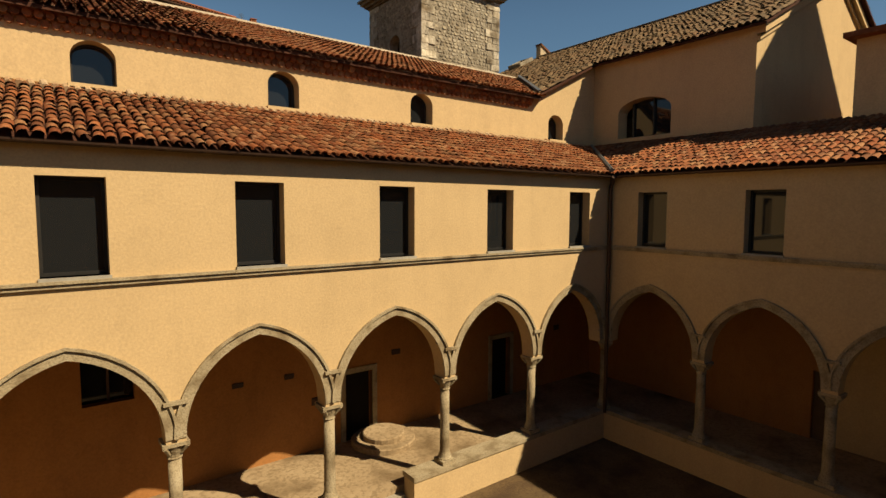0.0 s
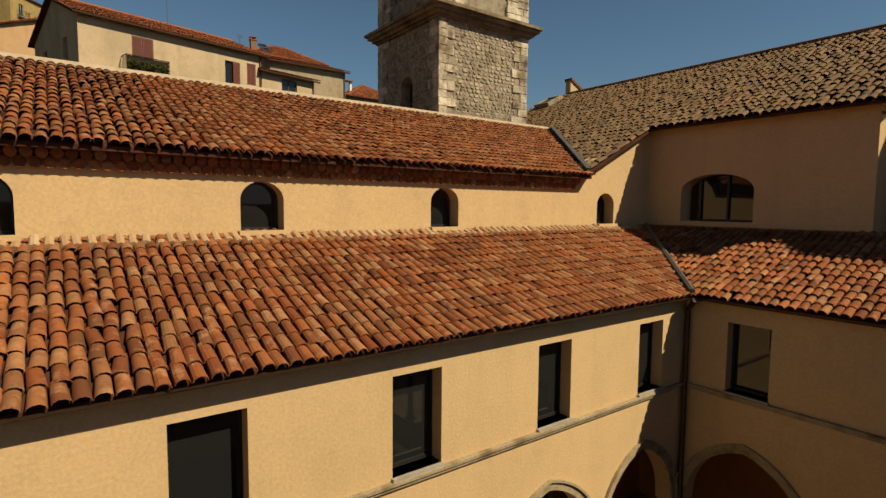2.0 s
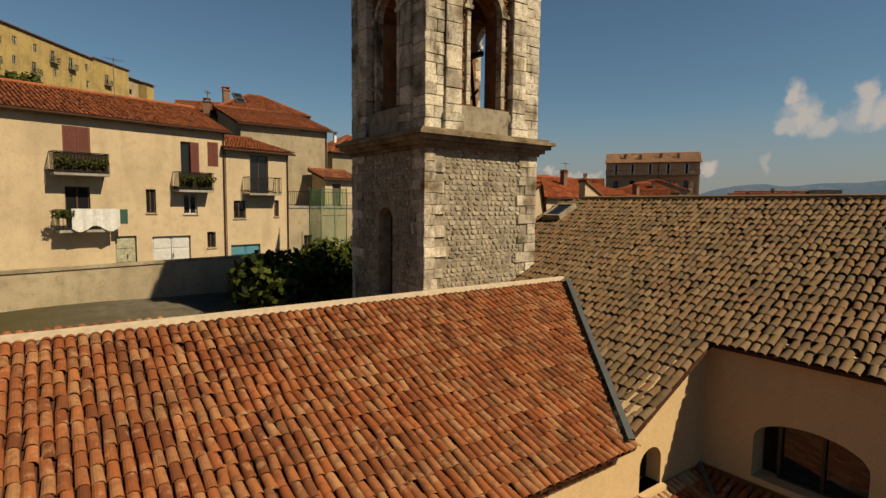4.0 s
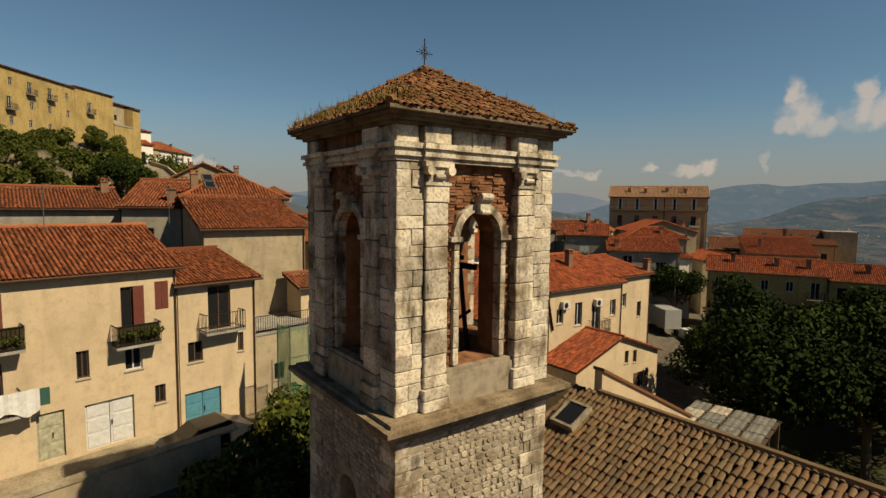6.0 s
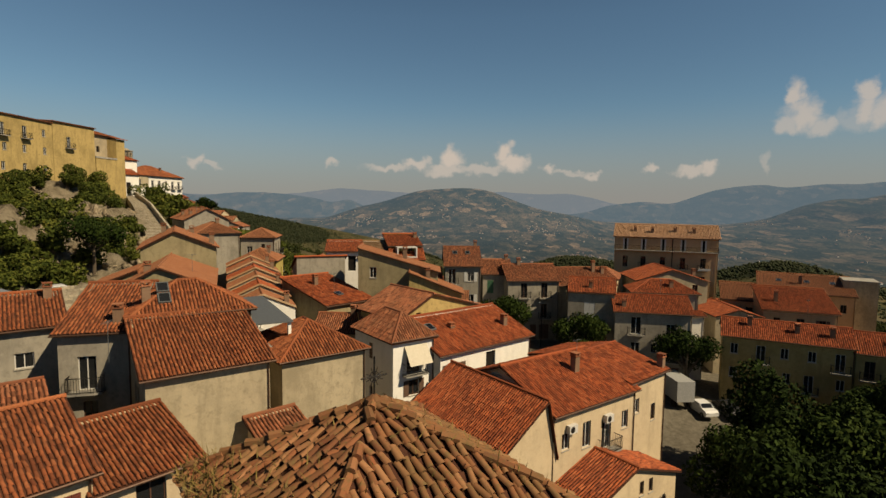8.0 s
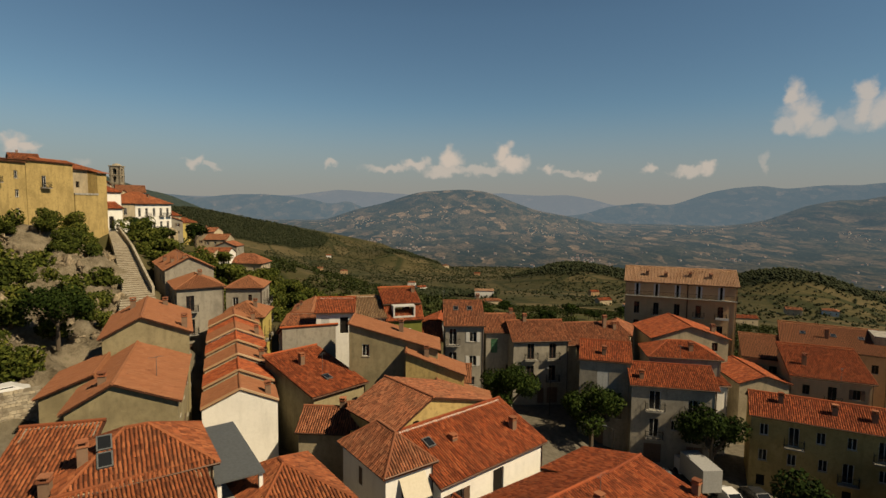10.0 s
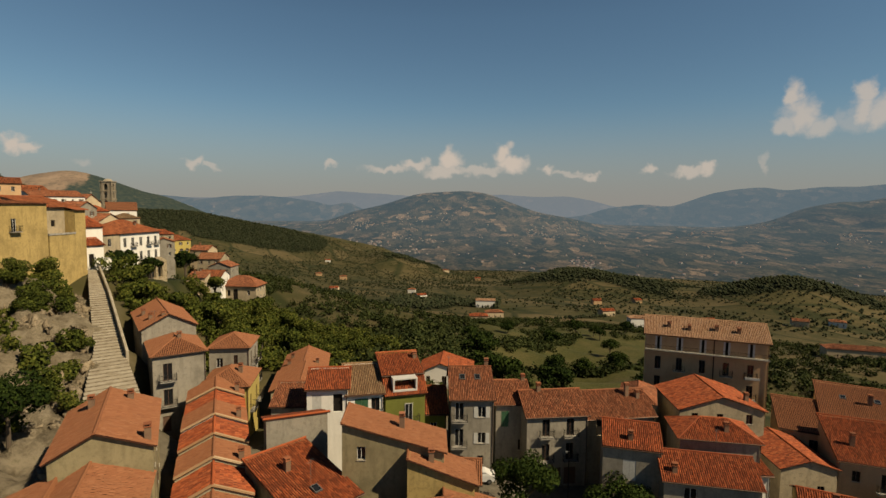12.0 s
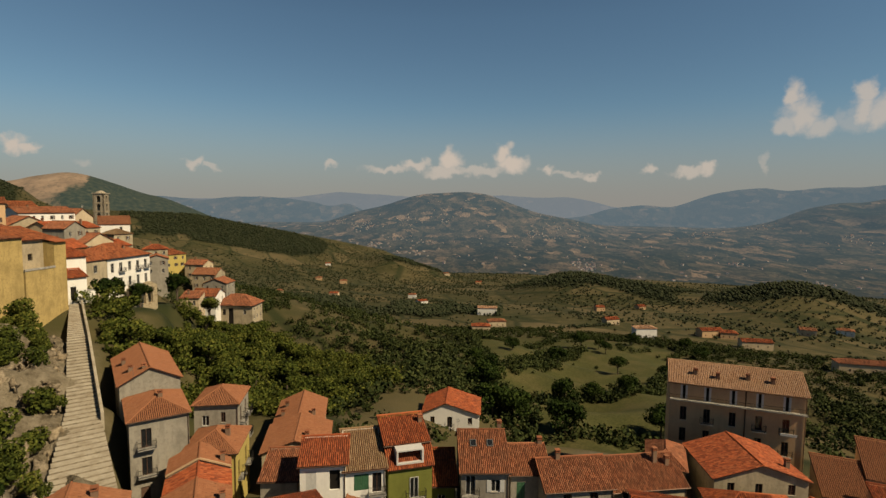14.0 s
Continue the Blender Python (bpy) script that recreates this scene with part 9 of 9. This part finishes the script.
# dry-stone wall at the edge of the parking terrace
m = MB()
wall(m, 0, 22, -4.0, 0.75, 0.5, [], lambda u, d, z: (-7.6 + u * 0.997, 64.6 + u * 0.07 + d, 19.55 + u * 0.025 + z))
tw = tagged(part("terrace_wall", m, MORTAR), "pale dry-stone wall holding up the parking terrace", "wall", kind="structure")
m, rs = MB(), random.Random(3)
z = -3.9
while z < 0.7:
    h, u = rs.uniform(0.2, 0.34), rs.uniform(-0.3, 0)
    while u < 21.8:
        w = rs.uniform(0.3, 0.7)
        m.box(max(u, 0) + 0.02, min(u + w, 22) - 0.02, -rs.uniform(0.03, 0.1), 0.1, z + 0.015, z + h - 0.015, lambda u, d, z: (-7.6 + u * 0.997, 64.6 + u * 0.07 + d, 19.55 + u * 0.025 + z))
        u += w
    z += h
part("wall_stone", m, RUBBLE, tw, kind="stuff")


def car(x, y, z, th, paint, label, s=1.0):
    c = root("car", pose(x, y, z, 0, 0, th), label, "car", "parked cars")
    m = MB()
    prof = [(-2.0, 0.35), (-2.02, 0.75), (-1.75, 0.95), (-1.15, 1.02), (-0.55, 1.45), (0.75, 1.5), (1.6, 1.05), (1.98, 0.95), (2.02, 0.4), (1.9, 0.3), (-1.9, 0.3)]
    for wy in (-0.82, 0.82):
        m.face(*[(px * s, wy * (0.88 if pz > 1.1 else 1), pz * s) for px, pz in prof])
    for i in range(len(prof)):
        (a, b), (d, e) = prof[i], prof[(i + 1) % len(prof)]
        k1, k2 = (0.88 if b > 1.1 else 1), (0.88 if e > 1.1 else 1)
        m.face((a * s, -0.82 * k1, b * s), (d * s, -0.82 * k2, e * s), (d * s, 0.82 * k2, e * s), (a * s, 0.82 * k1, b * s))
    part("body", m, paint, c)
    m = MB()
    m.face((-1.1 * s, -0.7, 1.06), (-0.6 * s, -0.66, 1.42), (-0.6 * s, 0.66, 1.42), (-1.1 * s, 0.7, 1.06))
    m.v[-4:] = [(vx - 0.03, vy, vz + 0.02) for vx, vy, vz in m.v[-4:]]
    part("windscreen", m, GLASS, c)
    m = MB()
    for wy in (-0.785, 0.785):
        m.face((-0.95 * s, wy, 1.08), (-0.5 * s, wy * 0.95, 1.4), (0.7 * s, wy * 0.95, 1.43), (1.4 * s, wy, 1.1))
    part("side_window", m, GLASS, c)
    for wx in (-1.25, 1.25):
        for wy in (-0.8, 0.8):
            m = MB()
            m.tube((wx * s, wy - 0.1, 0.31), (wx * s, wy + 0.1, 0.31), 0.31, n=14)
            w = part("wheel", m, plain("black tyre", (0.0105, 0.0105, 0.0105), 0.8), c)
            m = MB()
            m.tube((wx * s, wy - 0.105, 0.31), (wx * s, wy + 0.105, 0.31), 0.19, n=12)
            part("rim", m, ZINC, w)
    for wy in (-0.6, 0.6):
        m = MB()
        m.box(-2.04 * s, -1.98 * s, wy - 0.16, wy + 0.16, 0.66, 0.8)
        part("headlight", m, FRAME_W, c)
    return c


PAINT_W, PAINT_D, PAINT_G = plain("white car paint", (0.525, 0.525, 0.518), 0.25, 0, 0.6, 0.03), plain("dark car paint", (0.021, 0.0224, 0.0252), 0.25, 0, 0.6, 0.05), plain("grey car paint", (0.154, 0.161, 0.168), 0.25, 0.3, 0.6, 0.05)
car(74.6, 36.6, gz(74.6, 36.6), 62, PAINT_W, "white hatchback parked on the square")
car(77.6, 34.9, gz(77.6, 34.9), 62, PAINT_D, "dark hatchback parked beside the trees")
car(70.0, 43.0, gz(70, 43), -48, PAINT_G, "grey car parked below the grey houses")
car(66.5, 47.0, gz(66.5, 47), -48, PAINT_W, "white car parked below the street trees")
car(61.8, 66.2, gz(61.8, 66.2) + 0.1, -35, PAINT_W, "white hatchback parked before the tall grey house")
car(13.2, 26.6, gz(13.2, 26.6), 12, PAINT_D, "dark car parked in the lane")
car(11.6, 69.0, gz(11.6, 69.0) + 0.1, 8, PAINT_W, "white car parked under the rock")
car(6.5, 69.5, gz(6.5, 69.5) + 0.1, 15, PAINT_G, "grey car parked under the rock")
tr = root("box_truck", pose(73.6, 39.6, gz(73.6, 39.6), 0, 0, 58), "grey box truck parked on the square", "truck")
m = MB()
m.box(-2.6, 2.2, -1.1, 1.1, 0.9, 3.4)
part("box_body", m, plain("grey truck box", (0.252, 0.252, 0.245), 0.6), tr)
m = MB()
m.box(2.25, 3.9, -1.0, 1.0, 0.5, 2.3)
part("cab", m, PAINT_W, tr)
for wx in (-1.6, 3.1):
    for wy in (-0.95, 0.95):
        m = MB()
        m.tube((wx, wy - 0.14, 0.45), (wx, wy + 0.14, 0.45), 0.45, n=14)
        part("wheel", m, DARK, tr)

# laundry and plants on the lane house's balconies
ux, uy = 0.976, 0.218


def lane_f(u, d, z):
    return (2.44 + u * ux - d * uy, 27.38 + u * uy + d * ux, z)


m = MB()
nx, nz = 14, 6
for i in range(nx):
    for j in range(nz):
        def cl(a, b):
            return lane_f(2.6 + 2.0 * a / nx, -0.8 - 0.04 * math.sin(a * 1.9) - 0.03 * b / nz, 13.95 - (0.95 + 0.15 * math.sin(a * 0.7)) * b / nz)
        m.face(cl(i, j), cl(i + 1, j), cl(i + 1, j + 1), cl(i, j + 1))
tagged(part("laundry_sheet", m, CLOTHW), "white cotton sheet drying over a balcony railing", "laundry")
m = MB()
m.box(4.62, 4.95, -0.84, -0.8, 13.2, 13.92, lane_f)
tagged(part("laundry_towel", m, plain("dark green towel", (0.021, 0.07, 0.056), 0.9)), "dark green towel on a balcony railing", "laundry")
for k, (u, z, wid) in enumerate(((2.05, 16.0, 2.1), (7.7, 15.45, 1.7), (1.9, 13.6, 0.7))):
    cs = [Vector(lane_f(u + wid * (i + 0.5) / 6, -0.85, z + 0.1)) for i in range(6)]
    v, f = leaves(cs, [0.24] * 6, 260, 0.07, 60 + k)
    pl = tagged(part("balcony_plants", mesh_np("balcony_plants", v, f, SCRUB)), "potted plants trailing over a balcony railing", "plants", kind="stuff")

# open shed in the garden below the church, roofed with odd corrugated panels
sh = root("shed", pose(44.93, 19.9, 0, 0, 0, -79), "open timber shed roofed with odd corrugated panels", "shed")
rs = random.Random(17)
RUST = plain("rusty timber and felt", (0.0525, 0.035, 0.0224), 0.9)
PANEL = [plain("pale corrugated sheet", (0.294, 0.266, 0.203), 0.7, 0, 0.3, 0.35, 2.0), plain("grey corrugated sheet", (0.133, 0.1295, 0.112), 0.7, 0, 0.3, 0.35, 2.0)]
for i in range(5):
    m = MB()
    m.box(-0.1, 5.3, -6.9 + i * 1.7, -6.78 + i * 1.7, 7.46, 7.62)
    part("beam", m, RUST, sh)
    for j in range(4):
        if i > 3:
            continue
        m = MB()
        for q in range(6):
            u0, v0, dz = 0.02 + j * 1.31 + q * 0.185, -6.75 + i * 1.7, rs.uniform(0, 0.02)
            slab(m, [(u0, v0, 7.66 + dz + 0.03 * (q % 2)), (u0 + 0.185, v0, 7.66 + dz + 0.03 * ((q + 1) % 2)), (u0 + 0.185, v0 + 1.5, 7.7 + dz + 0.03 * ((q + 1) % 2)), (u0, v0 + 1.5, 7.7 + dz + 0.03 * (q % 2))], 0.02)
        part("roof_panel", m, PANEL[0 if rs.random() < 0.45 else 1], sh)
m = MB()
m.box(0.0, 5.25, -6.7, 0.0, 7.5, 7.56)
part("roof_deck", m, RUST, sh)
for u in (0.05, 2.6, 5.1):
    for v in (-6.6, -3.3, -0.2):
        m = MB()
        m.box(u, u + 0.14, v, v + 0.14, 1.5, 7.46)
        part("post", m, WOOD, sh)
# roof-top clutter
def antenna(x, y, z, h=2.0, th=0):
    a = root("tv_antenna", pose(x, y, z, 0, 0, th), "thin metal television antenna on a roof", "antenna", "roof antennas")
    m = MB()
    m.tube((0, 0, -0.4), (0, 0, h), 0.02, n=5)
    part("mast", m, ZINC, a)
    m = MB()
    m.tube((-0.5, 0, h - 0.1), (0.5, 0, h - 0.1), 0.012, n=4)
    for i in range(7):
        m.tube((-0.5 + i / 6, -0.22, h - 0.1), (-0.5 + i / 6, 0.22, h - 0.1), 0.008, n=4)
    part("boom", m, ZINC, a)


for q in ((7.5, 32.4, 20.1, 2.2, 20), (14.0, 39.5, 20.5, 2.0, 70), (22.0, 58.0, 22.5, 1.8, 10), (38.0, 62.0, 19.0, 2.0, 40), (80.0, 46.0, 17.0, 2.0, 30), (95, 33, 14.5, 2.2, 10), (62.0, 73.0, 22.2, 1.8, 60), (45, 32, 17.0, 1.6, 5), (31, 100, 27.5, 1.6, 0)):
    antenna(*q)
# scaffold hung with green netting beside the lane house
NET = plain("green plastic netting", (0.05, 0.16, 0.06), 0.7)
net = root("netting_cage", pose(17.4, 27.0, 0, 0, 0, 12), "scaffold cage hung with green plastic netting", "scaffold")
for u in (0.0, 1.9):
    for d in (0.0, 1.2):
        m = MB()
        m.tube((u, d, 9.0), (u, d, 15.3), 0.03, n=6)
        part("post", m, ZINC, net)
for z in (12.0, 13.6, 15.2):
    m = MB()
    m.tube((0, 0, z), (1.9, 0, z), 0.025, n=6)
    part("rail", m, ZINC, net)
for u, d, du, dd in ((0.0, -0.03, 1.9, 0.0), (0.0, 0.0, 0.0, 1.2)):
    m = MB()
    for i in range(25):
        t = i / 24
        m.tube((u + du * t, d + dd * t, 11.6), (u + du * t, d + dd * t, 15.2), 0.008, n=4, cap=False)
    for i in range(45):
        z = 11.6 + 3.6 * i / 44
        m.tube((u, d, z), (u + du, d + dd, z), 0.008, n=4, cap=False)
    part("net", m, NET, net, "open green mesh", kind="stuff")
# street lamps on the square
def street_lamp(x, y, th):
    z = gz(x, y)
    l = root("street_lamp", pose(x, y, z, 0, 0, th), "dark metal street lamp with a single arm", "street lamp", "street lamps")
    m = MB()
    m.tube((0, 0, 0), (0, 0, 6.5), 0.07, 0.045, 8)
    m.tube((0, 0, 6.5), (0.9, 0, 6.8), 0.03, n=6)
    part("pole", m, IRON, l)
    m = MB()
    m.box(0.75, 1.2, -0.11, 0.11, 6.72, 6.84)
    part("head", m, ZINC, l)


for q in ((69.0, 58.0, 200), (65.0, 45.0, 120), (52.0, 60.0, 300)):
    street_lamp(*q)


# air-conditioning units on the cream house beside the square
def ac_unit(x, y, z):
    a = root("air_conditioner", pose(x, y, z), "white air-conditioning unit on a cream house wall", "air conditioner", "air conditioners")
    m = MB()
    m.box(-0.42, 0.42, -0.34, -0.02, -0.29, 0.29)
    part("casing", m, FRAME_W, a)
    m = MB()
    m.tube((-0.1, -0.36, 0), (-0.1, -0.34, 0), 0.22, n=16)
    part("fan_grille", m, IRON, a, "dark round fan grille")
    for u in (-0.3, 0.3):
        m = MB()
        m.box(u - 0.02, u + 0.02, -0.32, 0.02, -0.34, -0.29)
        part("bracket", m, IRON, a)


ac_unit(40.1, 28.38, 13.8)
ac_unit(44.2, 28.38, 13.6)


# ---- single tiles of the cloister roofs ----
for job in ROOF_JOBS:
    roof_pieces(*job)
